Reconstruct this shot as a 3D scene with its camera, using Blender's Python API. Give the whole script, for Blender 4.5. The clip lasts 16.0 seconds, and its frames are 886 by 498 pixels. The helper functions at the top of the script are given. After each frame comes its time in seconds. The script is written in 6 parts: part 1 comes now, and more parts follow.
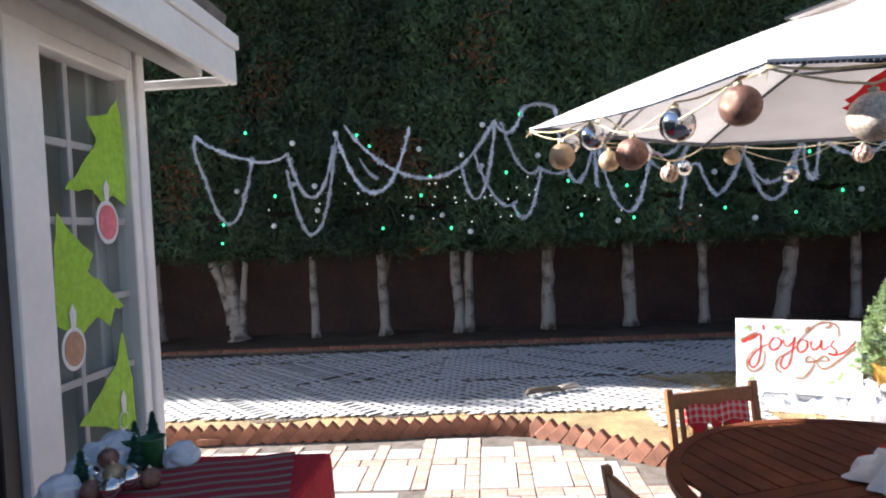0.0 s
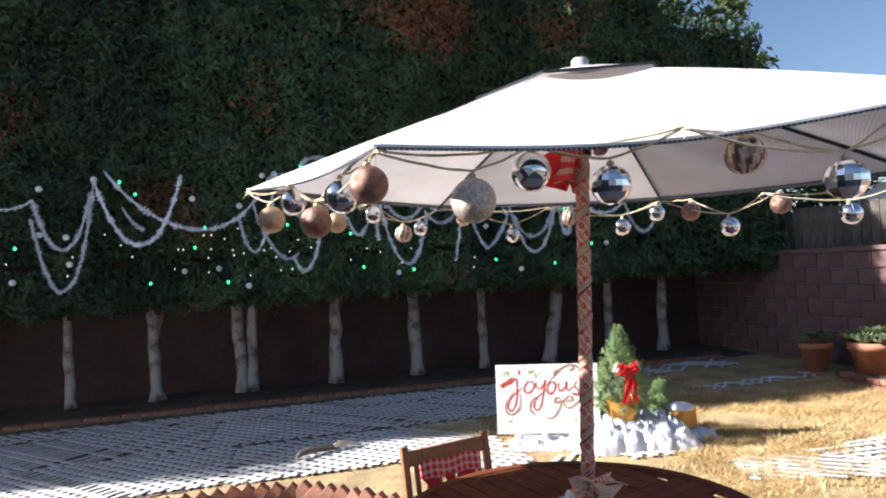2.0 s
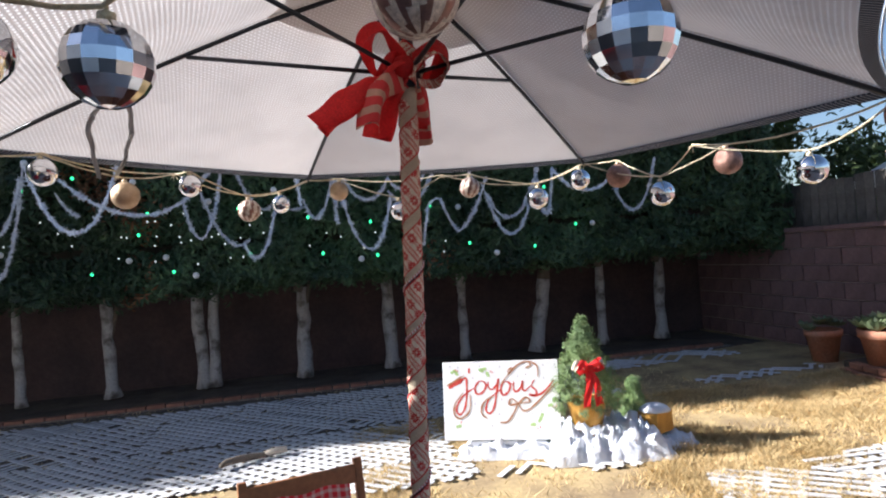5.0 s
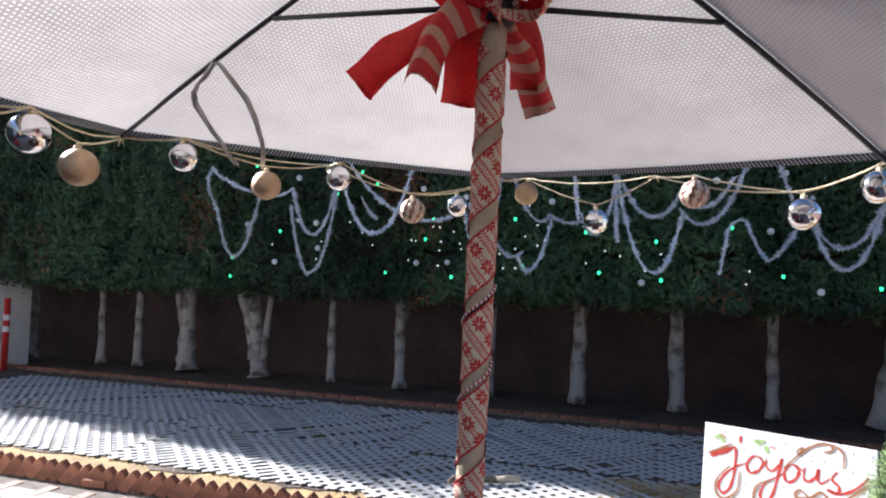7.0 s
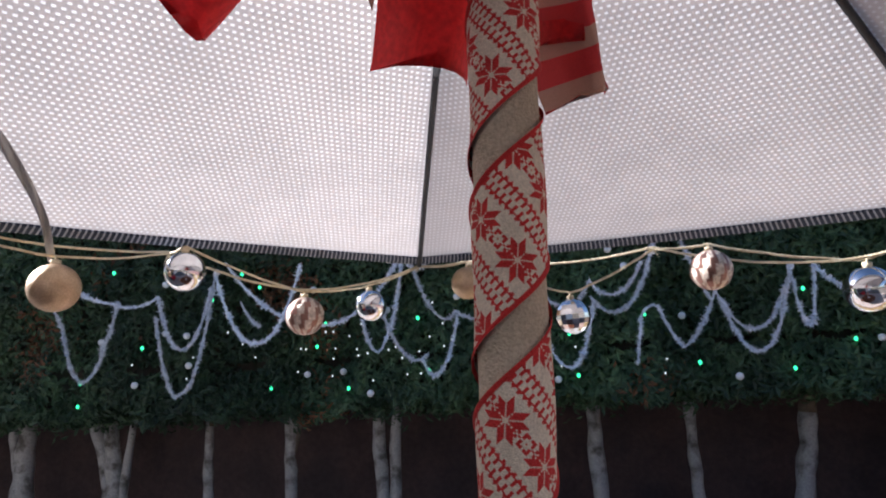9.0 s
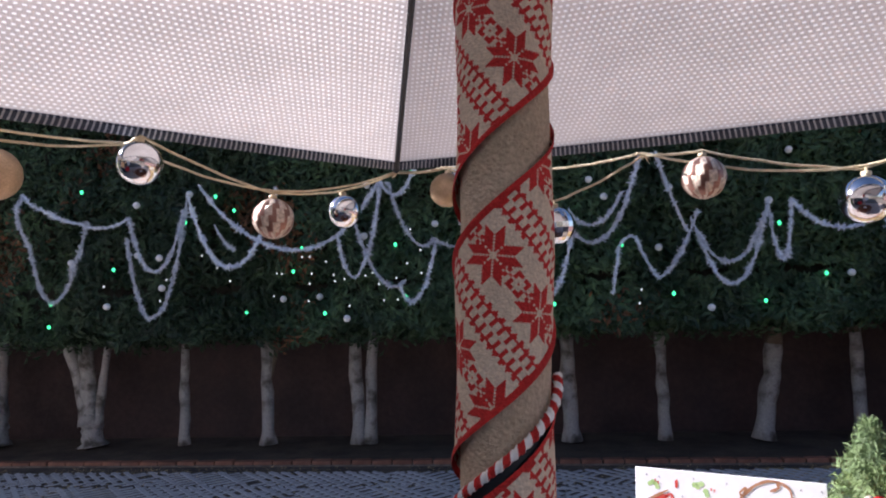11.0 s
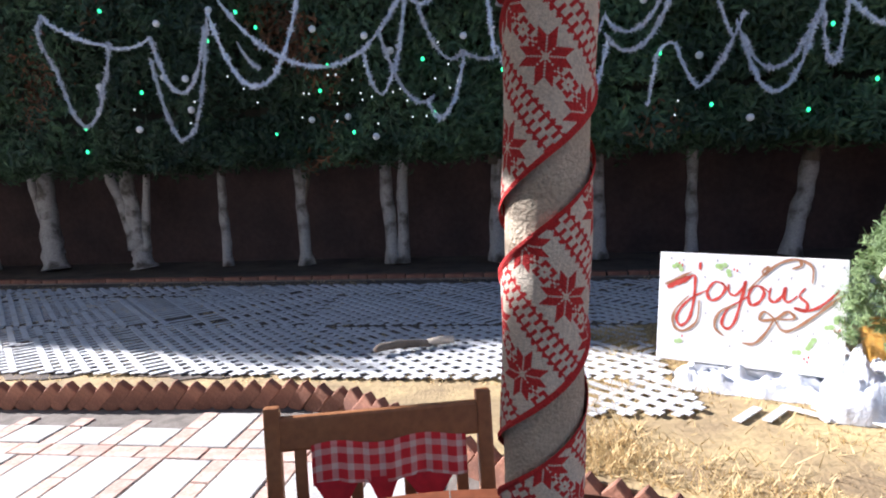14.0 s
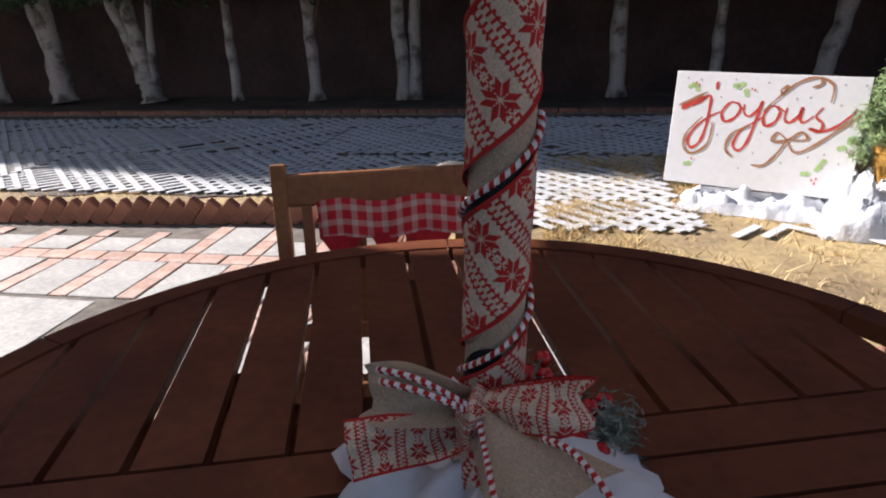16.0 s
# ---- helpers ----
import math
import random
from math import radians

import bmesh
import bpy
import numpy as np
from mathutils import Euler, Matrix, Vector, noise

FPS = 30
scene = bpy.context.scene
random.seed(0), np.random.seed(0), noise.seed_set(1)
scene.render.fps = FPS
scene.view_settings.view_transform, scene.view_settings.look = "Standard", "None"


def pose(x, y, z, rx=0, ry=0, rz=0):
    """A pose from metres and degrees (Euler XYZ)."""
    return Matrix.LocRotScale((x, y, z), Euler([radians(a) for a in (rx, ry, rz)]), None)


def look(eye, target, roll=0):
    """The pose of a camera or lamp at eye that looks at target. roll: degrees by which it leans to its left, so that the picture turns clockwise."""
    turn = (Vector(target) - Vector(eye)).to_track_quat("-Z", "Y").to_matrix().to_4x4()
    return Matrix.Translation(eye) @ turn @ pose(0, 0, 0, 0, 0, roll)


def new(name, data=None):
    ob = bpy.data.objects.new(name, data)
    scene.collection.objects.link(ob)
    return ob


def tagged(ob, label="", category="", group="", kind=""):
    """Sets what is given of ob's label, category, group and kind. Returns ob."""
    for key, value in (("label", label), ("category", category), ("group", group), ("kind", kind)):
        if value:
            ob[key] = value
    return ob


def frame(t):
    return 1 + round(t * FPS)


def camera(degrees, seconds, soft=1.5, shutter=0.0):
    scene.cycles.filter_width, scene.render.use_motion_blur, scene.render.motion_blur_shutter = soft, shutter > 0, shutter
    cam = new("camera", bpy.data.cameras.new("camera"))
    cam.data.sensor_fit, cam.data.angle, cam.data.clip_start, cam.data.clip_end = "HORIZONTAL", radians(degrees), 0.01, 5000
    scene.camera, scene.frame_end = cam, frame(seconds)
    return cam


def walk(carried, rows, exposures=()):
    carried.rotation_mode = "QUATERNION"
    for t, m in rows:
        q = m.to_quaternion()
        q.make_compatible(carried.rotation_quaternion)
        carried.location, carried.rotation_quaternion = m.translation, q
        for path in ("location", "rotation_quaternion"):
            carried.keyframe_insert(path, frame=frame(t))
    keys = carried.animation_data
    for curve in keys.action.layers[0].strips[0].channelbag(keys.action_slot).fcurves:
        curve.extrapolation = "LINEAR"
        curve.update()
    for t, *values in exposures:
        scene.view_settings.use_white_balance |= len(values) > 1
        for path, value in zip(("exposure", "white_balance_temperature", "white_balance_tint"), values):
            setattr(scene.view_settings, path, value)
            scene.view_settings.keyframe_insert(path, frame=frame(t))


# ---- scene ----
cam = camera(70.34, 16.0, 2.0)
PATH = [
    (0, 0.2999, 0.0266, 1.6173, 88.413, 2.794, 3.908),
    (0.5, 0.3675, -0.0052, 1.6509, 90.690, 1.865, -0.033),
    (1, 0.4764, 0.0050, 1.6567, 91.473, 2.528, -2.870),
    (1.5, 0.5844, 0.0082, 1.6603, 92.029, 2.902, -7.852),
    (2, 0.6709, 0.0341, 1.6568, 91.845, 3.490, -13.179),
    (2.5, 0.7739, 0.1158, 1.6367, 89.673, 2.774, -17.181),
    (3, 0.8926, 0.2531, 1.6497, 91.590, 0.919, -17.287),
    (3.5, 1.0421, 0.3381, 1.6524, 92.269, 2.432, -17.398),
    (4, 1.2022, 0.3779, 1.6401, 91.206, 2.582, -15.768),
    (6.5, 1.8916, 1.0112, 1.5895, 91.258, 2.928, 7.874),
    (7, 1.9984, 1.1494, 1.6053, 92.950, -1.596, 17.466),
    (7.5, 1.9198, 1.3765, 1.5849, 94.689, -0.821, 14.054),
    (8, 1.7892, 1.6054, 1.6638, 102.019, 2.090, 9.836),
    (10.5, 1.7303, 1.8675, 1.6923, 99.717, 1.902, 5.984),
    (11, 1.7308, 1.8924, 1.6344, 95.734, 1.758, 5.800),
    (11.5, 1.7302, 1.9105, 1.5783, 93.120, 1.609, 6.244),
    (12, 1.7265, 1.9094, 1.5311, 91.389, 1.970, 7.129),
    (12.5, 1.7185, 1.9072, 1.4909, 89.093, 2.293, 7.799),
    (13, 1.7110, 1.9043, 1.4351, 87.718, 2.137, 7.928),
    (13.5, 1.7100, 1.8970, 1.3712, 85.537, 3.403, 8.222),
    (14, 1.7109, 1.8714, 1.3116, 82.124, 2.512, 8.364),
    (14.5, 1.7183, 1.8587, 1.2688, 78.665, 2.332, 9.042),
    (15, 1.7301, 1.8344, 1.2124, 74.544, 1.709, 9.525),
    (15.5, 1.7364, 1.8161, 1.1648, 71.337, 1.965, 9.971),
    (16, 1.7442, 1.8027, 1.1216, 68.956, 1.911, 9.811),
]
EXPOSURES = [(0.0, 1.82, 6100, 14), (1.5, 1.72, 6100, 14), (3.0, 1.5, 6100, 13), (4.0, 1.5, 6000, 13), (6.5, 1.55, 5850, 14), (8.0, 1.78, 5750, 15), (10.5, 1.25, 5850, 20), (11.0, 1.48, 5900, 22),
             (11.5, 2.05, 5750, 23), (12.0, 2.4, 5600, 23), (13.2, 2.42, 5550, 21), (14.0, 1.58, 5750, 16), (15.0, 1.05, 6050, 16), (16.0, 1.08, 6150, 17)]
walk(cam, [(t, pose(x, y, z, rx, ry, rz)) for t, x, y, z, rx, ry, rz in PATH], EXPOSURES)

# ---- world, sun, exposure ----
SUN_AZ = math.atan2(0.21, -0.978)          # direction towards the sun, in the ground plane
SUN_EL = radians(31.0)
world = bpy.data.worlds.new("sky")
scene.world = world
world.use_nodes = True
wn = world.node_tree
sky = wn.nodes.new("ShaderNodeTexSky")
sky.sky_type = 'NISHITA'
sky.sun_disc = False
sky.sun_elevation = SUN_EL
sky.sun_rotation = math.pi / 2 - SUN_AZ
sky.air_density, sky.dust_density, sky.ozone_density = 1.0, 0.6, 1.6
wn.links.new(sky.outputs[0], wn.nodes["Background"].inputs[0])
wn.nodes["Background"].inputs[1].default_value = 0.046
sun_dir = Vector((math.cos(SUN_AZ) * math.cos(SUN_EL), math.sin(SUN_AZ) * math.cos(SUN_EL), math.sin(SUN_EL)))
sun_data = bpy.data.lights.new("sun", 'SUN')
sun_data.energy = 5.0
sun_data.angle = radians(0.53)
sun_data.color = (1.0, 0.95, 0.88)
sun = new("sun", sun_data)
sun.matrix_world = look(sun_dir * 40, (0, 0, 0))


# ---- materials ----
def pbr(name, base, second=None, scale=8.0, detail=5.0, contrast=(0.35, 0.65), rough=0.7, metal=0.0, bump=0.0, bump_scale=None,
        random_tint=0.0, trans=0.0, sheen=0.0, fine=None, grain=0.16, spec=0.5):
    """A surface with grain at two scales: base and second mixed by noise, a finer grain on top, and a bump."""
    m = bpy.data.materials.new(name)
    m.use_nodes = True
    nt = m.node_tree
    n, l = nt.nodes, nt.links
    b = n["Principled BSDF"]
    b.inputs["Roughness"].default_value = rough
    b.inputs["Metallic"].default_value = metal
    b.inputs["Specular IOR Level"].default_value = spec
    if sheen:
        b.inputs["Sheen Weight"].default_value = sheen
    co = n.new("ShaderNodeTexCoord")
    second = second or tuple(c * 0.8 for c in base)
    noi = n.new("ShaderNodeTexNoise")
    noi.inputs["Scale"].default_value, noi.inputs["Detail"].default_value = scale, detail
    l.new(co.outputs["Object"], noi.inputs["Vector"])
    ramp = n.new("ShaderNodeMapRange")
    ramp.inputs[1].default_value, ramp.inputs[2].default_value = contrast
    l.new(noi.outputs["Fac"], ramp.inputs[0])
    mix = n.new("ShaderNodeMix")
    mix.data_type = 'RGBA'
    mix.inputs[6].default_value, mix.inputs[7].default_value = (*base, 1), (*second, 1)
    l.new(ramp.outputs[0], mix.inputs[0])
    col = mix.outputs[2]
    n2 = n.new("ShaderNodeTexNoise")
    n2.inputs["Scale"].default_value, n2.inputs["Detail"].default_value = fine or scale * 9, 3
    l.new(co.outputs["Object"], n2.inputs["Vector"])
    v = n.new("ShaderNodeMapRange")
    v.inputs[1].default_value, v.inputs[2].default_value, v.inputs[3].default_value, v.inputs[4].default_value = 0.3, 0.7, 1 - grain, 1 + grain
    l.new(n2.outputs["Fac"], v.inputs[0])
    hsv = n.new("ShaderNodeHueSaturation")
    l.new(col, hsv.inputs["Color"])
    val = v.outputs[0]
    if random_tint:
        for src in ("ShaderNodeObjectInfo", "ShaderNodeNewGeometry"):
            inf = n.new(src)
            mr = n.new("ShaderNodeMapRange")
            mr.inputs[3].default_value, mr.inputs[4].default_value = 1 - random_tint, 1 + random_tint
            l.new(inf.outputs["Random" if src.endswith("Info") else "Random Per Island"], mr.inputs[0])
            mul = n.new("ShaderNodeMath")
            mul.operation = 'MULTIPLY'
            l.new(val, mul.inputs[0])
            l.new(mr.outputs[0], mul.inputs[1])
            val = mul.outputs[0]
    l.new(val, hsv.inputs["Value"])
    l.new(hsv.outputs[0], b.inputs["Base Color"])
    if bump:
        bp = n.new("ShaderNodeBump")
        bp.inputs["Strength"].default_value = bump
        bp.inputs["Distance"].default_value = 0.01
        nb = n.new("ShaderNodeTexNoise")
        nb.inputs["Scale"].default_value, nb.inputs["Detail"].default_value = bump_scale or scale * 5, 6
        l.new(co.outputs["Object"], nb.inputs["Vector"])
        l.new(nb.outputs["Fac"], bp.inputs["Height"])
        l.new(bp.outputs[0], b.inputs["Normal"])
    if trans:
        tr = n.new("ShaderNodeBsdfTranslucent")
        l.new(hsv.outputs[0], tr.inputs["Color"])
        ms = n.new("ShaderNodeMixShader")
        ms.inputs[0].default_value = trans
        l.new(b.outputs[0], ms.inputs[1])
        l.new(tr.outputs[0], ms.inputs[2])
        l.new(ms.outputs[0], n["Material Output"].inputs[0])
    return m


M_SOIL = pbr("soil", (0.10, 0.075, 0.05), (0.055, 0.042, 0.03), 3, rough=0.95, bump=0.6)
M_DIRT = pbr("dusty_soil", (0.15, 0.115, 0.085), (0.075, 0.058, 0.045), 2.4, rough=0.95, bump=0.7, bump_scale=25)
M_LAWN = pbr("dry_lawn", (0.46, 0.34, 0.16), (0.24, 0.17, 0.09), 2.2, rough=0.95, bump=0.8, bump_scale=40)
M_BLADE = pbr("dry_grass", (0.74, 0.57, 0.30), (0.55, 0.40, 0.18), 1.5, rough=0.8, random_tint=0.22, trans=0.3)
M_LATTICE = pbr("white_lattice_paint", (0.54, 0.54, 0.54), (0.34, 0.325, 0.30), 6, contrast=(0.5, 0.75), rough=0.6, bump=0.15, random_tint=0.06)
M_SLAB = pbr("concrete_paver", (0.47, 0.45, 0.41), (0.37, 0.355, 0.33), 5, rough=0.85, bump=0.3, random_tint=0.07)
M_BRICK = pbr("clay_brick", (0.46, 0.28, 0.21), (0.53, 0.39, 0.32), 7, rough=0.85, bump=0.4, random_tint=0.14)
M_EDGE = pbr("edging_brick", (0.33, 0.15, 0.09), (0.22, 0.10, 0.065), 9, rough=0.9, bump=0.5, random_tint=0.2)
M_GROUT = pbr("joint_sand", (0.20, 0.17, 0.14), (0.12, 0.10, 0.08), 12, rough=0.95, bump=0.4)
# base colour lowered to hold the deep shade under the hedge
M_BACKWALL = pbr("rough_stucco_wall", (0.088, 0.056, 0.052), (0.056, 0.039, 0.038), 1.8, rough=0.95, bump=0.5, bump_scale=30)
M_BLOCK = pbr("pink_concrete_block", (0.19, 0.112, 0.105), (0.145, 0.086, 0.080), 3, rough=0.95, bump=0.5, bump_scale=60, random_tint=0.06)
M_MORTAR = pbr("mortar", (0.40, 0.31, 0.285), (0.32, 0.24, 0.22), 14, rough=0.95, bump=0.3)
M_FENCE = pbr("weathered_fence_wood", (0.13, 0.115, 0.10), (0.075, 0.065, 0.055), 4, rough=0.9, bump=0.4, random_tint=0.2)
M_BARK = pbr("whitewashed_bark", (0.42, 0.405, 0.39), (0.11, 0.10, 0.085), 4.5, contrast=(0.50, 0.64), rough=0.95, bump=0.9, bump_scale=30)
M_BARKDARK = pbr("bare_bark", (0.20, 0.16, 0.12), (0.11, 0.085, 0.06), 7, rough=0.95, bump=0.9, bump_scale=30)
M_LEAF = pbr("hedge_leaf", (0.070, 0.125, 0.055), (0.032, 0.066, 0.034), 2.2, rough=0.55, random_tint=0.35, trans=0.25)
M_LEAFBROWN = pbr("withered_leaf", (0.22, 0.10, 0.045), (0.14, 0.07, 0.035), 2, rough=0.8, random_tint=0.3, trans=0.2)
M_LEAFLIGHT = pbr("sunlit_leaf", (0.12, 0.17, 0.05), (0.08, 0.12, 0.04), 1.5, rough=0.6, random_tint=0.35, trans=0.35)
# the hedge's inner shade, put into a near-black colour
M_CORE = pbr("hedge_inner_shade", (0.022, 0.030, 0.016), (0.030, 0.022, 0.014), 5, rough=0.95, bump=0.8)
M_TABLE = pbr("oiled_table_wood", (0.165, 0.052, 0.022), (0.105, 0.033, 0.015), 5, rough=0.55, bump=0.12, random_tint=0.10, spec=0.22)
M_CHAIR = pbr("teak_chair_wood", (0.30, 0.125, 0.045), (0.23, 0.09, 0.032), 6, rough=0.5, bump=0.12, random_tint=0.05)
M_BURLAP = pbr("burlap", (0.56, 0.46, 0.34), (0.47, 0.38, 0.27), 30, rough=0.95, bump=0.5, bump_scale=500, fine=400)
M_RED = pbr("red_yarn", (0.54, 0.026, 0.022), (0.45, 0.020, 0.017), 60, rough=0.9, bump=0.4, bump_scale=700)
M_CREAM = pbr("cream_weave", (0.70, 0.60, 0.47), (0.62, 0.52, 0.40), 60, rough=0.9, bump=0.4, bump_scale=700)
M_NAVY = pbr("dark_pole_metal", (0.025, 0.028, 0.035), (0.018, 0.02, 0.025), 20, rough=0.45, metal=0.3)
M_SIGN = pbr("white_sign_board", (0.90, 0.90, 0.89), (0.87, 0.87, 0.86), 3, rough=0.55, grain=0.03)
M_PAINTRED = pbr("red_brush_paint", (0.62, 0.045, 0.03), (0.68, 0.10, 0.07), 25, rough=0.6, grain=0.03)
M_PAINTGOLD = pbr("copper_brush_paint", (0.42, 0.19, 0.09), (0.50, 0.26, 0.14), 25, rough=0.5)
M_PAINTGREEN = pbr("light_green_paint", (0.42, 0.62, 0.22), (0.50, 0.68, 0.32), 25, rough=0.6)
M_PAINTGREY = pbr("grey_dot_paint", (0.42, 0.40, 0.45), None, 25, rough=0.6)
M_COTTON = pbr("white_batting", (0.82, 0.83, 0.85), (0.74, 0.76, 0.80), 8, rough=0.95, bump=0.7, bump_scale=30, trans=0.15, grain=0.03)
M_TERRA = pbr("terracotta", (0.42, 0.16, 0.085), (0.45, 0.22, 0.14), 4, rough=0.85, bump=0.2, random_tint=0.08)
M_GOLDPOT = pbr("gold_wrapped_pot", (0.55, 0.30, 0.06), (0.42, 0.22, 0.045), 10, rough=0.4, metal=0.4, bump=0.3)
M_PINE = pbr("pine_needles", (0.23, 0.31, 0.12), (0.13, 0.20, 0.085), 5, rough=0.6, random_tint=0.3, trans=0.2)
M_SUCC = pbr("succulent_leaf", (0.12, 0.165, 0.085), (0.19, 0.22, 0.11), 8, rough=0.5, random_tint=0.2)
M_HOUSE = pbr("white_painted_wood", (0.86, 0.85, 0.83), (0.80, 0.79, 0.77), 4, rough=0.55, bump=0.12, grain=0.03)
# one grey for soffit, rafter, muntins, finial and tie straps
M_HOUSEGREY = pbr("plain_grey", (0.42, 0.42, 0.41), (0.36, 0.36, 0.35), 4, rough=0.7, bump=0.1, grain=0.03)
M_SHINGLE = pbr("roof_shingle", (0.22, 0.19, 0.17), (0.15, 0.13, 0.12), 12, rough=0.95, bump=0.5)
M_SCREEN = pbr("dark_screen_mesh", (0.05, 0.055, 0.06), (0.04, 0.045, 0.05), 30, rough=0.5)
# dark grey that already holds the low light indoors
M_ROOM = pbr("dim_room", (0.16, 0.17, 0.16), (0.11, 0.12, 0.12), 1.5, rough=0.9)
M_DECAL = pbr("lime_green_paper", (0.34, 0.58, 0.06), (0.30, 0.52, 0.05), 6, rough=0.75)
M_PINK = pbr("pink_paper", (0.72, 0.20, 0.24), (0.66, 0.17, 0.21), 6, rough=0.75)
M_TAN = pbr("copper_paper", (0.50, 0.30, 0.20), (0.44, 0.26, 0.17), 6, rough=0.75)
M_WHITE = pbr("white_card", (0.80, 0.80, 0.80), (0.74, 0.74, 0.74), 6, rough=0.6, grain=0.03)
M_BLACK = pbr("black_plastic", (0.02, 0.02, 0.022), None, 8, rough=0.5)
M_CLOTHRED = pbr("red_tablecloth", (0.55, 0.018, 0.03), (0.47, 0.015, 0.025), 6, rough=0.85, bump=0.15)
M_TINSEL = pbr("white_tinsel", (0.86, 0.89, 0.95), (0.70, 0.75, 0.84), 20, rough=0.45, random_tint=0.2, trans=0.2)
M_CORD = pbr("gold_cord", (0.80, 0.70, 0.48), (0.62, 0.50, 0.30), 60, rough=0.4, metal=0.15, bump=0.5, bump_scale=400)
M_SILVER = pbr("silver_glass", (0.80, 0.80, 0.80), (0.76, 0.76, 0.76), 3, rough=0.08, metal=1.0)
M_GOLD = pbr("matte_gold_bauble", (0.58, 0.42, 0.27), (0.48, 0.34, 0.20), 40, rough=0.45, metal=0.6, bump=0.25, bump_scale=800)
M_ROSE = pbr("rose_glitter_bauble", (0.36, 0.20, 0.15), (0.22, 0.12, 0.09), 60, rough=0.4, metal=0.6, bump=0.35, bump_scale=700, grain=0.3)
M_GLITTER = pbr("champagne_glitter", (0.80, 0.69, 0.57), (0.46, 0.37, 0.29), 150, rough=0.42, metal=0.5, bump=0.4, bump_scale=900, grain=0.35)
M_DARKROSE = pbr("dark_rose_stripe", (0.34, 0.18, 0.14), (0.24, 0.13, 0.10), 30, rough=0.3, metal=0.6)
M_RIBBON = pbr("sheer_red_ribbon", (0.74, 0.03, 0.03), (0.64, 0.022, 0.022), 20, rough=0.6, trans=0.5)
M_BERRY = pbr("red_berry", (0.52, 0.012, 0.012), None, 10, rough=0.15)
M_FROST = pbr("frosted_needles", (0.10, 0.15, 0.11), (0.28, 0.32, 0.29), 40, rough=0.7, random_tint=0.3)
M_GREENPAINT = pbr("dark_green_brush", (0.02, 0.10, 0.07), (0.015, 0.07, 0.05), 30, rough=0.7, bump=0.6)
M_CANOPYFAR = pbr("pale_canvas", (0.75, 0.72, 0.66), (0.68, 0.65, 0.6), 3, rough=0.9, trans=0.1)


def two_tone(name, a, b, period, width, rough=0.8, cross=False):
    """Cloth woven in stripes (or checks, with cross) along its own UV."""
    m = bpy.data.materials.new(name)
    m.use_nodes = True
    n, l = m.node_tree.nodes, m.node_tree.links
    bs = n["Principled BSDF"]
    bs.inputs["Roughness"].default_value = rough
    uv = n.new("ShaderNodeUVMap")
    sep = n.new("ShaderNodeSeparateXYZ")
    l.new(uv.outputs[0], sep.inputs[0])

    def stripe(out):
        mod = n.new("ShaderNodeMath")
        mod.operation = 'PINGPONG'
        mod.inputs[1].default_value = period / 2
        l.new(out, mod.inputs[0])
        gt = n.new("ShaderNodeMath")
        gt.operation = 'GREATER_THAN'
        gt.inputs[1].default_value = period / 2 * (1 - width)
        l.new(mod.outputs[0], gt.inputs[0])
        return gt.outputs[0]
    f = stripe(sep.outputs[0])
    if cross:
        g = stripe(sep.outputs[1])
        av = n.new("ShaderNodeMath")
        l.new(f, av.inputs[0])
        l.new(g, av.inputs[1])
        half = n.new("ShaderNodeMath")
        half.operation = 'MULTIPLY'
        half.inputs[1].default_value = 0.5
        l.new(av.outputs[0], half.inputs[0])
        f = half.outputs[0]
    mix = n.new("ShaderNodeMix")
    mix.data_type = 'RGBA'
    mix.inputs[6].default_value, mix.inputs[7].default_value = (*a, 1), (*b, 1)
    l.new(f, mix.inputs[0])
    noi = n.new("ShaderNodeTexNoise")
    noi.inputs["Scale"].default_value = 120
    mr = n.new("ShaderNodeMapRange")
    mr.inputs[3].default_value, mr.inputs[4].default_value = 0.8, 1.2
    l.new(noi.outputs[0], mr.inputs[0])
    hs = n.new("ShaderNodeHueSaturation")
    l.new(mix.outputs[2], hs.inputs["Color"])
    l.new(mr.outputs[0], hs.inputs["Value"])
    l.new(hs.outputs[0], bs.inputs["Base Color"])
    return m


M_GINGHAM = two_tone("red_gingham", (0.62, 0.46, 0.40), (0.58, 0.016, 0.022), 0.034, 0.60, cross=True)
M_RUNNER = two_tone("striped_runner", (0.34, 0.02, 0.035), (0.24, 0.22, 0.17), 0.05, 0.30)


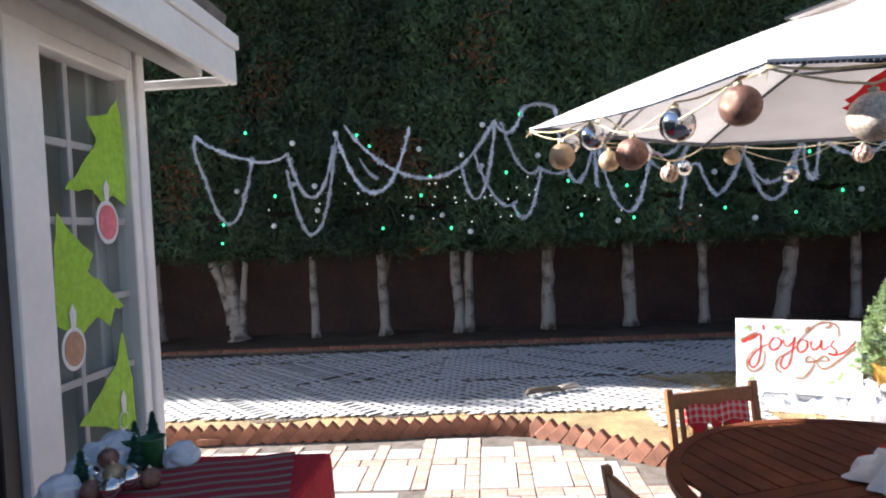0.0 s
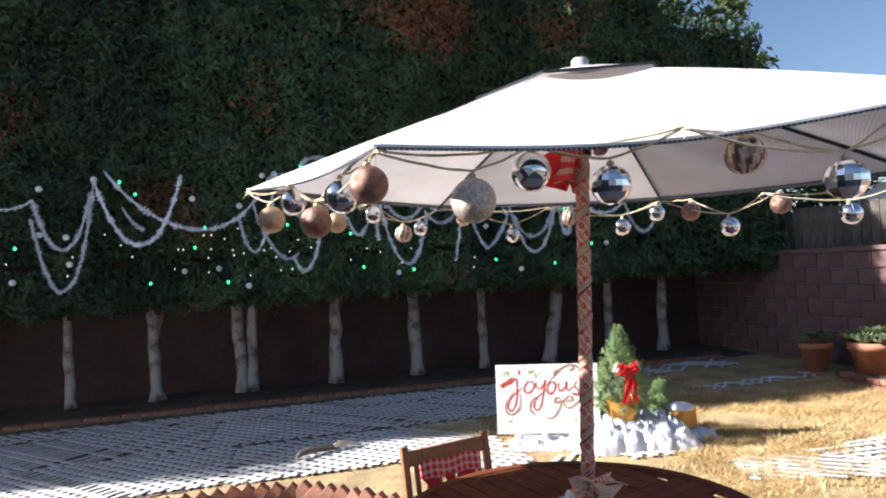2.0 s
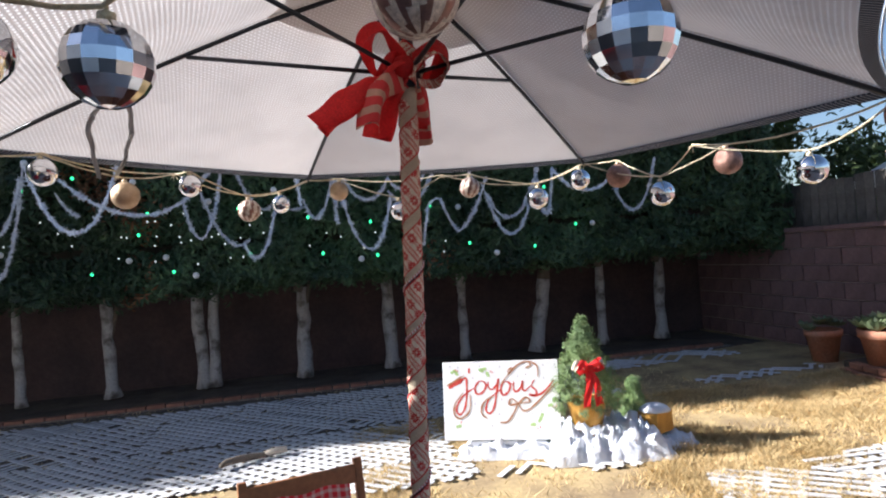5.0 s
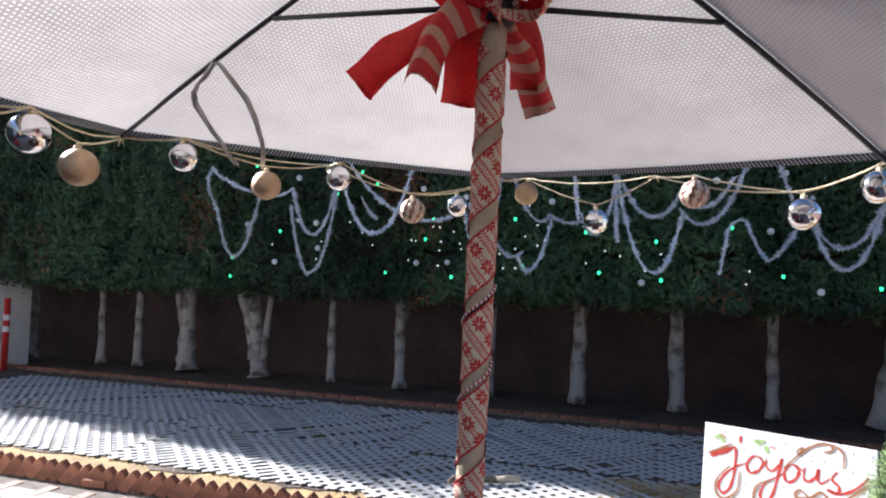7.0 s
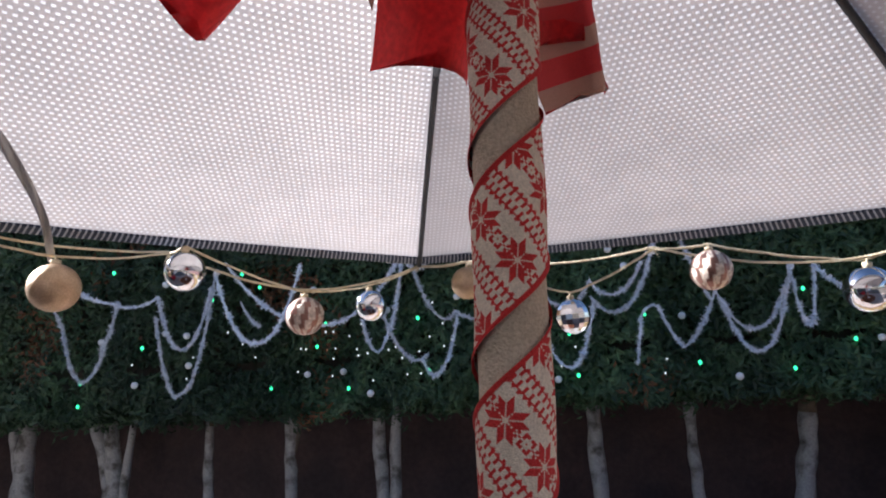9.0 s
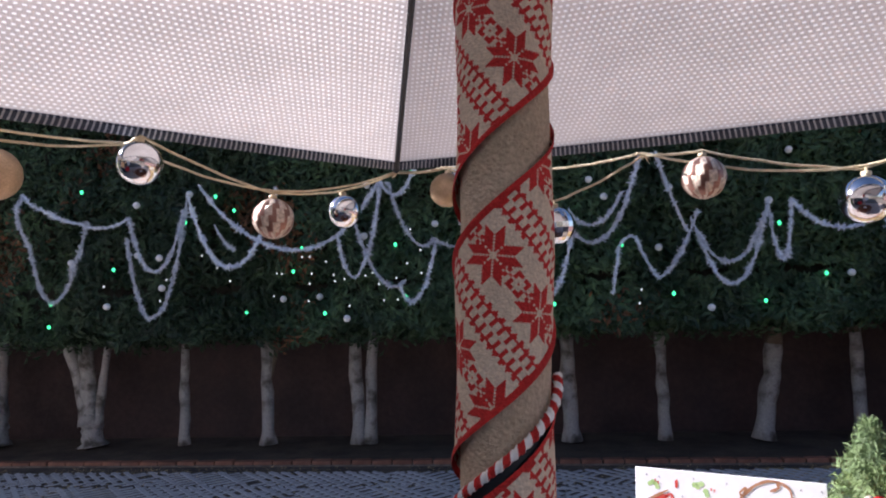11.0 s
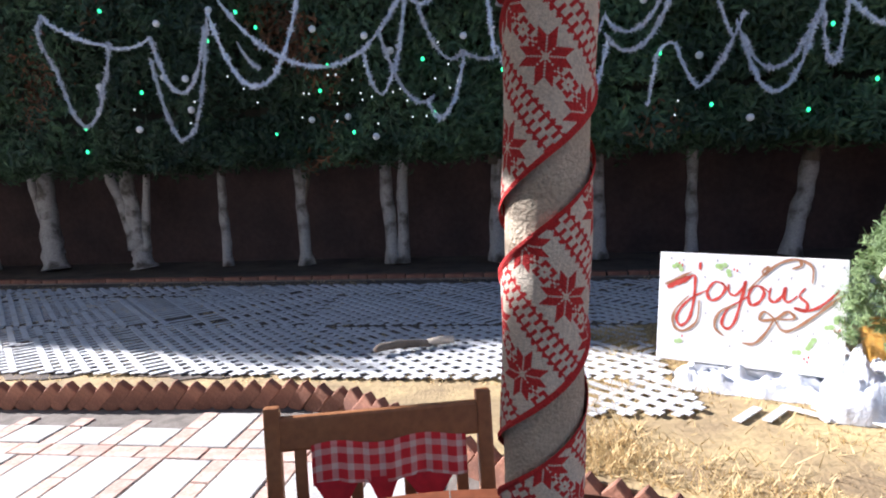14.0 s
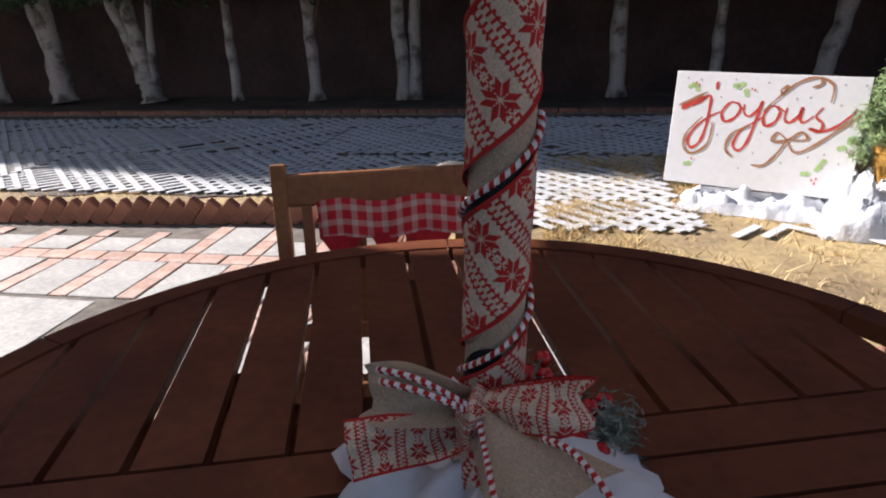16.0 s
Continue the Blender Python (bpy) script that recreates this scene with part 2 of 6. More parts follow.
def canopy_material():
    """Woven outdoor mesh: greige cloth with rows of paler, thinner dots that let light through, and old stains."""
    m = bpy.data.materials.new("greige_umbrella_mesh")
    m.use_nodes = True
    n, l = m.node_tree.nodes, m.node_tree.links
    bs = n["Principled BSDF"]
    bs.inputs["Roughness"].default_value = 0.9
    uv = n.new("ShaderNodeUVMap")
    sep = n.new("ShaderNodeSeparateXYZ")
    l.new(uv.outputs[0], sep.inputs[0])

    def math_node(op, a, b):
        k = n.new("ShaderNodeMath")
        k.operation = op
        for i, s in enumerate((a, b)):
            if isinstance(s, (int, float)):
                k.inputs[i].default_value = s
            elif s is not None:
                l.new(s, k.inputs[i])
        return k.outputs[0]
    pu, pv = 0.0115, 0.0125
    row = math_node('FLOOR', math_node('DIVIDE', sep.outputs[1], pv), None)
    shift = math_node('MULTIPLY', math_node('MODULO', row, 2.0), pu / 2)
    fu = math_node('PINGPONG', math_node('ADD', sep.outputs[0], shift), pu / 2)
    fv = math_node('PINGPONG', sep.outputs[1], pv / 2)
    dot = math_node('MULTIPLY', math_node('GREATER_THAN', fu, pu * 0.27), math_node('GREATER_THAN', fv, pv * 0.31))
    noi = n.new("ShaderNodeTexNoise")
    noi.inputs["Scale"].default_value, noi.inputs["Detail"].default_value = 4.0, 6
    l.new(uv.outputs[0], noi.inputs["Vector"])
    st = n.new("ShaderNodeMapRange")
    st.inputs[1].default_value, st.inputs[2].default_value, st.inputs[3].default_value, st.inputs[4].default_value = 0.42, 0.75, 1.0, 0.84
    l.new(noi.outputs["Fac"], st.inputs[0])
    mix = n.new("ShaderNodeMix")
    mix.data_type = 'RGBA'
    mix.inputs[6].default_value, mix.inputs[7].default_value = (0.70, 0.645, 0.61, 1), (0.88, 0.86, 0.84, 1)
    l.new(dot, mix.inputs[0])
    hs = n.new("ShaderNodeHueSaturation")
    l.new(mix.outputs[2], hs.inputs["Color"])
    l.new(st.outputs[0], hs.inputs["Value"])
    l.new(hs.outputs[0], bs.inputs["Base Color"])
    tr = n.new("ShaderNodeBsdfTranslucent")
    l.new(hs.outputs[0], tr.inputs["Color"])
    ms = n.new("ShaderNodeMixShader")
    fac = n.new("ShaderNodeMapRange")
    fac.inputs[3].default_value, fac.inputs[4].default_value = 0.17, 0.40
    l.new(dot, fac.inputs[0])
    l.new(fac.outputs[0], ms.inputs[0])
    l.new(bs.outputs[0], ms.inputs[1])
    l.new(tr.outputs[0], ms.inputs[2])
    l.new(ms.outputs[0], n["Material Output"].inputs[0])
    return m


M_CANOPY = canopy_material()
M_HEM = two_tone("dark_hem_with_pale_dots", (0.30, 0.33, 0.38), (0.022, 0.034, 0.06), 0.011, 0.66)


def glass_material():
    m = bpy.data.materials.new("window_glass")
    m.use_nodes = True
    b = m.node_tree.nodes["Principled BSDF"]
    b.inputs["Base Color"].default_value = (0.92, 0.95, 0.94, 1)
    b.inputs["Roughness"].default_value = 0.02
    b.inputs["Transmission Weight"].default_value = 1.0
    b.inputs["IOR"].default_value = 1.1
    return m


M_GLASS = glass_material()


def glow(name, colour, strength):
    m = bpy.data.materials.new(name)
    m.use_nodes = True
    b = m.node_tree.nodes["Principled BSDF"]
    b.inputs["Base Color"].default_value = (*colour, 1)
    b.inputs["Emission Color"].default_value = (*colour, 1)
    b.inputs["Emission Strength"].default_value = strength
    return m


M_BULBWHITE = glow("clear_bulb", (0.8, 0.85, 0.8), 0.3)
M_BULBGREEN = glow("green_bulb", (0.05, 0.75, 0.25), 0.9)


# ---- mesh helpers ----
def mesh_of(name, verts, faces, mats, smooth=False, uv=None, face_mats=None):
    me = bpy.data.meshes.new(name)
    me.from_pydata([tuple(v) for v in verts], [], [tuple(f) for f in faces])
    for m in (mats if isinstance(mats, (list, tuple)) else [mats]):
        me.materials.append(m)
    if face_mats is not None:
        me.polygons.foreach_set("material_index", list(face_mats))
    if smooth:
        me.polygons.foreach_set("use_smooth", [True] * len(me.polygons))
    if uv is not None:
        lay = me.uv_layers.new(name="UVMap")
        flat = np.asarray(uv, dtype=float)
        idx = np.zeros(len(me.loops), dtype=int)
        me.loops.foreach_get("vertex_index", idx)
        lay.data.foreach_set("uv", flat[idx].ravel())
    me.update()
    return me


def part(name, data, material, parent, label="", at=None):
    """Links a mesh (or a bmesh, which is used up) as ONE object under parent."""
    if isinstance(data, bmesh.types.BMesh):
        me = bpy.data.meshes.new(name)
        data.to_mesh(me)
        data.free()
        me.materials.append(material)
        data = me
    ob = new(name, data)
    if parent is not None:
        ob.parent = parent
    if at is not None:
        ob.matrix_local = at
    if label:
        tagged(ob, label)
    return ob


def thing(name, label, category, at=None, group="", kind=""):
    e = new(name)
    e.empty_display_size = 0.1
    if at is not None:
        e.matrix_world = at
    return tagged(e, label, category, group, kind)


def structure(name, data, material, label, category):
    return tagged(part(name, data, material, None), label, category, "", "structure")


def box(sx, sy, sz, bevel=0.0, at=None, seg=2):
    bm = bmesh.new()
    bmesh.ops.create_cube(bm, size=1.0, matrix=Matrix.Diagonal((sx, sy, sz, 1)))
    if bevel:
        bmesh.ops.bevel(bm, geom=list(bm.edges), offset=bevel, segments=seg, profile=0.6, affect='EDGES')
    if at is not None:
        bm.transform(at)
    return bm


def rod(a, b, r1, r2=None, sides=10, cap=True):
    """A round bar from a to b."""
    a, b = Vector(a), Vector(b)
    bm = bmesh.new()
    d = b - a
    bmesh.ops.create_cone(bm, cap_ends=cap, segments=sides, radius1=r1, radius2=r1 if r2 is None else r2, depth=d.length)
    bm.transform(Matrix.Translation((a + b) / 2) @ d.to_track_quat('Z', 'Y').to_matrix().to_4x4())
    for f in bm.faces:
        f.smooth = len(f.verts) == 4
    return bm


def tube(points, radius, sides=6, closed=False):
    """Verts and faces of a tube along points; radius a number or one for each point."""
    P = [Vector(p) for p in points]
    n = len(P)
    rad = radius if isinstance(radius, (list, tuple)) else [radius] * n
    vs, fs, uv = [], [], []
    ref, run = Vector((0.31, 0.22, 0.92)), 0.0
    for i in range(n):
        t = (P[min(i + 1, n - 1)] - P[max(i - 1, 0)]).normalized()
        s = t.cross(ref)
        if s.length < 1e-4:
            s = t.cross(Vector((1, 0, 0)))
        s.normalize()
        u = s.cross(t)
        run += (P[i] - P[i - 1]).length if i else 0
        for k in range(sides):
            a = 2 * math.pi * k / sides
            vs.append(P[i] + (s * math.cos(a) + u * math.sin(a)) * rad[i])
            uv.append((run, k / sides))
    for i in range(n - 1):
        for k in range(sides):
            fs.append((i * sides + k, i * sides + (k + 1) % sides, (i + 1) * sides + (k + 1) % sides, (i + 1) * sides + k))
    fs.append(tuple(range(sides))[::-1])
    fs.append(tuple((n - 1) * sides + k for k in range(sides)))
    return vs, fs, uv


def lathe(profile, sides=24):
    """A turned shape from (radius, height) pairs."""
    vs, fs = [], []
    for r, z in profile:
        for k in range(sides):
            a = 2 * math.pi * k / sides
            vs.append((r * math.cos(a), r * math.sin(a), z))
    for i in range(len(profile) - 1):
        for k in range(sides):
            fs.append((i * sides + k, i * sides + (k + 1) % sides, (i + 1) * sides + (k + 1) % sides, (i + 1) * sides + k))
    return vs, fs


def leaf_cloud(points, normals, size, rng, narrow=0.45, bend=0.25):
    """Small folded leaves at points, facing roughly along normals: verts and faces, two triangles each."""
    n = len(points)
    d = normals + rng.normal(0, 0.75, (n, 3))
    d /= np.linalg.norm(d, axis=1)[:, None]
    a = rng.normal(0, 1, (n, 3))
    a[:, 2] -= 0.6
    a -= d * (a * d).sum(1)[:, None]
    a /= np.linalg.norm(a, axis=1)[:, None]
    b = np.cross(d, a)
    s = (size * rng.uniform(0.6, 1.5, n))[:, None]
    v = np.stack([points - a * s, points + b * s * narrow + d * s * bend, points + a * s, points - b * s * narrow + d * s * bend], 1).reshape(-1, 3)
    i = np.arange(n)[:, None] * 4
    f = np.concatenate([i + np.array([[0, 1, 2]]), i + np.array([[0, 2, 3]])], 0)
    return v, f

# ---- ground, lawn, patio ----
PATIO = -0.11
rng = np.random.default_rng(5)
structure("ground", box(240, 240, 0.1, at=pose(0, 0, PATIO - 0.09)), M_SOIL, "bare soil ground under and around the yard", "ground")

EDGE = [(-9.5, 5.22), (-3, 5.24), (-1, 5.28), (0.2, 5.36), (0.6, 5.26), (0.95, 5.0), (1.3, 4.66), (1.6, 4.45), (1.9, 4.33), (2.3, 4.14),
        (2.8, 3.85), (3.5, 3.4), (4.3, 2.9), (5.4, 2.2), (7.9, 0.6)]


def along(points, step):
    """Points at even steps along a line of points, with the unit tangent."""
    P = [Vector((*p, 0)) for p in points]
    out, left = [], 0.0
    for a, b in zip(P, P[1:]):
        L = (b - a).length
        while left < L:
            out.append((a.lerp(b, left / L), (b - a).normalized()))
            left += step
        left -= L
    return out


WALL_Y, WALL_X = 10.45, 7.95
# lawn: a slab whose edge follows the brick edging
edge_pts = [p for p, _ in along(EDGE, 0.25)]
vs = [(p.x, p.y, z) for z in (0.0, PATIO - 0.03) for p in edge_pts]
n = len(edge_pts)
lv = vs[:n] + [(WALL_X + 0.1, WALL_Y + 0.1, 0.0), (-12, WALL_Y + 0.1, 0.0), (-12, 5.2, 0.0)]
low = vs[n:]
faces = [tuple(range(len(lv)))] + [(i + 1, i, len(lv) + i, len(lv) + i + 1) for i in range(n - 1)]
structure("lawn", mesh_of("lawn", lv + low, faces, M_LAWN), M_LAWN, "dry straw-coloured lawn, patchy and worn", "lawn")

# bare soil under the lattice and the trees, worn out of the lawn with a ragged edge
def soil_edge(x):
    return (5.52 if x < 1.2 else 5.52 + (x - 1.2) * 1.05 if x < 4.2 else 8.67) + 0.22 * noise.noise(Vector((x * 1.3, 2.2, 0.4))) + 0.10 * noise.noise(Vector((x * 5.1, 7.2, 0.4)))


xs = [-11.9 + 19.7 * k / 160 for k in range(161)]
soil = [(x, y, z) for z in (0.008, -0.02) for y_of in (soil_edge, lambda q: WALL_Y) for x in xs for y in (y_of(x),)]
fs = [(k, k + 1, 162 + k, 161 + k) for k in range(160)] + [(k + 1, k, 322 + k, 323 + k) for k in range(160)]
structure("bare_soil", mesh_of("bare_soil", soil, fs, M_DIRT), M_DIRT, "dark bare soil under the lattice and the trees", "soil")

pave = structure("patio", box(20, 16, 0.04, at=pose(-1.5, -1.6, PATIO - 0.028)), M_GROUT, "patio of pale slabs and brick strips on sand", "patio")


def inside_patio(x, y):
    for (ax, ay), (bx, by) in zip(EDGE, EDGE[1:]):
        if ax <= x <= bx:
            return y < ay + (by - ay) * (x - ax) / (bx - ax) - 0.10
    return False


# low brick kerb before the trees
kerb = structure("kerb", box(16.4, 0.11, 0.05, 0.004, at=pose(-1.0, 8.80, 0.0, 0, 0, -0.6)), M_GROUT, "low row of old bricks before the trees", "kerb")
kb = bpy.data.meshes.new("brick")
b0 = box(0.205, 0.10, 0.06, 0.006, seg=1)
b0.to_mesh(kb)
b0.free()
kb.materials.append(M_EDGE)
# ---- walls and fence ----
# its unseen top behind the crowns is added to block light under the hedge
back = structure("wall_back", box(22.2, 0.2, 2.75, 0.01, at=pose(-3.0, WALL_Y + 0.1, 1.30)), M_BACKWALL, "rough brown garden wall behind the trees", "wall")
right = structure("wall_right", box(0.16, 13.0, 1.60, at=pose(WALL_X + 0.09, WALL_Y - 6.5, 0.78)), M_MORTAR, "pink concrete block garden wall with pale joints", "wall")
COURSE, BLOCK = 0.222, 0.44
block_mesh = {}


def block(length):
    key = round(length, 3)
    if key not in block_mesh:
        bm = box(0.03, length - 0.012, COURSE - 0.014, 0.004, seg=1)
        me = bpy.data.meshes.new("block")
        bm.to_mesh(me)
        bm.free()
        me.materials.append(M_BLOCK)
        block_mesh[key] = me
    return block_mesh[key]


def wall_blocks():
    for c in range(7):
        z = 0.06 + COURSE * (c + 0.5) - 0.05
        y = WALL_Y - (0.0 if c % 2 else BLOCK / 2)
        if c % 2 == 0:
            part("block", block(BLOCK / 2), M_BLOCK, right, at=pose(WALL_X + 0.0, WALL_Y - BLOCK / 4, z))
        while y > -2.2:
            part("block", block(BLOCK), M_BLOCK, right, at=pose(WALL_X + 0.0 + random.uniform(-0.002, 0.002), y - BLOCK / 2, z))
            y -= BLOCK


for k in range(9):
    part("coping", box(0.24, 1.42, 0.06, 0.008), M_BLOCK, right, at=pose(WALL_X + 0.07, WALL_Y - 0.72 - 1.425 * k, 1.60))

fence = tagged(new("fence"), "dark weathered board fence standing behind the block wall", "fence")
plank = bpy.data.meshes.new("board")
pb = box(0.018, 0.135, 1.0, 0.003, seg=1)
pb.to_mesh(plank)
pb.free()
plank.materials.append(M_FENCE)
for k in range(84):
    part("board", plank, M_FENCE, fence, at=pose(WALL_X + 0.27 + random.uniform(-0.006, 0.006), WALL_Y + 0.4 - 0.148 * k, 1.74 + random.uniform(-0.03, 0.03), 0, 0, random.uniform(-1, 1)))
for z in (1.55, 2.0):
    part("rail", box(0.04, 12.6, 0.09, 0.005), M_FENCE, fence, at=pose(WALL_X + 0.31, WALL_Y - 5.8, z))

# ---- hedge trees ----
HEDGE_Y = 8.42


def trunk_mesh(r, height, forks, seed):
    """A tapered, slightly crooked trunk with bare limbs above the whitewash."""
    g = random.Random(seed)
    vs, fs, fm = [], [], []

    def limb(a, b, r1, r2, mat):
        pts, rad = [], []
        for i in range(9):
            f = i / 8
            w = math.sin(f * math.pi)
            pts.append(Vector(a).lerp(Vector(b), f) + Vector((g.uniform(-1, 1), g.uniform(-1, 1), 0)) * r1 * 0.2 * w)
            rad.append((r1 + (r2 - r1) * f) * g.uniform(0.88, 1.14) * (1.35 if i == 0 and mat == 0 else 1))
        v, f2, _ = tube(pts, rad, 9)
        o = len(vs)
        vs.extend(v)
        fs.extend([tuple(i + o for i in q) for q in f2])
        fm.extend([mat] * len(f2))
    if forks == 2:                               # three whitewashed stems from one foot
        limb((0.03, 0, 0), (0.0, 0, 0.42), r, r * 0.98, 0)
        limb((-0.04, 0, 0.28), (-0.50, 0.05, 1.75), r * 0.70, r * 0.50, 0)
        limb((0.0, 0, 0.34), (-0.13, -0.04, 1.85), r * 0.78, r * 0.60, 0)
        limb((0.08, 0, 0.24), (0.24, 0.05, 1.75), r * 0.42, r * 0.34, 0)
    elif forks == 3:                             # a stout stem with a thinner one leaning away
        limb((0.0, 0, 0), (-0.02, 0, 0.5), r * 1.1, r * 1.05, 0)
        limb((-0.02, 0, 0.45), (0.02, 0, 1.85), r * 0.95, r * 0.80, 0)
        limb((-0.06, 0, 0.5), (-0.36, 0.04, 1.8), r * 0.50, r * 0.42, 0)
    elif forks == 4:                             # two stems side by side
        limb((-0.06, 0, 0), (-0.11, 0, 1.7), r * 0.72, r * 0.55, 0)
        limb((0.07, 0, 0), (0.15, 0.03, 1.7), r * 0.66, r * 0.58, 0)
    elif forks == 5:                             # leaning
        limb((-0.04, 0, 0), (0.16, 0, 1.15), r, r * 0.9, 0)
        limb((0.15, 0, 1.1), (0.30, 0, 2.4), r * 0.85, r * 0.6, 1)
    else:
        limb((0, 0, 0), (g.uniform(-0.05, 0.05), 0, 1.28), r, r * 0.82, 0)
        limb((g.uniform(-0.02, 0.02), 0, 1.22), (g.uniform(-0.1, 0.1), -0.1, 2.6), r * 0.78, r * 0.5, 1)
        for _ in range(forks):
            s = g.choice((-1, 1))
            limb((0, 0, g.uniform(0.75, 1.0)), (s * g.uniform(0.2, 0.35), g.uniform(-0.2, 0.1), 1.75), r * 0.4, r * 0.22, 1)
    return mesh_of("trunk", vs, fs, [M_BARK, M_BARKDARK], smooth=True, face_mats=fm)


def front_depth(x, z):
    """How far the hedge's face bulges towards the patio."""
    q = Vector((x * 0.55, z * 0.55, 3.1))
    q2 = Vector((x * 1.9, z * 1.9, 7.7))
    return HEDGE_Y - 0.28 * noise.noise(q) - 0.22 * noise.noise(q2) - 0.10 * noise.noise(q2 * 2.3) - 0.12 * max(0, 1.9 - z)


def crown_mesh(x0, half, top, seed, count):
    g = np.random.default_rng(seed)
    pts, nor, mats = [], [], []
    n_front = int(count * 0.80)
    xs = g.uniform(x0 - half, x0 + half, n_front)
    zs = 1.42 + (top - 1.42) * g.random(n_front)
    zs += 0.10 * np.sin(xs * 5.3 + seed) * (zs < 2)
    for x, z in zip(xs, zs):
        d = abs(g.normal(0, 0.10))
        ragged = 0.12 * noise.noise(Vector((x * 2.3, 0.5, 9.1))) - 0.05
        if z < 1.5 + ragged * 2:
            continue
        pts.append((x, front_depth(x, z) + d - 0.06, z))
        nor.append((0, -1, 0.25))
    n_low = int(count * 0.13)
    for x, y in zip(g.uniform(x0 - half, x0 + half, n_low), g.uniform(HEDGE_Y, 10.2, n_low)):
        pts.append((x, y, 1.50 + 0.16 * noise.noise(Vector((x * 2, y * 2, 2))) + g.normal(0, 0.07)))
        nor.append((0, -0.4, -1))
    n_top = count - n_front - n_low
    for x, y in zip(g.uniform(x0 - half, x0 + half, n_top), g.uniform(HEDGE_Y, 10.2, n_top)):
        pts.append((x, y, top + 0.35 * noise.noise(Vector((x * 1.2, y * 1.2, 5))) + g.normal(0, 0.12)))
        nor.append((0, -0.3, 1))
    pts, nor = np.array(pts), np.array(nor, dtype=float)
    v, f = leaf_cloud(pts, nor, 0.045, g, 0.40, 0.25)
    n = len(pts)
    brown = np.array([noise.noise(Vector((p[0] * 0.9, p[2] * 0.9, 21.0))) + 0.22 * (p[2] - 3.6) * (p[0] > 0.2) * 0.5
                      + 0.9 * math.exp(-(((p[0] + 1.1) / 0.22) ** 2 + ((p[2] - 4.05) / 0.28) ** 2)) for p in pts])
    fm1 = np.where(brown + g.normal(0, 0.16, n) > 0.55, 1, 0)
    fm = np.concatenate([fm1, fm1])
    # a closed body behind the leaves, near black for the shade among the twigs
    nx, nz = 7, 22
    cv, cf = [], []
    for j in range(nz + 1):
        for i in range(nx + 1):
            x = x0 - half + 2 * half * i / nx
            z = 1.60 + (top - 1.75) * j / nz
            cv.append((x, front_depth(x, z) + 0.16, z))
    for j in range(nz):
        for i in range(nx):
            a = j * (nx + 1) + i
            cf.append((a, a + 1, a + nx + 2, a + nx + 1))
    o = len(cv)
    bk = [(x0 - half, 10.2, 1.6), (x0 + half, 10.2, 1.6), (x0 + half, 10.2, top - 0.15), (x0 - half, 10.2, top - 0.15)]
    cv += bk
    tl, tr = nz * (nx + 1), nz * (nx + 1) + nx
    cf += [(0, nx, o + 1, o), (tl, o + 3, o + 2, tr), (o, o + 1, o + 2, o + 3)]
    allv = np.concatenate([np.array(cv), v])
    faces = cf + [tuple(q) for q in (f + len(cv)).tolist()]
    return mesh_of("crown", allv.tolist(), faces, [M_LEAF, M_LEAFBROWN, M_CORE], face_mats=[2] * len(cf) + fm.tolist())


# the first four, out of view, are added to throw shade on the lattice
TREES = [(-13.3, 0.10, 0), (-12.0, 0.09, 1), (-10.8, 0.10, 0), (-9.6, 0.09, 1), (-8.4, 0.09, 0), (-6.85, 0.07, 1), (-6.08, 0.07, 0), (-5.08, 0.13, 3), (-3.74, 0.13, 2), (-2.46, 0.068, 0),
         (-1.34, 0.085, 1), (-0.11, 0.12, 4), (1.19, 0.10, 1), (2.45, 0.10, 0), (3.55, 0.072, 0), (4.71, 0.11, 5), (5.77, 0.08, 0), (6.78, 0.09, 0)]
for i, (x, r, forks) in enumerate(TREES):
    left = -14.0 if i == 0 else (TREES[i - 1][0] + x) / 2
    rightx = 7.95 if i == len(TREES) - 1 else (TREES[i + 1][0] + x) / 2
    tree = thing("hedge_tree", "tall clipped hedge tree with whitewashed trunk, dark green", "tree", pose(x, 9.8, 0.04), "row of hedge trees")
    part("trunk", trunk_mesh(r, 1.5, forks, i + 3), M_BARK, tree, "whitewashed trunk, peeling")
    # tops are set by where their shade should end on the ground
    top = {0: 6.0, 1: 7.3, 2: 7.1, 3: 5.4, 4: 6.5}.get(i, 6.9 if x < 1 else 6.1) + 0.25 * math.sin(i * 1.7) - 0.16 * max(0, x - 2.0)
    cm = crown_mesh((left + rightx) / 2, (rightx - left) / 2 + 0.05, top, 40 + i, 16500 if x > -8 else 5000)
    cm.transform(Matrix.Translation((-x, -9.8, -0.04)))
    part("crown", cm, M_LEAF, tree)


# ---- patio table with umbrella ----
TABLE = Vector((1.67, 2.305, 0.0))
TABLE_Z, TABLE_R = 0.665, 0.742
table = thing("round_table", "round slatted red-brown wooden patio table", "table", pose(TABLE.x, TABLE.y, PATIO, 0, 0, 17.3))
TZ = TABLE_Z - PATIO


def ring_mesh(r0, r1, z0, z1, a0, a1, n=24):
    vs, fs = [], []
    for i in range(n + 1):
        a = a0 + (a1 - a0) * i / n
        for r, z in ((r0, z0), (r1, z0), (r1, z1 - 0.004), (r1 - 0.004, z1), (r0, z1)):
            vs.append((r * math.cos(a), r * math.sin(a), z))
    for i in range(n):
        for k in range(5):
            fs.append((i * 5 + k, i * 5 + (k + 1) % 5, (i + 1) * 5 + (k + 1) % 5, (i + 1) * 5 + k))
    fs += [tuple(range(5))[::-1], tuple(n * 5 + k for k in range(5))]
    return mesh_of("rim", vs, fs, M_TABLE)


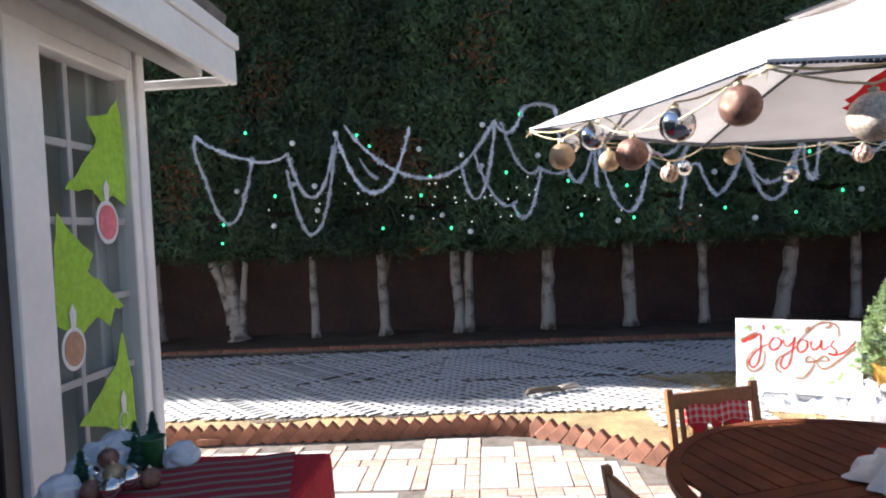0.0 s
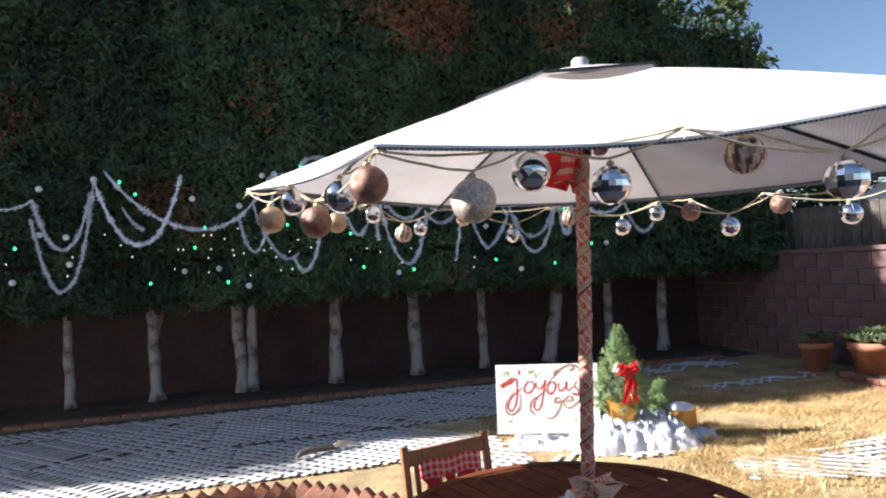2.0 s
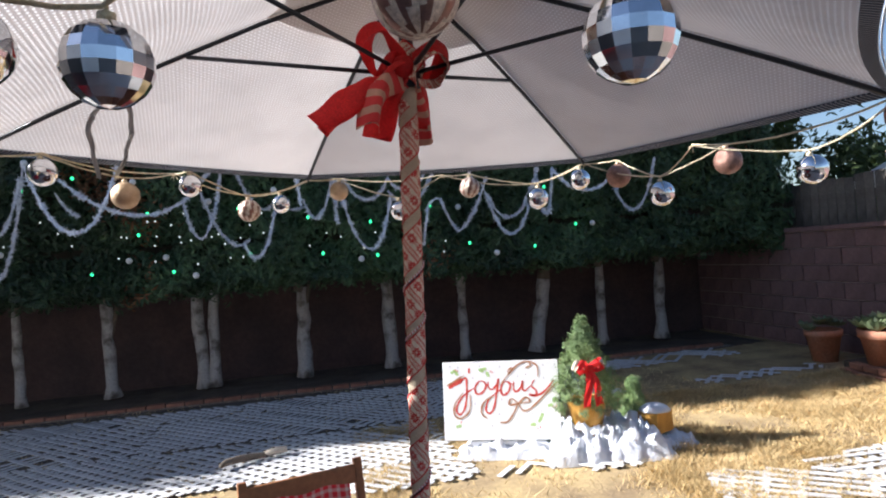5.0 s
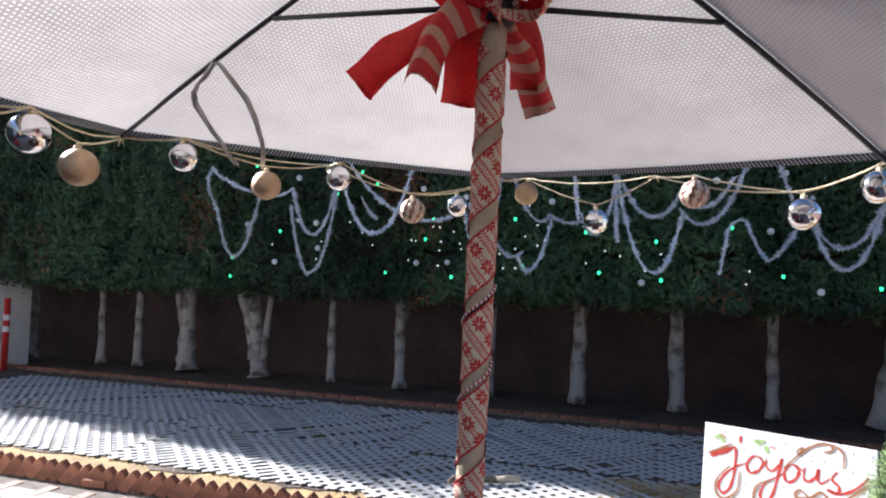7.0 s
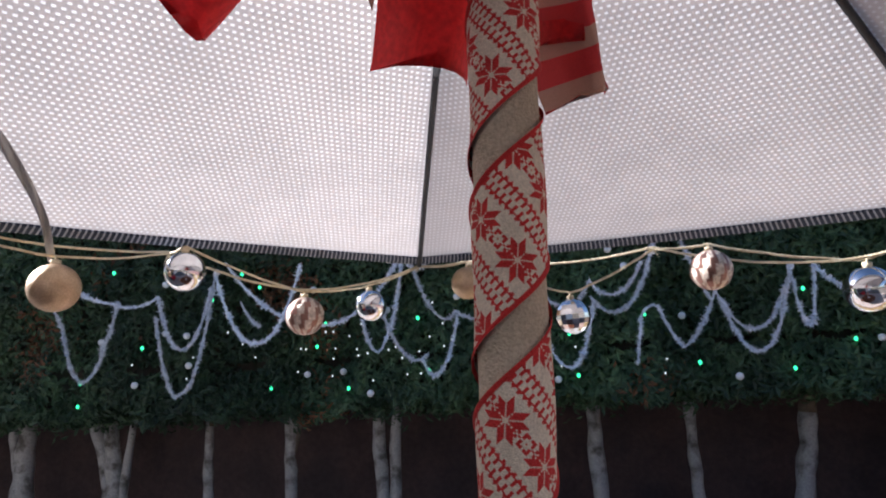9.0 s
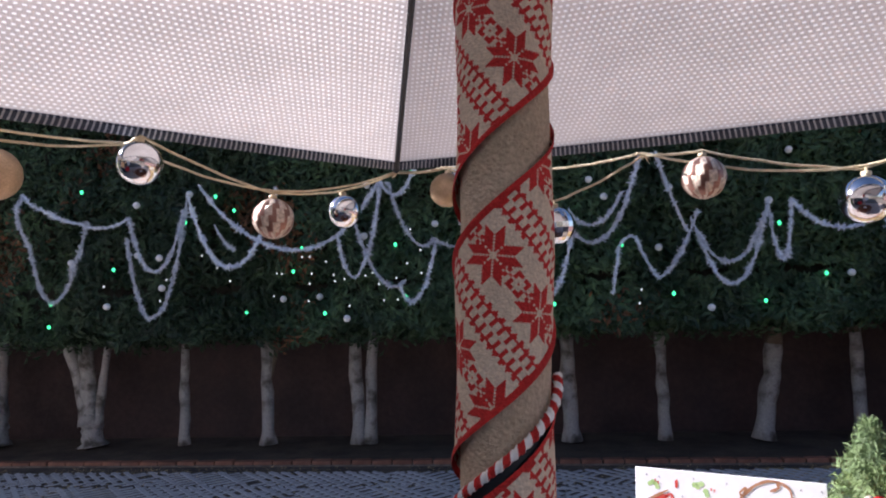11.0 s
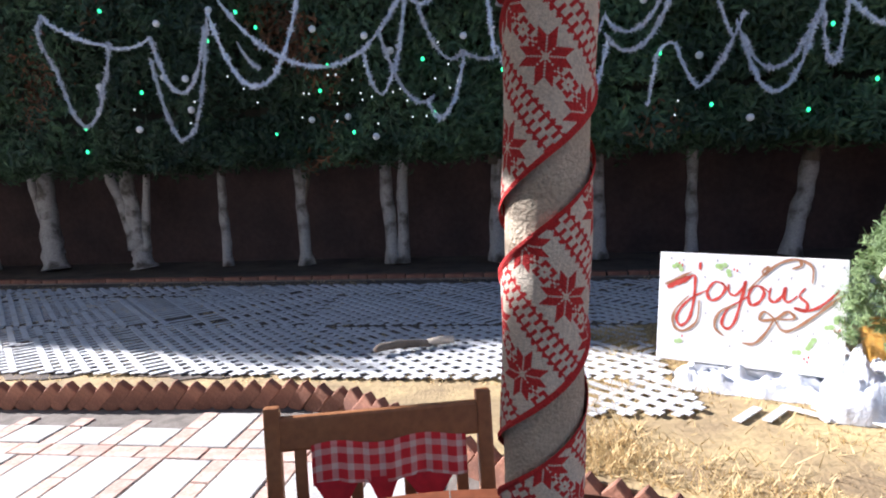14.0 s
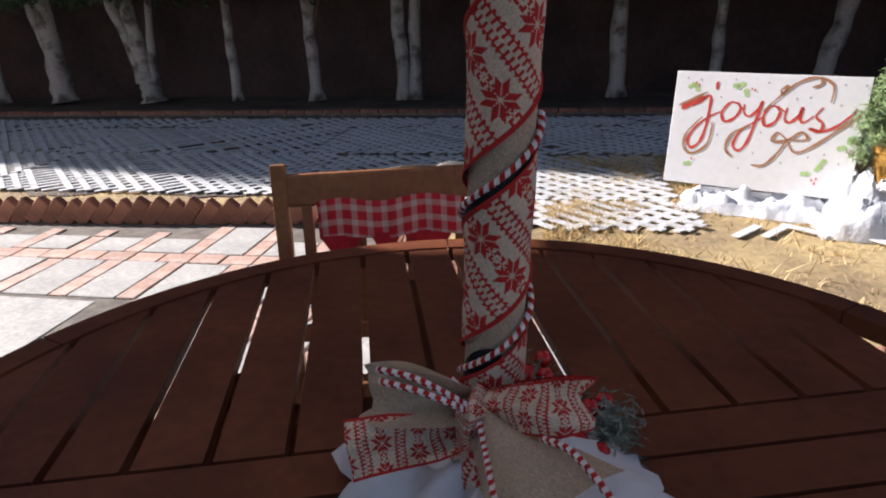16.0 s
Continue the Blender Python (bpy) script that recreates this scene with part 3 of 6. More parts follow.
SLAT_TURN = 0.0
for k in range(6):
    a0 = math.pi / 3 * k + SLAT_TURN + radians(24)
    part("rim", ring_mesh(TABLE_R - 0.052, TABLE_R, TZ - 0.03, TZ, a0 + 0.002, a0 + math.pi / 3 - 0.002), M_TABLE, table)
# cross boards through the middle, and slats either side
inner = TABLE_R - 0.056


def slat(x0, x1, y0, y1):
    """A board of the top, its ends cut to the round rim."""
    vs, n = [], 8
    for z in (TZ - 0.020, TZ - 0.003):
        lo, hi = [], []
        for i in range(n + 1):
            x = x0 + (x1 - x0) * i / n
            lim = math.sqrt(max(inner * inner - x * x, 0))
            lo.append((x, max(y0, -lim), z))
            hi.append((x, min(y1, lim), z))
        vs += lo + hi
    m = 2 * (n + 1)
    fs = []
    for i in range(n):
        fs += [(i, n + 1 + i, n + 2 + i, i + 1), (m + i, m + i + 1, m + n + 2 + i, m + n + 1 + i),
               (i, i + 1, m + i + 1, m + i), (n + 1 + i, m + n + 1 + i, m + n + 2 + i, n + 2 + i)]
    fs += [(0, m, m + n + 1, n + 1), (n, 2 * n + 1, m + 2 * n + 1, m + n)]
    return mesh_of("slat", vs, fs, M_TABLE)


PITCH, FIRST = 0.0885, -0.012
for k in range(-8, 8):
    x0 = FIRST + k * PITCH + 0.005
    x1 = x0 + PITCH - 0.011
    if max(abs(x0), abs(x1)) > inner - 0.02:
        continue
    for sgn in (1, -1):
        y0, y1 = (0.092, inner) if sgn > 0 else (-inner, -0.128)
        if math.sqrt(inner ** 2 - max(abs(x0), abs(x1)) ** 2) < 0.14:
            continue
        part("slat", slat(x0, x1, y0, y1), M_TABLE, table)
for y0, y1 in ((0.020, 0.086), (-0.054, 0.014), (-0.122, -0.060)):
    gap = 0.05 if y0 < 0 < y1 else 0.0
    if gap:
        part("cross_board", slat(-inner + 0.004, -0.045, y0, y1), M_TABLE, table)
        part("cross_board", slat(0.085, inner - 0.004, y0, y1), M_TABLE, table)
    else:
        part("cross_board", slat(-inner + 0.02, inner - 0.02, y0, y1), M_TABLE, table)
for a in (45, 135, 225, 315):
    c, s = math.cos(radians(a)), math.sin(radians(a))
    part("leg", rod((0.46 * c, 0.46 * s, 0), (0.40 * c, 0.40 * s, TZ - 0.03), 0.028, 0.036, 8), M_TABLE, table)
for a in (0, 90):
    part("support_rail", box(1.2, 0.05, 0.05, 0.004, at=pose(0, 0.2 if a == 0 else 0, TZ - 0.052, 0, 0, a)), M_TABLE, table)

# umbrella, in its own leaning frame: origin on the pole at table height
AX = Vector((0.0378, -0.0306, 1)).normalized()
UX = Vector((0, 1, 0)).cross(AX).normalized()
UY = AX.cross(UX)
LEAN_M = Matrix.Translation((1.6928, 2.2537, TABLE_Z)) @ Matrix((UX, UY, AX)).transposed().to_4x4()
UMB = thing("patio_umbrella", "open greige hexagonal patio umbrella, pole wrapped in burlap", "umbrella", LEAN_M)
PEAK_Z, UR = 2.365 - TABLE_Z, 1.24
# the six corners of the hem, in the yard
HEM = [(1.463, 3.455, 2.005), (0.502, 2.640, 2.022), (0.832, 1.235, 1.902), (1.985, 0.955, 1.950), (2.765, 1.735, 1.895), (2.612, 3.060, 1.965)]
CORNER = [LEAN_M.inverted() @ Vector(p) for p in HEM]
ANG = [math.atan2(p.y, p.x) for p in CORNER]


DROOP = (0.012, 0.014, 0.040, 0.022, 0.014, 0.014)   # how far each hem hangs between its ribs


def canopy_point(i, s, t):
    """s from 0 to 1 between two ribs, t from the peak (0) to the hem (1)."""
    c = CORNER[i].lerp(CORNER[(i + 1) % 6], s)
    d = Vector((c.x, c.y, 0))
    z = PEAK_Z - (PEAK_Z - c.z) * (t ** 1.22)
    sag = 0.045 * math.sin(math.pi * s) * t * t
    return d * t + Vector((0, 0, z - DROOP[i] * math.sin(math.pi * s) * t * t - 0.02 * math.sin(math.pi * s) * math.sin(math.pi * t))) - d.normalized() * sag


for i in range(6):
    ns, ntt = 14, 12
    vs, fs, uv = [], [], []
    for j in range(ntt + 1):
        t = 0.03 + 0.97 * j / ntt
        for k in range(ns + 1):
            p = canopy_point(i, k / ns, t)
            vs.append(p)
            uv.append(((k / ns - 0.5) * UR * t, t * 1.28))
    for j in range(ntt):
        for k in range(ns):
            a = j * (ns + 1) + k
            fs.append((a, a + ns + 1, a + ns + 2, a + 1))
    part("canopy_panel", mesh_of("canopy_panel", vs, fs, M_CANOPY, smooth=True, uv=uv), M_CANOPY, UMB)
    for nm, r_in, low, mat, lab in (("hem", -0.004, -0.007, M_HEM, "dark woven hem with pale dots"), ("valance", 0.003, -0.014, M_WHITE, "")):
        hv, hf, hu = [], [], []
        for k in range(ns + 1):
            p = canopy_point(i, k / ns, 1.0)
            o = Vector((p.x, p.y, 0)).normalized()
            inner = canopy_point(i, k / ns, 0.977)
            for q, dz, out in ((p, 0.003 if low < -0.01 else -0.003, 0.002), (p, -0.002 if low < -0.01 else -0.007, 0.002), (p if low < -0.01 else inner, -0.002 if low < -0.01 else -0.007, -0.001), (p if low < -0.01 else inner, 0.003 if low < -0.01 else -0.003, -0.001)):
                hv.append(q + Vector((0, 0, dz)) + o * (out + r_in))
                hu.append((k / ns * UR, dz + 0.1))
        for k in range(ns):
            for q in range(4):
                hf.append((k * 4 + q, k * 4 + (q + 1) % 4, k * 4 + 4 + (q + 1) % 4, k * 4 + 4 + q))
        part(nm, mesh_of(nm, hv, hf, mat, uv=hu), mat, UMB, lab)
    # rib and strut
    ps = [canopy_point(i, 0, t) + Vector((0, 0, -0.012)) for t in (0.04, 0.3, 0.55, 0.8, 0.995)]
    v, f, _ = tube(ps, 0.0065, 6)
    rib = part("rib", mesh_of("rib", v, f, M_NAVY, smooth=True), M_NAVY, UMB, "dark metal rib")
    mid = canopy_point(i, 0, 0.47) + Vector((0, 0, -0.02))
    hub = Vector((math.cos(ANG[i]) * 0.035, math.sin(ANG[i]) * 0.035, 2.10 - TABLE_Z))
    part("strut", rod(hub, mid, 0.006, sides=6), M_NAVY, rib)
part("pole", rod((0, 0, -TABLE_Z + PATIO + 0.03), (0, 0, PEAK_Z - 0.02), 0.019, sides=20), M_NAVY, UMB)
part("hub", rod((0, 0, 2.06 - TABLE_Z), (0, 0, 2.13 - TABLE_Z), 0.036, sides=16), M_NAVY, UMB)
v, f = lathe([(0.0, 0.060), (0.026, 0.058), (0.033, 0.05), (0.033, 0.03), (0.042, 0.022), (0.048, -0.01), (0.0, -0.01)], 18)
part("finial", mesh_of("finial", v, f, M_HOUSEGREY, smooth=True), M_HOUSEGREY, UMB, at=pose(0, 0, PEAK_Z))
# vent cap over the peak
vs, fs = [], []
for k in range(6):
    for t, dz in ((0.02, 0.03), (0.30, 0.016)):
        p = canopy_point(k, 0, t)
        vs.append(p + Vector((0, 0, dz)))
for k in range(6):
    fs.append((2 * k, 2 * k + 1, (2 * k + 3) % 12, (2 * k + 2) % 12))
part("vent", mesh_of("vent", vs, fs, M_CANOPY, uv=[(p.x, p.y) for p in vs]), M_CANOPY, UMB)
# dark tube round the vent's edge stands for its hem's shadow
v, f, _ = tube([vs[1], vs[3], vs[5], vs[7], vs[9], vs[11], vs[1]], 0.005, 6)
part("vent_hem_shadow", mesh_of("vent_hem_shadow", v, f, M_NAVY), M_NAVY, UMB)
stand = thing("umbrella_base", "round dark umbrella base under the table", "umbrella base", pose(1.68, 2.30, PATIO))
v, f = lathe([(0.0, 0.0), (0.24, 0.0), (0.24, 0.03), (0.20, 0.05), (0.05, 0.07), (0.035, 0.3), (0.022, 0.3)], 28)
part("weight", mesh_of("weight", v, f, M_BLACK, smooth=True), M_BLACK, stand)

# burlap sleeve and knit ribbon round the pole
SLEEVE_TOP = 2.06 - TABLE_Z
sv = []
v, f, uv = tube([(0, 0, 0.02 + SLEEVE_TOP * i / 60) for i in range(60)], [0.0235 + 0.0006 * math.sin(i * 1.3) for i in range(60)], 28)
part("burlap_sleeve", mesh_of("burlap_sleeve", v, f, M_BURLAP, smooth=True, uv=uv), M_BURLAP, UMB, "natural burlap sleeve")
TURN_RISE, RIB_R = 0.1383, 0.0255
PHASE = 0.0
STITCH = 0.0011
WIDE = 72
slope = math.atan2(TURN_RISE, 2 * math.pi * RIB_R)


def knit(u, v):
    """True where the nordic pattern is red; u along the ribbon, v across it, in stitches."""
    if v < 3 or v > WIDE - 4:
        return True
    q = (u - 9) % 44 - 22                        # from the middle of a snowflake panel
    odd = int((u - 9) // 44) % 2
    for cy in ((19, 53) if odd else (2, 36, 70)):   # eight-petalled snowflakes, set off against each other
        dx, dy = q, v - cy
        big, small = max(abs(dx), abs(dy)), min(abs(dx), abs(dy))
        if small <= 6.1 and big <= small + 6.3:
            if small < 0.7:
                return 2 < big and int(big) % 2 == 0
            return big - small > 0.8
    d = 22 - abs(q)
    if d < 8:                                    # the narrow lattice band with its toothed borders
        e, k = (q - 22 if q > 0 else q + 22), int(v) % 5
        if d < 4.1:                              # short bars in two rows, set off against each other
            return (k < 2) if e > 0.4 else (k in (2, 3) and e < -0.4)
        if d < 5.2:
            return True
        return abs(v % 4.4 - 2.2) < (8 - d) * 0.75
    for cy in ((2, 36, 70) if odd else (19, 53)):   # a small broken square with a dot
        m, n = max(abs(q), abs(v - cy)), min(abs(q), abs(v - cy))
        if m < 1 or (2.6 < m < 4.4 and n > 0.9):
            return True
        for oy in (-7.5, 7.5):
            e, f = abs(q), abs(v - cy - oy)
            if (e < 1 and 0.9 < f < 2.6) or (f < 1 and 0.9 < e < 2.6):
                return True
    return False


def ribbon_mesh(length_turns, z0):
    total = length_turns * 2 * math.pi * RIB_R / math.cos(slope)
    nu = int(total / STITCH)
    vs, fs, fm = [], [], []
    for i in range(nu + 1):
        for j in range(WIDE + 1):
            u, w = i * STITCH, (j - WIDE / 2) * STITCH
            arc = u * math.cos(slope) - w * math.sin(slope)
            z = z0 + u * math.sin(slope) + w * math.cos(slope)
            a = PHASE + arc / RIB_R
            lift = RIB_R + (0.0014 if j < 3 or j > WIDE - 3 else 0) + 0.0006 * math.sin(u * 31 + w * 60)
            vs.append((lift * math.cos(a), lift * math.sin(a), z))
    for i in range(nu):
        for j in range(WIDE):
            k = i * (WIDE + 1) + j
            fs.append((k, k + WIDE + 1, k + WIDE + 2, k + 1))
            fm.append(1 if knit(i, j) else 0)
    return mesh_of("knit_ribbon", vs, fs, [M_CREAM, M_RED], smooth=True, face_mats=fm)


part("knit_ribbon", ribbon_mesh(9.6, 0.0436), M_CREAM, UMB, "red and cream nordic snowflake ribbon")


# ---- chair ----
def chair(at, label):
    c = thing("garden_chair", label, "chair", at, "chairs round the table")
    H, W, SH = 0.92, 0.50, 0.44
    lean = 0.17
    for sx in (-1, 1):
        x = sx * (W / 2 - 0.02)
        part("back_post", box(0.034, 0.03, H * 1.02, 0.005, at=pose(x, 0.10, H / 2, -8, 0, 0)), M_CHAIR, c)
        part("front_leg", box(0.034, 0.03, 0.58, 0.005, at=pose(x * 0.94, -0.20, 0.24, 24, 0, 0)), M_CHAIR, c)
        part("seat_rail", box(0.03, 0.42, 0.03, 0.004, at=pose(x * 0.88, -0.13, SH - 0.02)), M_CHAIR, c)
    top = box(W - 0.06, 0.024, 0.075, 0.008)
    part("top_rail", top, M_CHAIR, c, at=pose(0, 0.157, H - 0.055, -8, 0, 0))
    part("lower_rail", box(W - 0.06, 0.022, 0.04, 0.005), M_CHAIR, c, at=pose(0, 0.107, 0.53, -8, 0, 0))
    for k in range(7):
        part("back_slat", box(0.026, 0.012, 0.33, 0.003), M_CHAIR, c, at=pose((k - 3) * 0.058, 0.132, 0.70, -8, 0, 0))
    for k in range(7):
        part("seat_slat", box(W - 0.08, 0.046, 0.016, 0.004), M_CHAIR, c, at=pose(0, -0.33 + 0.058 * k, SH))
    return c


CHAIR_AT = pose(1.402, 2.995, PATIO - 0.008, 0, 0, 15.7)
dining = chair(CHAIR_AT, "teak slat-back garden chair with gingham tied round it")
chair(pose(0.877, 1.94, PATIO, 0, 0, 104), "teak slat-back garden chair beside the round table")


def gingham():
    """The cloth folded over the slats, with a soft sag and a hanging knot."""
    vs, fs, uv = [], [], []
    nx, nz = 22, 10
    for side in (0, 1):
        for j in range(nz + 1):
            for i in range(nx + 1):
                x = -0.150 + 0.335 * i / nx
                z = 0.088 * j / nz
                y = (-0.012 if side == 0 else 0.020) + 0.004 * math.sin(i * 0.9 + side) * (1 - j / nz) + 0.003 * math.sin(i * 2.1)
                vs.append((x, y, z + 0.006 * math.sin(i * 0.5)))
                uv.append((x, z))
    def idx(s, j, i):
        return s * (nx + 1) * (nz + 1) + j * (nx + 1) + i
    for s in (0, 1):
        for j in range(nz):
            for i in range(nx):
                q = (idx(s, j, i), idx(s, j, i + 1), idx(s, j + 1, i + 1), idx(s, j + 1, i))
                fs.append(q if s == 0 else q[::-1])
    for i in range(nx):
        fs.append((idx(0, nz, i), idx(0, nz, i + 1), idx(1, nz, i + 1), idx(1, nz, i)))
    for j in range(nz):
        for i in (0, nx):
            fs.append((idx(0, j, i), idx(0, j + 1, i), idx(1, j + 1, i), idx(1, j, i)))
    return mesh_of("gingham_cloth", vs, fs, M_GINGHAM, smooth=True, uv=uv)


cloth = thing("gingham_cloth", "red and white gingham cloth folded round the chair back", "cloth", CHAIR_AT @ pose(0, 0.138, 0.752, -8, 0, 0))
part("band", gingham(), M_GINGHAM, cloth)
for x, w in ((-0.10, 0.05), (0.0, 0.035), (0.10, 0.06)):
    vs = [(x - w, -0.011, 0.008), (x + w, -0.011, 0.008), (x + w * 0.3, -0.016, -0.05), (x - w * 0.1, -0.020, -0.065), (x - w, 0.0, 0.008), (x + w, 0.0, 0.008), (x, -0.008, -0.06)]
    part("corner_fold", mesh_of("corner_fold", vs, [(0, 3, 2, 1), (4, 5, 6), (0, 4, 6, 3), (1, 2, 6, 5)], M_CLOTHRED), M_CLOTHRED, cloth, "plain red corner")

# ---- sign ----
sx_dir = Vector((0.862, -0.299, 0)).normalized()
SIGN_M = Matrix.Translation((2.365, 5.50, 0.146)) @ pose(0, 0, 0, 0, 0, math.degrees(math.atan2(sx_dir.y, sx_dir.x))) @ pose(0, 0, 0, -7, 0, 0) @ pose(0, 0, 0, 0, 1.2, 0)
sign = thing("painted_sign", "white board hand-painted joyous in red, with holly", "sign", SIGN_M)
SW, SHT = 0.914, 0.61
part("board", box(SW, 0.02, SHT, 0.003, at=pose(SW / 2, 0.01, SHT / 2)), M_SIGN, sign)

# ---- house ----
HX, HY = -0.83, 2.07
house = tagged(new("house"), "white timber house corner with a decorated window", "house", "", "structure")
W_TOP = 2.33


def hbox(name, x0, x1, y0, y1, z0, z1, mat, parent=None, bevel=0.004, label=""):
    return part(name, box(x1 - x0, y1 - y0, z1 - z0, bevel, at=pose((x0 + x1) / 2, (y0 + y1) / 2, (z0 + z1) / 2), seg=1), mat, parent or house, label)


hbox("wall", HX - 5.5, HX - 0.122, HY - 0.10, HY, PATIO, W_TOP + 0.3, M_HOUSE)
hbox("corner_board", HX - 0.03, HX + 0.012, HY - 0.035, HY + 0.012, PATIO, W_TOP + 0.05, M_HOUSE)
WY0, WY1, WZ0, WZ1 = 1.57, 1.985, 0.25, 2.19
hbox("wall", HX - 0.12, HX, WY1 + 0.032, HY - 0.037, PATIO, W_TOP, M_HOUSE)
hbox("wall", HX - 0.12, HX, WY0 - 0.10, WY1 + 0.029, WZ1 + 0.003, W_TOP, M_HOUSE)
hbox("wall", HX - 0.12, HX, WY0 - 0.10, WY1 + 0.029, PATIO, WZ0 - 0.003, M_HOUSE)
hbox("wall", HX - 0.12, HX, -4.0, WY0 - 0.103, 2.20, W_TOP, M_HOUSE)
hbox("wall", HX - 0.12, HX, -4.0, -0.9, PATIO, 2.177, M_HOUSE)
win = thing("window_1", "white window with muntins, paper trees stuck on its glass", "window", None, "", "structure")
hbox("window_frame", HX - 0.06, HX + 0.02, WY0 - 0.125, WY0, WZ0, WZ1, M_HOUSE, win)
hbox("window_frame", HX - 0.06, HX + 0.008, WY1 - 0.008, WY1 + 0.03, WZ0, WZ1, M_HOUSE, win)
hbox("window_frame", HX - 0.06, HX + 0.012, WY0, WY1 - 0.01, WZ1 - 0.04, WZ1, M_HOUSE, win)
hbox("window_frame", HX - 0.06, HX + 0.012, WY0, WY1 - 0.01, WZ0, WZ0 + 0.05, M_HOUSE, win)
pane = hbox("pane", HX - 0.032, HX - 0.028, WY0, WY1 - 0.01, WZ0 + 0.05, WZ1 - 0.05, M_GLASS, win, 0)
pane.visible_shadow = False
hbox("muntin", HX - 0.045, HX - 0.018, 1.708, 1.728, WZ0 + 0.05, WZ1 - 0.05, M_HOUSEGREY, win, 0.002)
for z in (0.55, 0.785, 1.02, 1.249, 1.471, 1.700, 1.915):
    hbox("muntin", HX - 0.043, HX - 0.020, WY0, WY1 - 0.01, z - 0.011, z + 0.011, M_HOUSEGREY, win, 0.002)
door = thing("door_1", "dark sliding screen door beside the window", "door", None, "", "structure")
hbox("screen", HX - 0.05, HX - 0.03, -0.9, WY0 - 0.19, PATIO, 2.12, M_SCREEN, door)
hbox("door_frame", HX - 0.10, HX + 0.0, WY0 - 0.185, WY0 - 0.128, PATIO, 2.175, M_BLACK, door)
# room behind the glass, its dimness put into the surface colour
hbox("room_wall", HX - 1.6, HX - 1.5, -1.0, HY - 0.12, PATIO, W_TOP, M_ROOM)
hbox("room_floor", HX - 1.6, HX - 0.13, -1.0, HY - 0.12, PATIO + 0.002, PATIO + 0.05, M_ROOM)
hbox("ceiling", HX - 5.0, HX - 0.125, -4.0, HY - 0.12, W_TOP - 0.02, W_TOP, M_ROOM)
roof = thing("roof", "low eave with white fascia and grey soffit", "roof", None, "", "structure")
FX, FY = -0.55, 2.21
hbox("fascia", FX - 0.025, FX, -4.5, FY, 2.17, 2.29, M_HOUSE, roof)
hbox("fascia_trim", FX - 0.025, FX + 0.012, -4.5, FY + 0.008, 2.293, 2.345, M_HOUSE, roof)
hbox("fascia", HX - 5.5, FX - 0.03, FY - 0.025, FY, 2.17, 2.20, M_HOUSE, roof)
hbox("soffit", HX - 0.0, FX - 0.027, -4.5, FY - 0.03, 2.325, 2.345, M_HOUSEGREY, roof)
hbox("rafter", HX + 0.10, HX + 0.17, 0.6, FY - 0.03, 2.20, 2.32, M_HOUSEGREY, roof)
rb = box(6.2, 6.9, 0.05, 0.004, at=pose(FX - 3.05, FY - 3.42, 2.38 + 3.1 * math.tan(radians(14)), 0, 14, 0))
part("roof_slope", rb, M_SHINGLE, roof)


# ---- lattice panels lying on the lawn ----
def lattice_slats(w, h, spacing=0.098, width=0.044, turn=45):
    """Slat boxes of one panel: (centre, angle, length, layer)."""
    out = []
    for layer, ang in ((0, turn), (1, turn - 90)):
        a = radians(ang)
        d, nrm = Vector((math.cos(a), math.sin(a))), Vector((-math.sin(a), math.cos(a)))
        reach = (abs(nrm.x) * w + abs(nrm.y) * h) / 2
        k = -int(reach / spacing)
        while k * spacing < reach:
            c = nrm * (k * spacing)
            t0, t1 = -9.0, 9.0
            for axis, half in ((0, w / 2), (1, h / 2)):
                if abs(d[axis]) > 1e-6:
                    e = sorted(((-half - c[axis]) / d[axis], (half - c[axis]) / d[axis]))
                    t0, t1 = max(t0, e[0]), min(t1, e[1])
            if t1 - t0 > 0.06:
                out.append((c + d * ((t0 + t1) / 2), ang, t1 - t0, layer))
            k += 1
    return out


slat_mesh = {}


def slat_of(length):
    key = round(length, 1) if length > 0.3 else round(length, 2)
    if key not in slat_mesh:
        bm = box(max(key, 0.06), 0.045, 0.0065)
        me = bpy.data.meshes.new("slat")
        bm.to_mesh(me)
        bm.free()
        me.materials.append(M_LATTICE)
        slat_mesh[key] = me
    return slat_mesh[key]


def lattice_panel(x, y, w, h, turn, z=0.012, missing=0.0, seed=0, tilt=(0, 0), slat_turn=45):
    g = random.Random(seed)
    p = thing("lattice_panel", "white garden lattice panel lying flat on dry grass", "lattice", pose(x, y, z, tilt[0], tilt[1], turn), "lattice panels on the lawn")
    for c, ang, L, layer in lattice_slats(w, h, turn=slat_turn):
        if g.random() < missing:
            continue
        part("slat", slat_of(L), M_LATTICE, p, at=pose(c.x, c.y, 0.0035 + layer * 0.0068, g.uniform(-1.5, 1.5), g.uniform(-0.25, 0.25), ang + g.uniform(-0.6, 0.6)))
    return p


seed = 0
for row, (y, x_from, x_to) in enumerate(((6.10, -7.3, 1.7), (7.34, -7.6, 4.0), (8.20, -6.8, 3.6))):
    h = 1.20 if row < 2 else 0.52
    x = x_from
    while x < x_to:
        seed += 1
        lattice_panel(x + 1.22, y + random.uniform(-0.03, 0.03), 2.42, h, random.uniform(-0.8, 0.8), missing=0.03 + 0.04 * row, seed=seed,
                      tilt=(random.uniform(-0.3, 0.3), random.uniform(-0.2, 0.2)))
        x += 2.44
lattice_panel(2.05, 5.22, 0.95, 0.50, 2, missing=0.12, seed=41)
lattice_panel(3.35, 4.95, 0.62, 0.34, -6, missing=0.35, seed=42)
lattice_panel(2.85, 5.02, 0.45, 0.16, 4, missing=0.45, seed=43)
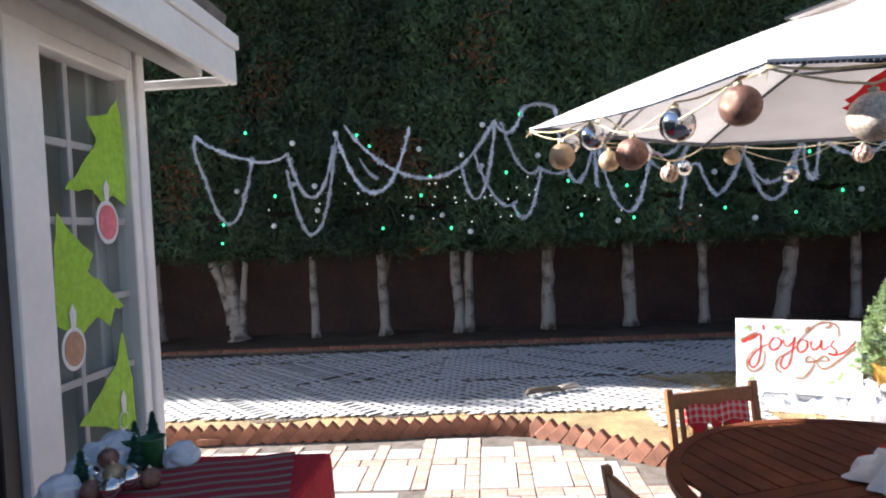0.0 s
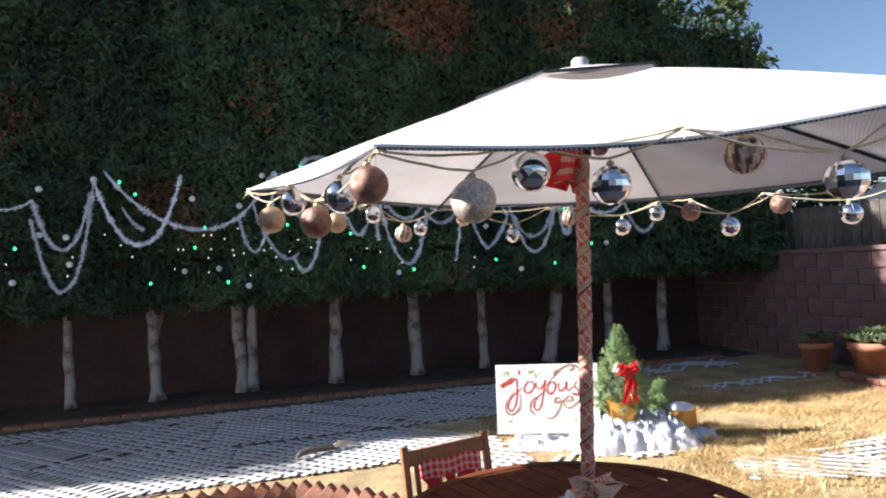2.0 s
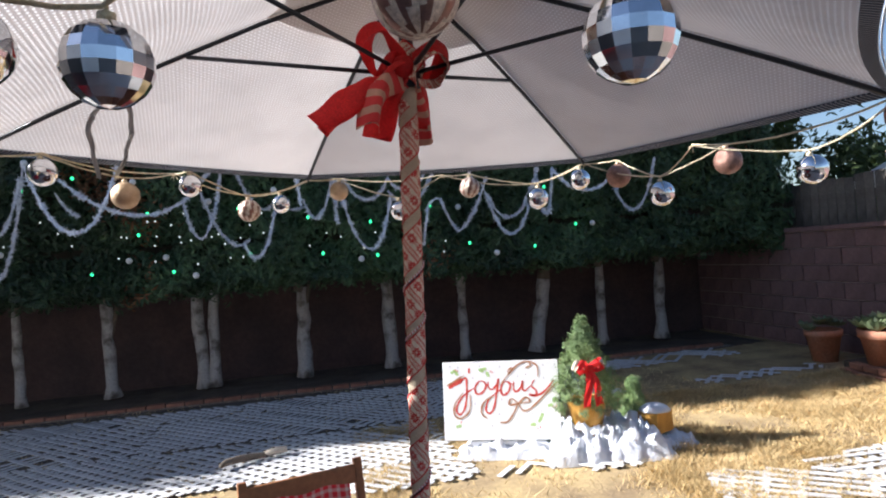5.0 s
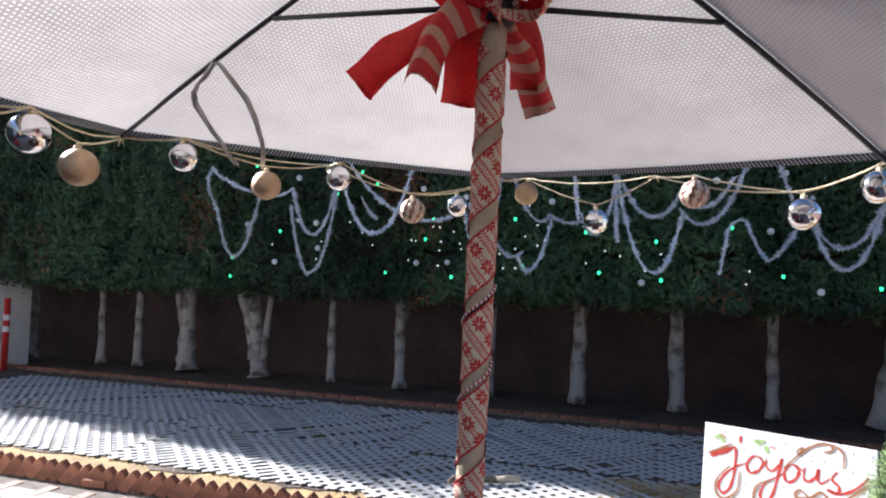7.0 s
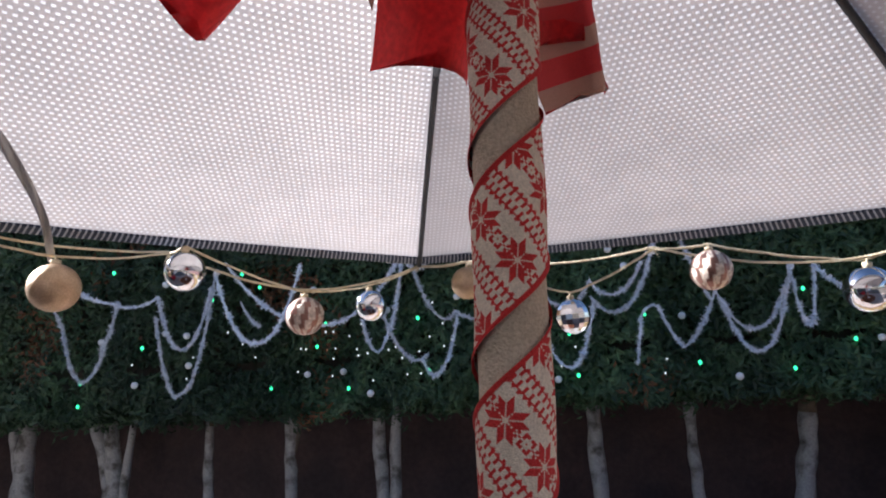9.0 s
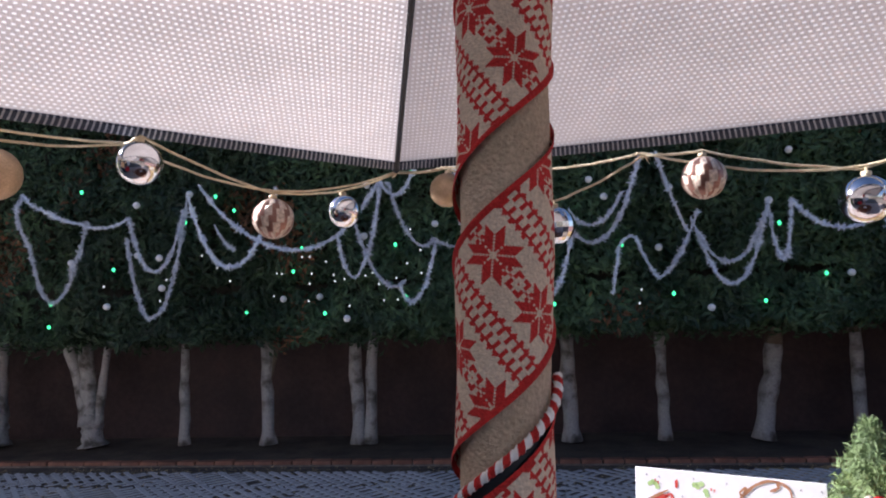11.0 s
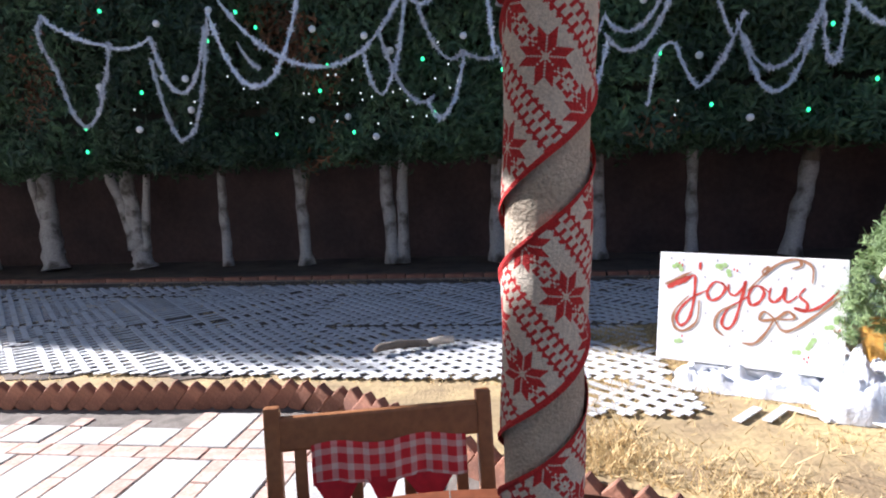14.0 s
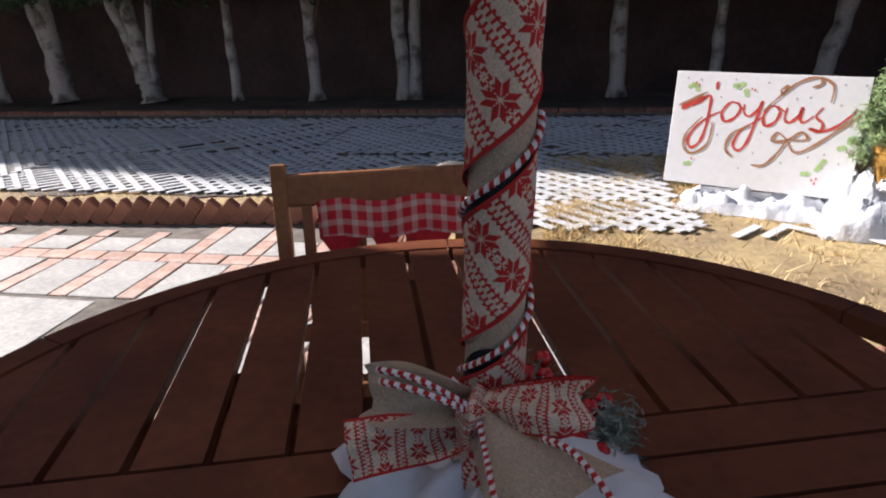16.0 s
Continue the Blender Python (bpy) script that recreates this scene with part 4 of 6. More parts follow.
lattice_panel(5.95, 3.75, 2.42, 1.55, 8, missing=0.02, seed=44, slat_turn=78)
lattice_panel(4.35, 4.05, 1.05, 0.50, -20, missing=0.3, seed=45, slat_turn=70)
lattice_panel(4.75, 3.25, 0.8, 0.6, 12, missing=0.25, seed=46, slat_turn=75)
lattice_panel(6.3, 6.9, 1.6, 0.25, 3, missing=0.3, seed=47)
lattice_panel(5.9, 8.3, 2.0, 0.6, 3, missing=0.3, seed=48)

loose = thing("loose_brick", "loose clay brick lying flat at the lawn's edge", "brick", pose(-2.139, 5.221, PATIO, 0, 0, 8))
part("body", box(0.21, 0.10, 0.058, 0.008, at=pose(0, 0, 0.031)), M_EDGE, loose)

# a short length of pale branch on the lattice
br = thing("dead_branch", "pale broken branch lying across the lattice", "branch", pose(0.85, 6.03, 0.045))
v, f, _ = tube([(-0.24, -0.17, 0.03), (-0.22, -0.10, 0.03), (-0.10, -0.02, 0.03), (0.05, 0.03, 0.02), (0.10, 0.06, 0.01)], [0.02, 0.028, 0.03, 0.026, 0.022], 9)
part("stem", mesh_of("stem", v, f, M_BARKDARK, smooth=True), M_BARKDARK, br)
v, f, _ = tube([(0.08, 0.05, 0.02), (0.16, 0.09, 0.025), (0.26, 0.10, 0.03)], [0.024, 0.032, 0.026], 9)
part("broken_end", mesh_of("broken_end", v, f, M_CREAM, smooth=True), M_CREAM, br)


# ---- dry grass ----
def grass(name, n, zone, height, seed, label):
    g = np.random.default_rng(seed)
    pts = []
    while len(pts) < n:
        x, y = g.uniform(zone[0], zone[1]), g.uniform(zone[2], zone[3])
        if inside_patio(x, y - 0.16):
            continue
        if noise.noise(Vector((x * 1.7, y * 1.7, 4.4))) + g.normal(0, 0.25) < -0.12:
            continue
        pts.append((x, y))
    P = np.array(pts)
    a = g.uniform(0, 6.283, n)
    clump = np.array([0.75 + 0.9 * max(-0.3, noise.noise(Vector((p[0] * 5, p[1] * 5, 8.8)))) for p in pts])
    hgt = height * g.uniform(0.4, 1.4, n) * clump
    lean = g.normal(0, 0.8, (n, 2)) * hgt[:, None]
    wdt = 0.0042
    v = np.zeros((n, 3, 3))
    v[:, 0, :2] = P + np.stack([np.cos(a), np.sin(a)], 1) * wdt
    v[:, 1, :2] = P - np.stack([np.cos(a), np.sin(a)], 1) * wdt
    v[:, 2, :2] = P + lean
    v[:, 2, 2] = hgt
    f = np.arange(n * 3).reshape(-1, 3)
    ob = part(name, mesh_of(name, v.reshape(-1, 3).tolist(), f.tolist(), M_BLADE), M_BLADE, None)
    return tagged(ob, label, "grass", "", "stuff")


grass("dry_grass", 120000, (1.7, 7.8, 2.2, 6.6), 0.055, 3, "short dry straw-coloured grass on the lawn")
grass("sparse_grass", 22000, (-7.0, 5.5, 5.4, 8.7), 0.028, 4, "sparse dry grass between the lattice slats")


# ---- baubles, cords and bows on the umbrella ----
def ball_mesh(kind, r):
    facets = (18, 11) if kind == "disco" else (32, 18)
    nu, nv = facets
    vs, fs, fm = [(0, 0, r)], [], []
    for j in range(1, nv):
        ph = math.pi * j / nv
        for i in range(nu):
            th = 2 * math.pi * i / nu
            k = 1.0
            if kind in ("stripe", "ridged"):
                k = 1 + 0.018 * math.cos(th * 9 + ph * 3.0) * math.sin(ph)
            vs.append((r * k * math.sin(ph) * math.cos(th), r * k * math.sin(ph) * math.sin(th), r * math.cos(ph)))
    vs.append((0, 0, -r))
    last = len(vs) - 1

    def tone(i, j):
        if kind == "stripe":
            return 1 if math.cos((2 * math.pi * (i + 0.5) / nu) * 9 + math.pi * j / nv * 3.0) > 0.1 else 0
        return 0
    for i in range(nu):
        fs.append((0, 1 + i, 1 + (i + 1) % nu))
        fm.append(0)
    for j in range(nv - 2):
        for i in range(nu):
            a, b = 1 + j * nu + i, 1 + j * nu + (i + 1) % nu
            fs.append((a, a + nu, b + nu, b))
            fm.append(tone(i, j))
    for i in range(nu):
        fs.append((last, 1 + (nv - 2) * nu + (i + 1) % nu, 1 + (nv - 2) * nu + i))
        fm.append(0)
    mats = {"silver": [M_SILVER], "disco": [M_SILVER], "ridged": [M_SILVER], "gold": [M_GOLD], "rose": [M_ROSE], "glitter": [M_GLITTER], "stripe": [M_GLITTER, M_DARKROSE]}[kind]
    return mesh_of("ball", vs, fs, mats, smooth=kind != "disco", face_mats=fm)


BALL_WORDS = {"silver": "shiny silver glass bauble", "disco": "silver mirror-faceted bauble", "ridged": "silver bauble with wavy ridges",
              "gold": "matte gold bauble", "rose": "rose-copper glitter bauble", "glitter": "champagne glitter bauble", "stripe": "rose bauble with swirling dark stripes"}


def bauble(x, y, z, r, kind, where="hanging from the umbrella's hem", group="baubles on the umbrella"):
    b = thing("bauble", BALL_WORDS[kind] + " " + where, "bauble", pose(x, y, z, random.uniform(-6, 6), random.uniform(-6, 6), random.uniform(0, 360)), group)
    part("ball", ball_mesh(kind, r), M_SILVER, b)
    v, f = lathe([(0.0, r * 0.98), (r * 0.20, r * 0.97), (r * 0.20, r * 1.16), (r * 0.05, r * 1.20), (r * 0.05, r * 1.32), (0.0, r * 1.32)], 12)
    part("cap", mesh_of("cap", v, f, M_CORD, smooth=True), M_CORD, b, "gold cap")
    return Vector((x, y, z + r * 1.3))


BALLS = {0: [(0.668, 2.720, 1.960, 0.044, "ridged"), (0.860, 2.871, 1.894, 0.046, "gold"), (1.043, 3.010, 1.935, 0.042, "silver"), (1.223, 3.230, 1.852, 0.045, "stripe"), (1.343, 3.388, 1.887, 0.041, "silver")],
         5: [(1.596, 3.409, 1.932, 0.042, "gold"), (1.851, 3.341, 1.824, 0.043, "disco"), (2.154, 3.245, 1.899, 0.045, "stripe"), (2.444, 3.195, 1.830, 0.048, "silver"), (2.609, 3.113, 1.893, 0.046, "silver")],
         4: [(2.700, 2.933, 1.880, 0.049, "rose"), (2.748, 2.703, 1.779, 0.047, "silver"), (2.958, 2.597, 1.874, 0.049, "rose"), (2.969, 2.223, 1.787, 0.045, "silver")],
         3: [(2.771, 1.721, 1.762, 0.048, "ridged"), (2.618, 1.566, 1.815, 0.054, "rose"), (2.630, 1.560, 1.898, 0.048, "silver")],
         2: [(1.027, 1.248, 1.791, 0.046, "glitter"), (1.161, 1.266, 1.849, 0.042, "ridged"), (1.306, 1.199, 1.808, 0.041, "disco"), (1.589, 1.152, 1.856, 0.042, "stripe"), (1.764, 1.080, 1.789, 0.042, "disco"), (1.909, 1.040, 1.882, 0.046, "glitter")],
         1: [(0.832, 1.363, 1.845, 0.042, "rose"), (0.797, 1.668, 1.859, 0.045, "ridged"), (0.737, 1.913, 1.817, 0.047, "rose"), (0.676, 2.207, 1.913, 0.045, "silver"), (0.596, 2.414, 1.876, 0.049, "gold")]}


def world_corner(i):
    return LEAN_M @ (canopy_point(i % 6, 0, 1.0) + Vector((0, 0, -0.012)))


def cord_path(pts, sag, rng2):
    out = []
    for a, b in zip(pts, pts[1:]):
        L = (b - a).length
        for k in range(8):
            s = k / 8
            out.append(a.lerp(b, s) - Vector((0, 0, sag * L * 4 * s * (1 - s))) + Vector((rng2.uniform(-1, 1), rng2.uniform(-1, 1), rng2.uniform(-1, 1))) * 0.0012)
    out.append(pts[-1])
    return out


rg = random.Random(9)
for i in range(6):
    a, b = world_corner(i), world_corner(i + 1)
    tops = [bauble(*q) for q in BALLS[i]]
    tops.sort(key=lambda p: (p - a).dot(b - a))
    mid = (a + b) / 2 + Vector((0, 0, -0.015))
    line = [a] + [p for p in tops if (p - a).dot(b - a) < (mid - a).dot(b - a)] + [mid] + [p for p in tops if (p - a).dot(b - a) >= (mid - a).dot(b - a)] + [b]
    cord = thing("gold_cord", "twisted gold cord looped along the umbrella's hem", "cord", None, "cords on the umbrella")
    v, f, _ = tube(cord_path(line, 0.03, rg), 0.0028, 6)
    part("strand", mesh_of("strand", v, f, M_CORD, smooth=True), M_CORD, cord)
    ends = [line[0]] + [p for k, p in enumerate(line[1:-1]) if k % 2 == 1] + [line[-1]]
    v, f, _ = tube(cord_path([p + Vector((0, 0, 0.004)) for p in ends], 0.05, rg), 0.0028, 6)
    part("strand", mesh_of("strand", v, f, M_CORD, smooth=True), M_CORD, cord)
    for kx in (a, mid):
        curl = []
        for _ in range(7):
            curl += [kx, kx + Vector((rg.uniform(-1, 1), rg.uniform(-1, 1), rg.uniform(-1.4, 0.3))) * 0.020]
        vs, fs, _u = tube(curl, 0.0022, 5)
        part("knot", mesh_of("knot", vs, fs, M_CORD), M_CORD, cord)


def ribbon_strip(pts, widths, side, curl=0.0, cuts=0):
    """A soft strip along pts; side: the way across. Verts, faces, uv."""
    vs, fs, uv, run = [], [], [], 0.0
    n = 6
    P = [Vector(p) for p in pts]
    fine = []
    for i in range(len(P) - 1):
        p0, p1, p2, p3 = P[max(i - 1, 0)], P[i], P[i + 1], P[min(i + 2, len(P) - 1)]
        for k in range(8):
            t = k / 8
            fine.append((0.5 * ((2 * p1) + (p2 - p0) * t + (2 * p0 - 5 * p1 + 4 * p2 - p3) * t * t + (3 * p1 - p0 - 3 * p2 + p3) * t ** 3), widths[i] + (widths[i + 1] - widths[i]) * t))
    fine.append((P[-1], widths[-1]))
    S = Vector(side).normalized()
    for i, (p, w) in enumerate(fine):
        run += (p - fine[i - 1][0]).length if i else 0
        t = (fine[min(i + 1, len(fine) - 1)][0] - fine[max(i - 1, 0)][0]).normalized()
        s = (S - t * S.dot(t)).normalized()
        nn = s.cross(t)
        for j in range(n + 1):
            f = j / n - 0.5
            notch = (-0.02 * (1 - abs(f) * 2)) if (cuts and i == len(fine) - 1) else 0
            vs.append(p + s * (w * f) + nn * (0.006 * math.sin(run * 42 + j * 1.1) + curl * (f * f - 0.1)) + t * notch)
            uv.append((run, f * w))
    for i in range(len(fine) - 1):
        for j in range(n):
            a = i * (n + 1) + j
            fs.append((a, a + 1, a + n + 2, a + n + 1))
    return vs, fs, uv


bow = thing("hanging_bow", "red sheer and gingham ribbon bow under the umbrella's hub", "bow", pose(1.742, 2.205, 2.10))
M_SHEERCHECK = two_tone("red_tan_sheer_check", (0.50, 0.28, 0.20), (0.56, 0.03, 0.03), 0.045, 0.55, cross=False)
TAILS = [((0, 0, 0), (-0.07, -0.03, -0.04), (-0.15, -0.04, -0.10), (-0.235, -0.024, -0.155), 0.062, M_RIBBON),
         ((-0.01, 0, 0), (-0.05, -0.05, -0.03), (-0.09, -0.07, -0.09), (-0.105, -0.08, -0.165), 0.058, M_SHEERCHECK),
         ((0, -0.01, 0), (-0.03, 0.0, -0.06), (-0.05, 0.05, -0.12), (-0.062, 0.07, -0.168), 0.085, M_RIBBON),
         ((0.01, 0, 0), (0.04, 0.06, -0.05), (0.06, 0.12, -0.11), (0.075, 0.15, -0.168), 0.062, M_SHEERCHECK),
         ((0.01, 0, 0), (0.04, 0.05, -0.03), (0.055, 0.10, -0.07), (0.055, 0.13, -0.125), 0.07, M_RIBBON)]
for a, b, c, d, w, m in TAILS:
    v, f, uv = ribbon_strip([a, b, c, d], [0.025, w, w, w * 1.05], (1, 0.3, 0.35), 0.25, cuts=1)
    part("tail", mesh_of("tail", v, f, m, smooth=True, uv=uv), m, bow)
for sx, sz in ((-1, 0.05), (1, 0.02), (-0.6, -0.03)):
    v, f, uv = ribbon_strip([(0, -0.01, 0), (0.06 * sx, -0.06, 0.035 + sz), (0.10 * sx, -0.03, 0.01 + sz), (0.07 * sx, 0.03, -0.02 + sz * 0.5), (0, 0.0, 0)], [0.03, 0.055, 0.06, 0.055, 0.03], (0.2 * sx, 1, 0.9), 0.1)
    part("loop", mesh_of("loop", v, f, M_RIBBON, smooth=True, uv=uv), M_RIBBON, bow)
part("knot", mesh_of("knot", *lathe([(0.0, -0.03), (0.022, -0.022), (0.03, 0.0), (0.022, 0.022), (0.0, 0.03)], 14), M_RIBBON, smooth=True), M_RIBBON, bow, at=pose(-0.01, -0.045, 0.0))


def knit_patch(name, pts, widths, side, parent, u0=0):
    """A loop of the nordic ribbon as a fine knit grid."""
    v, f, uv = ribbon_strip(pts, widths, side)
    rows = len(v) // 7
    vs, fs, fm = [], [], []
    sub = 10
    nu, nv = (rows - 1) * sub, 6 * sub
    per_metre = WIDE / max(widths)
    for i in range(nu + 1):
        a, fa = min(i // sub, rows - 2), (i - min(i // sub, rows - 2) * sub) / sub
        for j in range(nv + 1):
            b, fb = min(j // sub, 5), (j - min(j // sub, 5) * sub) / sub
            p = [v[(a + da) * 7 + b + db] for da in (0, 1) for db in (0, 1)]
            vs.append(p[0].lerp(p[1], fb).lerp(p[2].lerp(p[3], fb), fa))
    for i in range(nu):
        for j in range(nv):
            k = i * (nv + 1) + j
            fs.append((k, k + 1, k + nv + 2, k + nv + 1))
            fm.append(1 if knit(uv[min(i // sub, rows - 2) * 7][0] * per_metre + (i % sub) / sub * (uv[(min(i // sub, rows - 2) + 1) * 7][0] - uv[min(i // sub, rows - 2) * 7][0]) * per_metre + u0, j * WIDE / nv) else 0)
    return part(name, mesh_of(name, vs, fs, [M_CREAM, M_RED], smooth=True, face_mats=fm), M_CREAM, parent)


knit_patch("knit_loop", [(0.0, -0.045, -0.02), (0.03, -0.06, 0.02), (0.075, -0.055, 0.035), (0.11, -0.02, 0.01), (0.08, 0.0, -0.03), (0.02, -0.03, -0.03)], [0.05, 0.065, 0.07, 0.065, 0.06, 0.05], (0, 0.9, 0.7), bow)
knit_patch("knit_wrap", [(-0.028, -0.03, 0.05), (0.0, -0.042, 0.02), (0.026, -0.03, -0.01), (0.030, 0.0, -0.04)], [0.07, 0.075, 0.075, 0.07], (0.3, 0, 1), bow, 30)

def round_pole(turns, rise, r):
    """A point on the ribbon's helix, rise above its middle line."""
    a = PHASE + turns * 2 * math.pi
    return Vector((r * math.cos(a), r * math.sin(a), 0.0436 + TURN_RISE * turns + rise))


# red and white twisted rope along the ribbon's upper edge, with the bare dark pole showing under it
for t0, t1 in ((0.30, 2.05), (4.52, 6.02)):
    n_r, sides = int((t1 - t0) * 170), 8
    line = [round_pole(t0 + (t1 - t0) * i / n_r, 0.0610, RIB_R + 0.0018) for i in range(n_r + 1)]
    rope_v, rope_f, rope_m = [], [], []
    for i, p in enumerate(line):
        t = (line[min(i + 1, n_r)] - line[max(i - 1, 0)]).normalized()
        s = t.cross(Vector((0, 0, 1))).normalized()
        u = s.cross(t)
        for q in range(sides):
            a = 2 * math.pi * q / sides + i * 0.95
            rope_v.append(p + (s * math.cos(a) + u * math.sin(a)) * 0.0024 * (1.12 if q % 4 < 2 else 0.9))
    for i in range(n_r):
        for q in range(sides):
            rope_f.append((i * sides + q, i * sides + (q + 1) % sides, (i + 1) * sides + (q + 1) % sides, (i + 1) * sides + q))
            rope_m.append(0 if q < 4 else 1)
    part("twisted_rope", mesh_of("twisted_rope", rope_v, rope_f, [M_RED, M_WHITE], smooth=True, face_mats=rope_m), M_RED, UMB, "red and white twisted rope")
for t0, t1, wide in ((0.55, 0.80, 0.020), (1.45, 2.02, 0.010), (4.95, 5.3, 0.004), (5.3, 6.0, 0.0085)):
    gv, gf = [], []
    for i in range(41):
        w = wide * math.sin(math.pi * min(1, max(0.06, i / 40)) ** 0.8) ** 0.5 if i < 40 else 0.001
        for rise in (0.048, 0.0515 + w):
            gv.append(round_pole(t0 + (t1 - t0) * i / 40, rise, RIB_R - 0.0008))
    for i in range(40):
        gf.append((2 * i, 2 * i + 2, 2 * i + 3, 2 * i + 1))
    part("bare_pole", mesh_of("bare_pole", gv, gf, M_NAVY, smooth=True), M_NAVY, UMB, "bare dark pole between the wraps")

# two flat tie straps hanging from a rib
for pts in (((0.985, 2.442, 2.135), (0.965, 2.60, 2.085), (0.895, 2.78, 2.020), (0.826, 2.90, 1.955)), ((0.975, 2.446, 2.135), (0.885, 2.49, 2.065), (0.845, 2.62, 2.010), (0.806, 2.79, 1.945))):
    v, f, uv = ribbon_strip(pts, [0.010, 0.017, 0.014, 0.015], (0.7, -0.5, 0.5))
    part("tie_strap", mesh_of("tie_strap", [LEAN_M.inverted() @ q for q in v], f, M_HOUSEGREY, smooth=True), M_HOUSEGREY, UMB, "loose grey tie strap")

# ---- centrepiece round the pole ----
cx, cy, cz = 1.6965, 2.2505, TABLE_Z
tulle = thing("white_cloth", "crumpled white cloth gathered round the umbrella pole", "cloth", pose(cx, cy, cz))
vs, fs = [], []
NR, NA = 9, 64
for j in range(NR + 1):
    for i in range(NA):
        a = 2 * math.pi * i / NA
        r = 0.028 + (0.132 + 0.022 * math.sin(a * 3 + 1) + 0.016 * math.sin(a * 7 + 2)) * j / NR
        fold = noise.noise(Vector((math.cos(a) * 3, math.sin(a) * 3, j * 0.25)))
        z = (0.062 + 0.03 * max(0.0, -math.cos(a))) * (1 - (j / NR) ** 2.6) + 0.050 * fold * math.sin(math.pi * min(1, j / NR + 0.15)) + 0.012
        r += 0.02 * math.sin(a * 11 + j) * j / NR
        vs.append((r * math.cos(a), r * math.sin(a), max(z, 0.003)))
for j in range(NR):
    for i in range(NA):
        fs.append((j * NA + i, (j + 1) * NA + i, (j + 1) * NA + (i + 1) % NA, j * NA + (i + 1) % NA))
part("drape", mesh_of("drape", vs, fs, M_COTTON, smooth=True), M_COTTON, tulle)

wr = thing("berry_sprig", "frosted evergreen sprigs with red berries round the pole", "sprig", pose(cx, cy, cz + 0.04))
g = np.random.default_rng(17)
for c in ((0.111, 0.123, -0.005), (0.101, 0.097, -0.015), (0.029, 0.186, -0.005), (-0.041, 0.033, -0.005), (-0.026, 0.047, 0.005), (0.061, 0.120, -0.015), (0.118, 0.105, -0.005)):
    c = np.array(c)
    n_l = 260
    pts = c + np.clip(g.normal(0, 0.014, (n_l, 3)), -0.026, 0.026) + np.array([0, 0, 0.012])
    v, f = leaf_cloud(pts, np.tile(np.array([[0.0, 0.0, 1.0]]), (n_l, 1)), 0.0065, g, 0.16, 0.05)
    part("needles", mesh_of("needles", v.tolist(), f.tolist(), M_FROST), M_FROST, wr)
bv = lathe([(0.0, -0.0105), (0.006, -0.0085), (0.0095, -0.004), (0.0105, 0.0), (0.0095, 0.004), (0.006, 0.0085), (0.0015, 0.0105)], 12)
berry = mesh_of("berry", bv[0], bv[1], M_BERRY, smooth=True)
for x, y, z in ((0.041, 0.199, 0.030), (0.044, 0.179, 0.020), (0.108, 0.144, 0.015), (0.092, 0.123, 0.020), (0.080, 0.079, 0.010), (0.100, 0.072, 0.005), (0.101, 0.060, -0.005), (-0.058, 0.147, 0.020), (-0.054, 0.016, 0.015), (-0.070, -0.011, 0.005), (0.025, 0.175, 0.025)):
    part("berry", berry, M_BERRY, wr, "glossy red berry", at=pose(x, y, z))
    v, f, _ = tube([(x * 0.25, y * 0.25, 0.0), (x * 0.7, y * 0.7, z + 0.004), (x, y, z + 0.004)], 0.0012, 4)
    part("twig", mesh_of("twig", v, f, M_BARKDARK), M_BARKDARK, wr)

tb = thing("burlap_bow", "burlap and nordic ribbon bow tied at the pole's foot", "bow", pose(cx, cy, cz))
FACING = (0.05, 0.62, 0.78)                      # across the ribbons, which lie slantwise


def burlap_strip(name, pts, widths, side, curl=0.0):
    v, f, uv = ribbon_strip(pts, widths, side, curl)
    ob = part(name, mesh_of(name, v, f, M_BURLAP, smooth=True, uv=uv), M_BURLAP, tb, "soft natural burlap")
    return ob


def candy_cord(pts, r=0.0026):
    """Red and white twisted cord through pts."""
    P = [Vector(p) for p in pts]
    fine = []
    for i in range(len(P) - 1):
        p0, p1, p2, p3 = P[max(i - 1, 0)], P[i], P[i + 1], P[min(i + 2, len(P) - 1)]
        for k in range(14):
            t = k / 14
            fine.append(0.5 * ((2 * p1) + (p2 - p0) * t + (2 * p0 - 5 * p1 + 4 * p2 - p3) * t * t + (3 * p1 - p0 - 3 * p2 + p3) * t ** 3))
    fine.append(P[-1])
    v, f, uv = tube(fine, r, 8)
    fm = [((k % 8) + (k // 8) * 2) // 4 % 2 for k in range(len(f) - 2)] + [0, 0]
    part("twisted_cord", mesh_of("twisted_cord", v, f, [M_RED, M_WHITE], smooth=True, face_mats=fm), M_RED, tb, "red and white twisted cord")


burlap_strip("burlap_loop", [(-0.010, -0.038, 0.163), (-0.036, -0.056, 0.179), (-0.069, -0.061, 0.184), (-0.089, -0.046, 0.180), (-0.064, -0.029, 0.179), (-0.021, -0.026, 0.166)], [0.020, 0.036, 0.046, 0.040, 0.030, 0.020], FACING, 0.05)
burlap_strip("burlap_tail", [(-0.002, -0.050, 0.165), (0.013, -0.071, 0.163), (0.036, -0.101, 0.163), (0.057, -0.135, 0.164)], [0.022, 0.046, 0.078, 0.100], (0.95, 0.25, 0.30), 0.06)
knit_patch("knit_loop", [(-0.005, -0.046, 0.170), (0.022, -0.058, 0.181), (0.054, -0.066, 0.189), (0.077, -0.050, 0.185), (0.061, -0.029, 0.174), (-0.001, -0.026, 0.161)], [0.024, 0.036, 0.042, 0.036, 0.034, 0.024], FACING, tb)
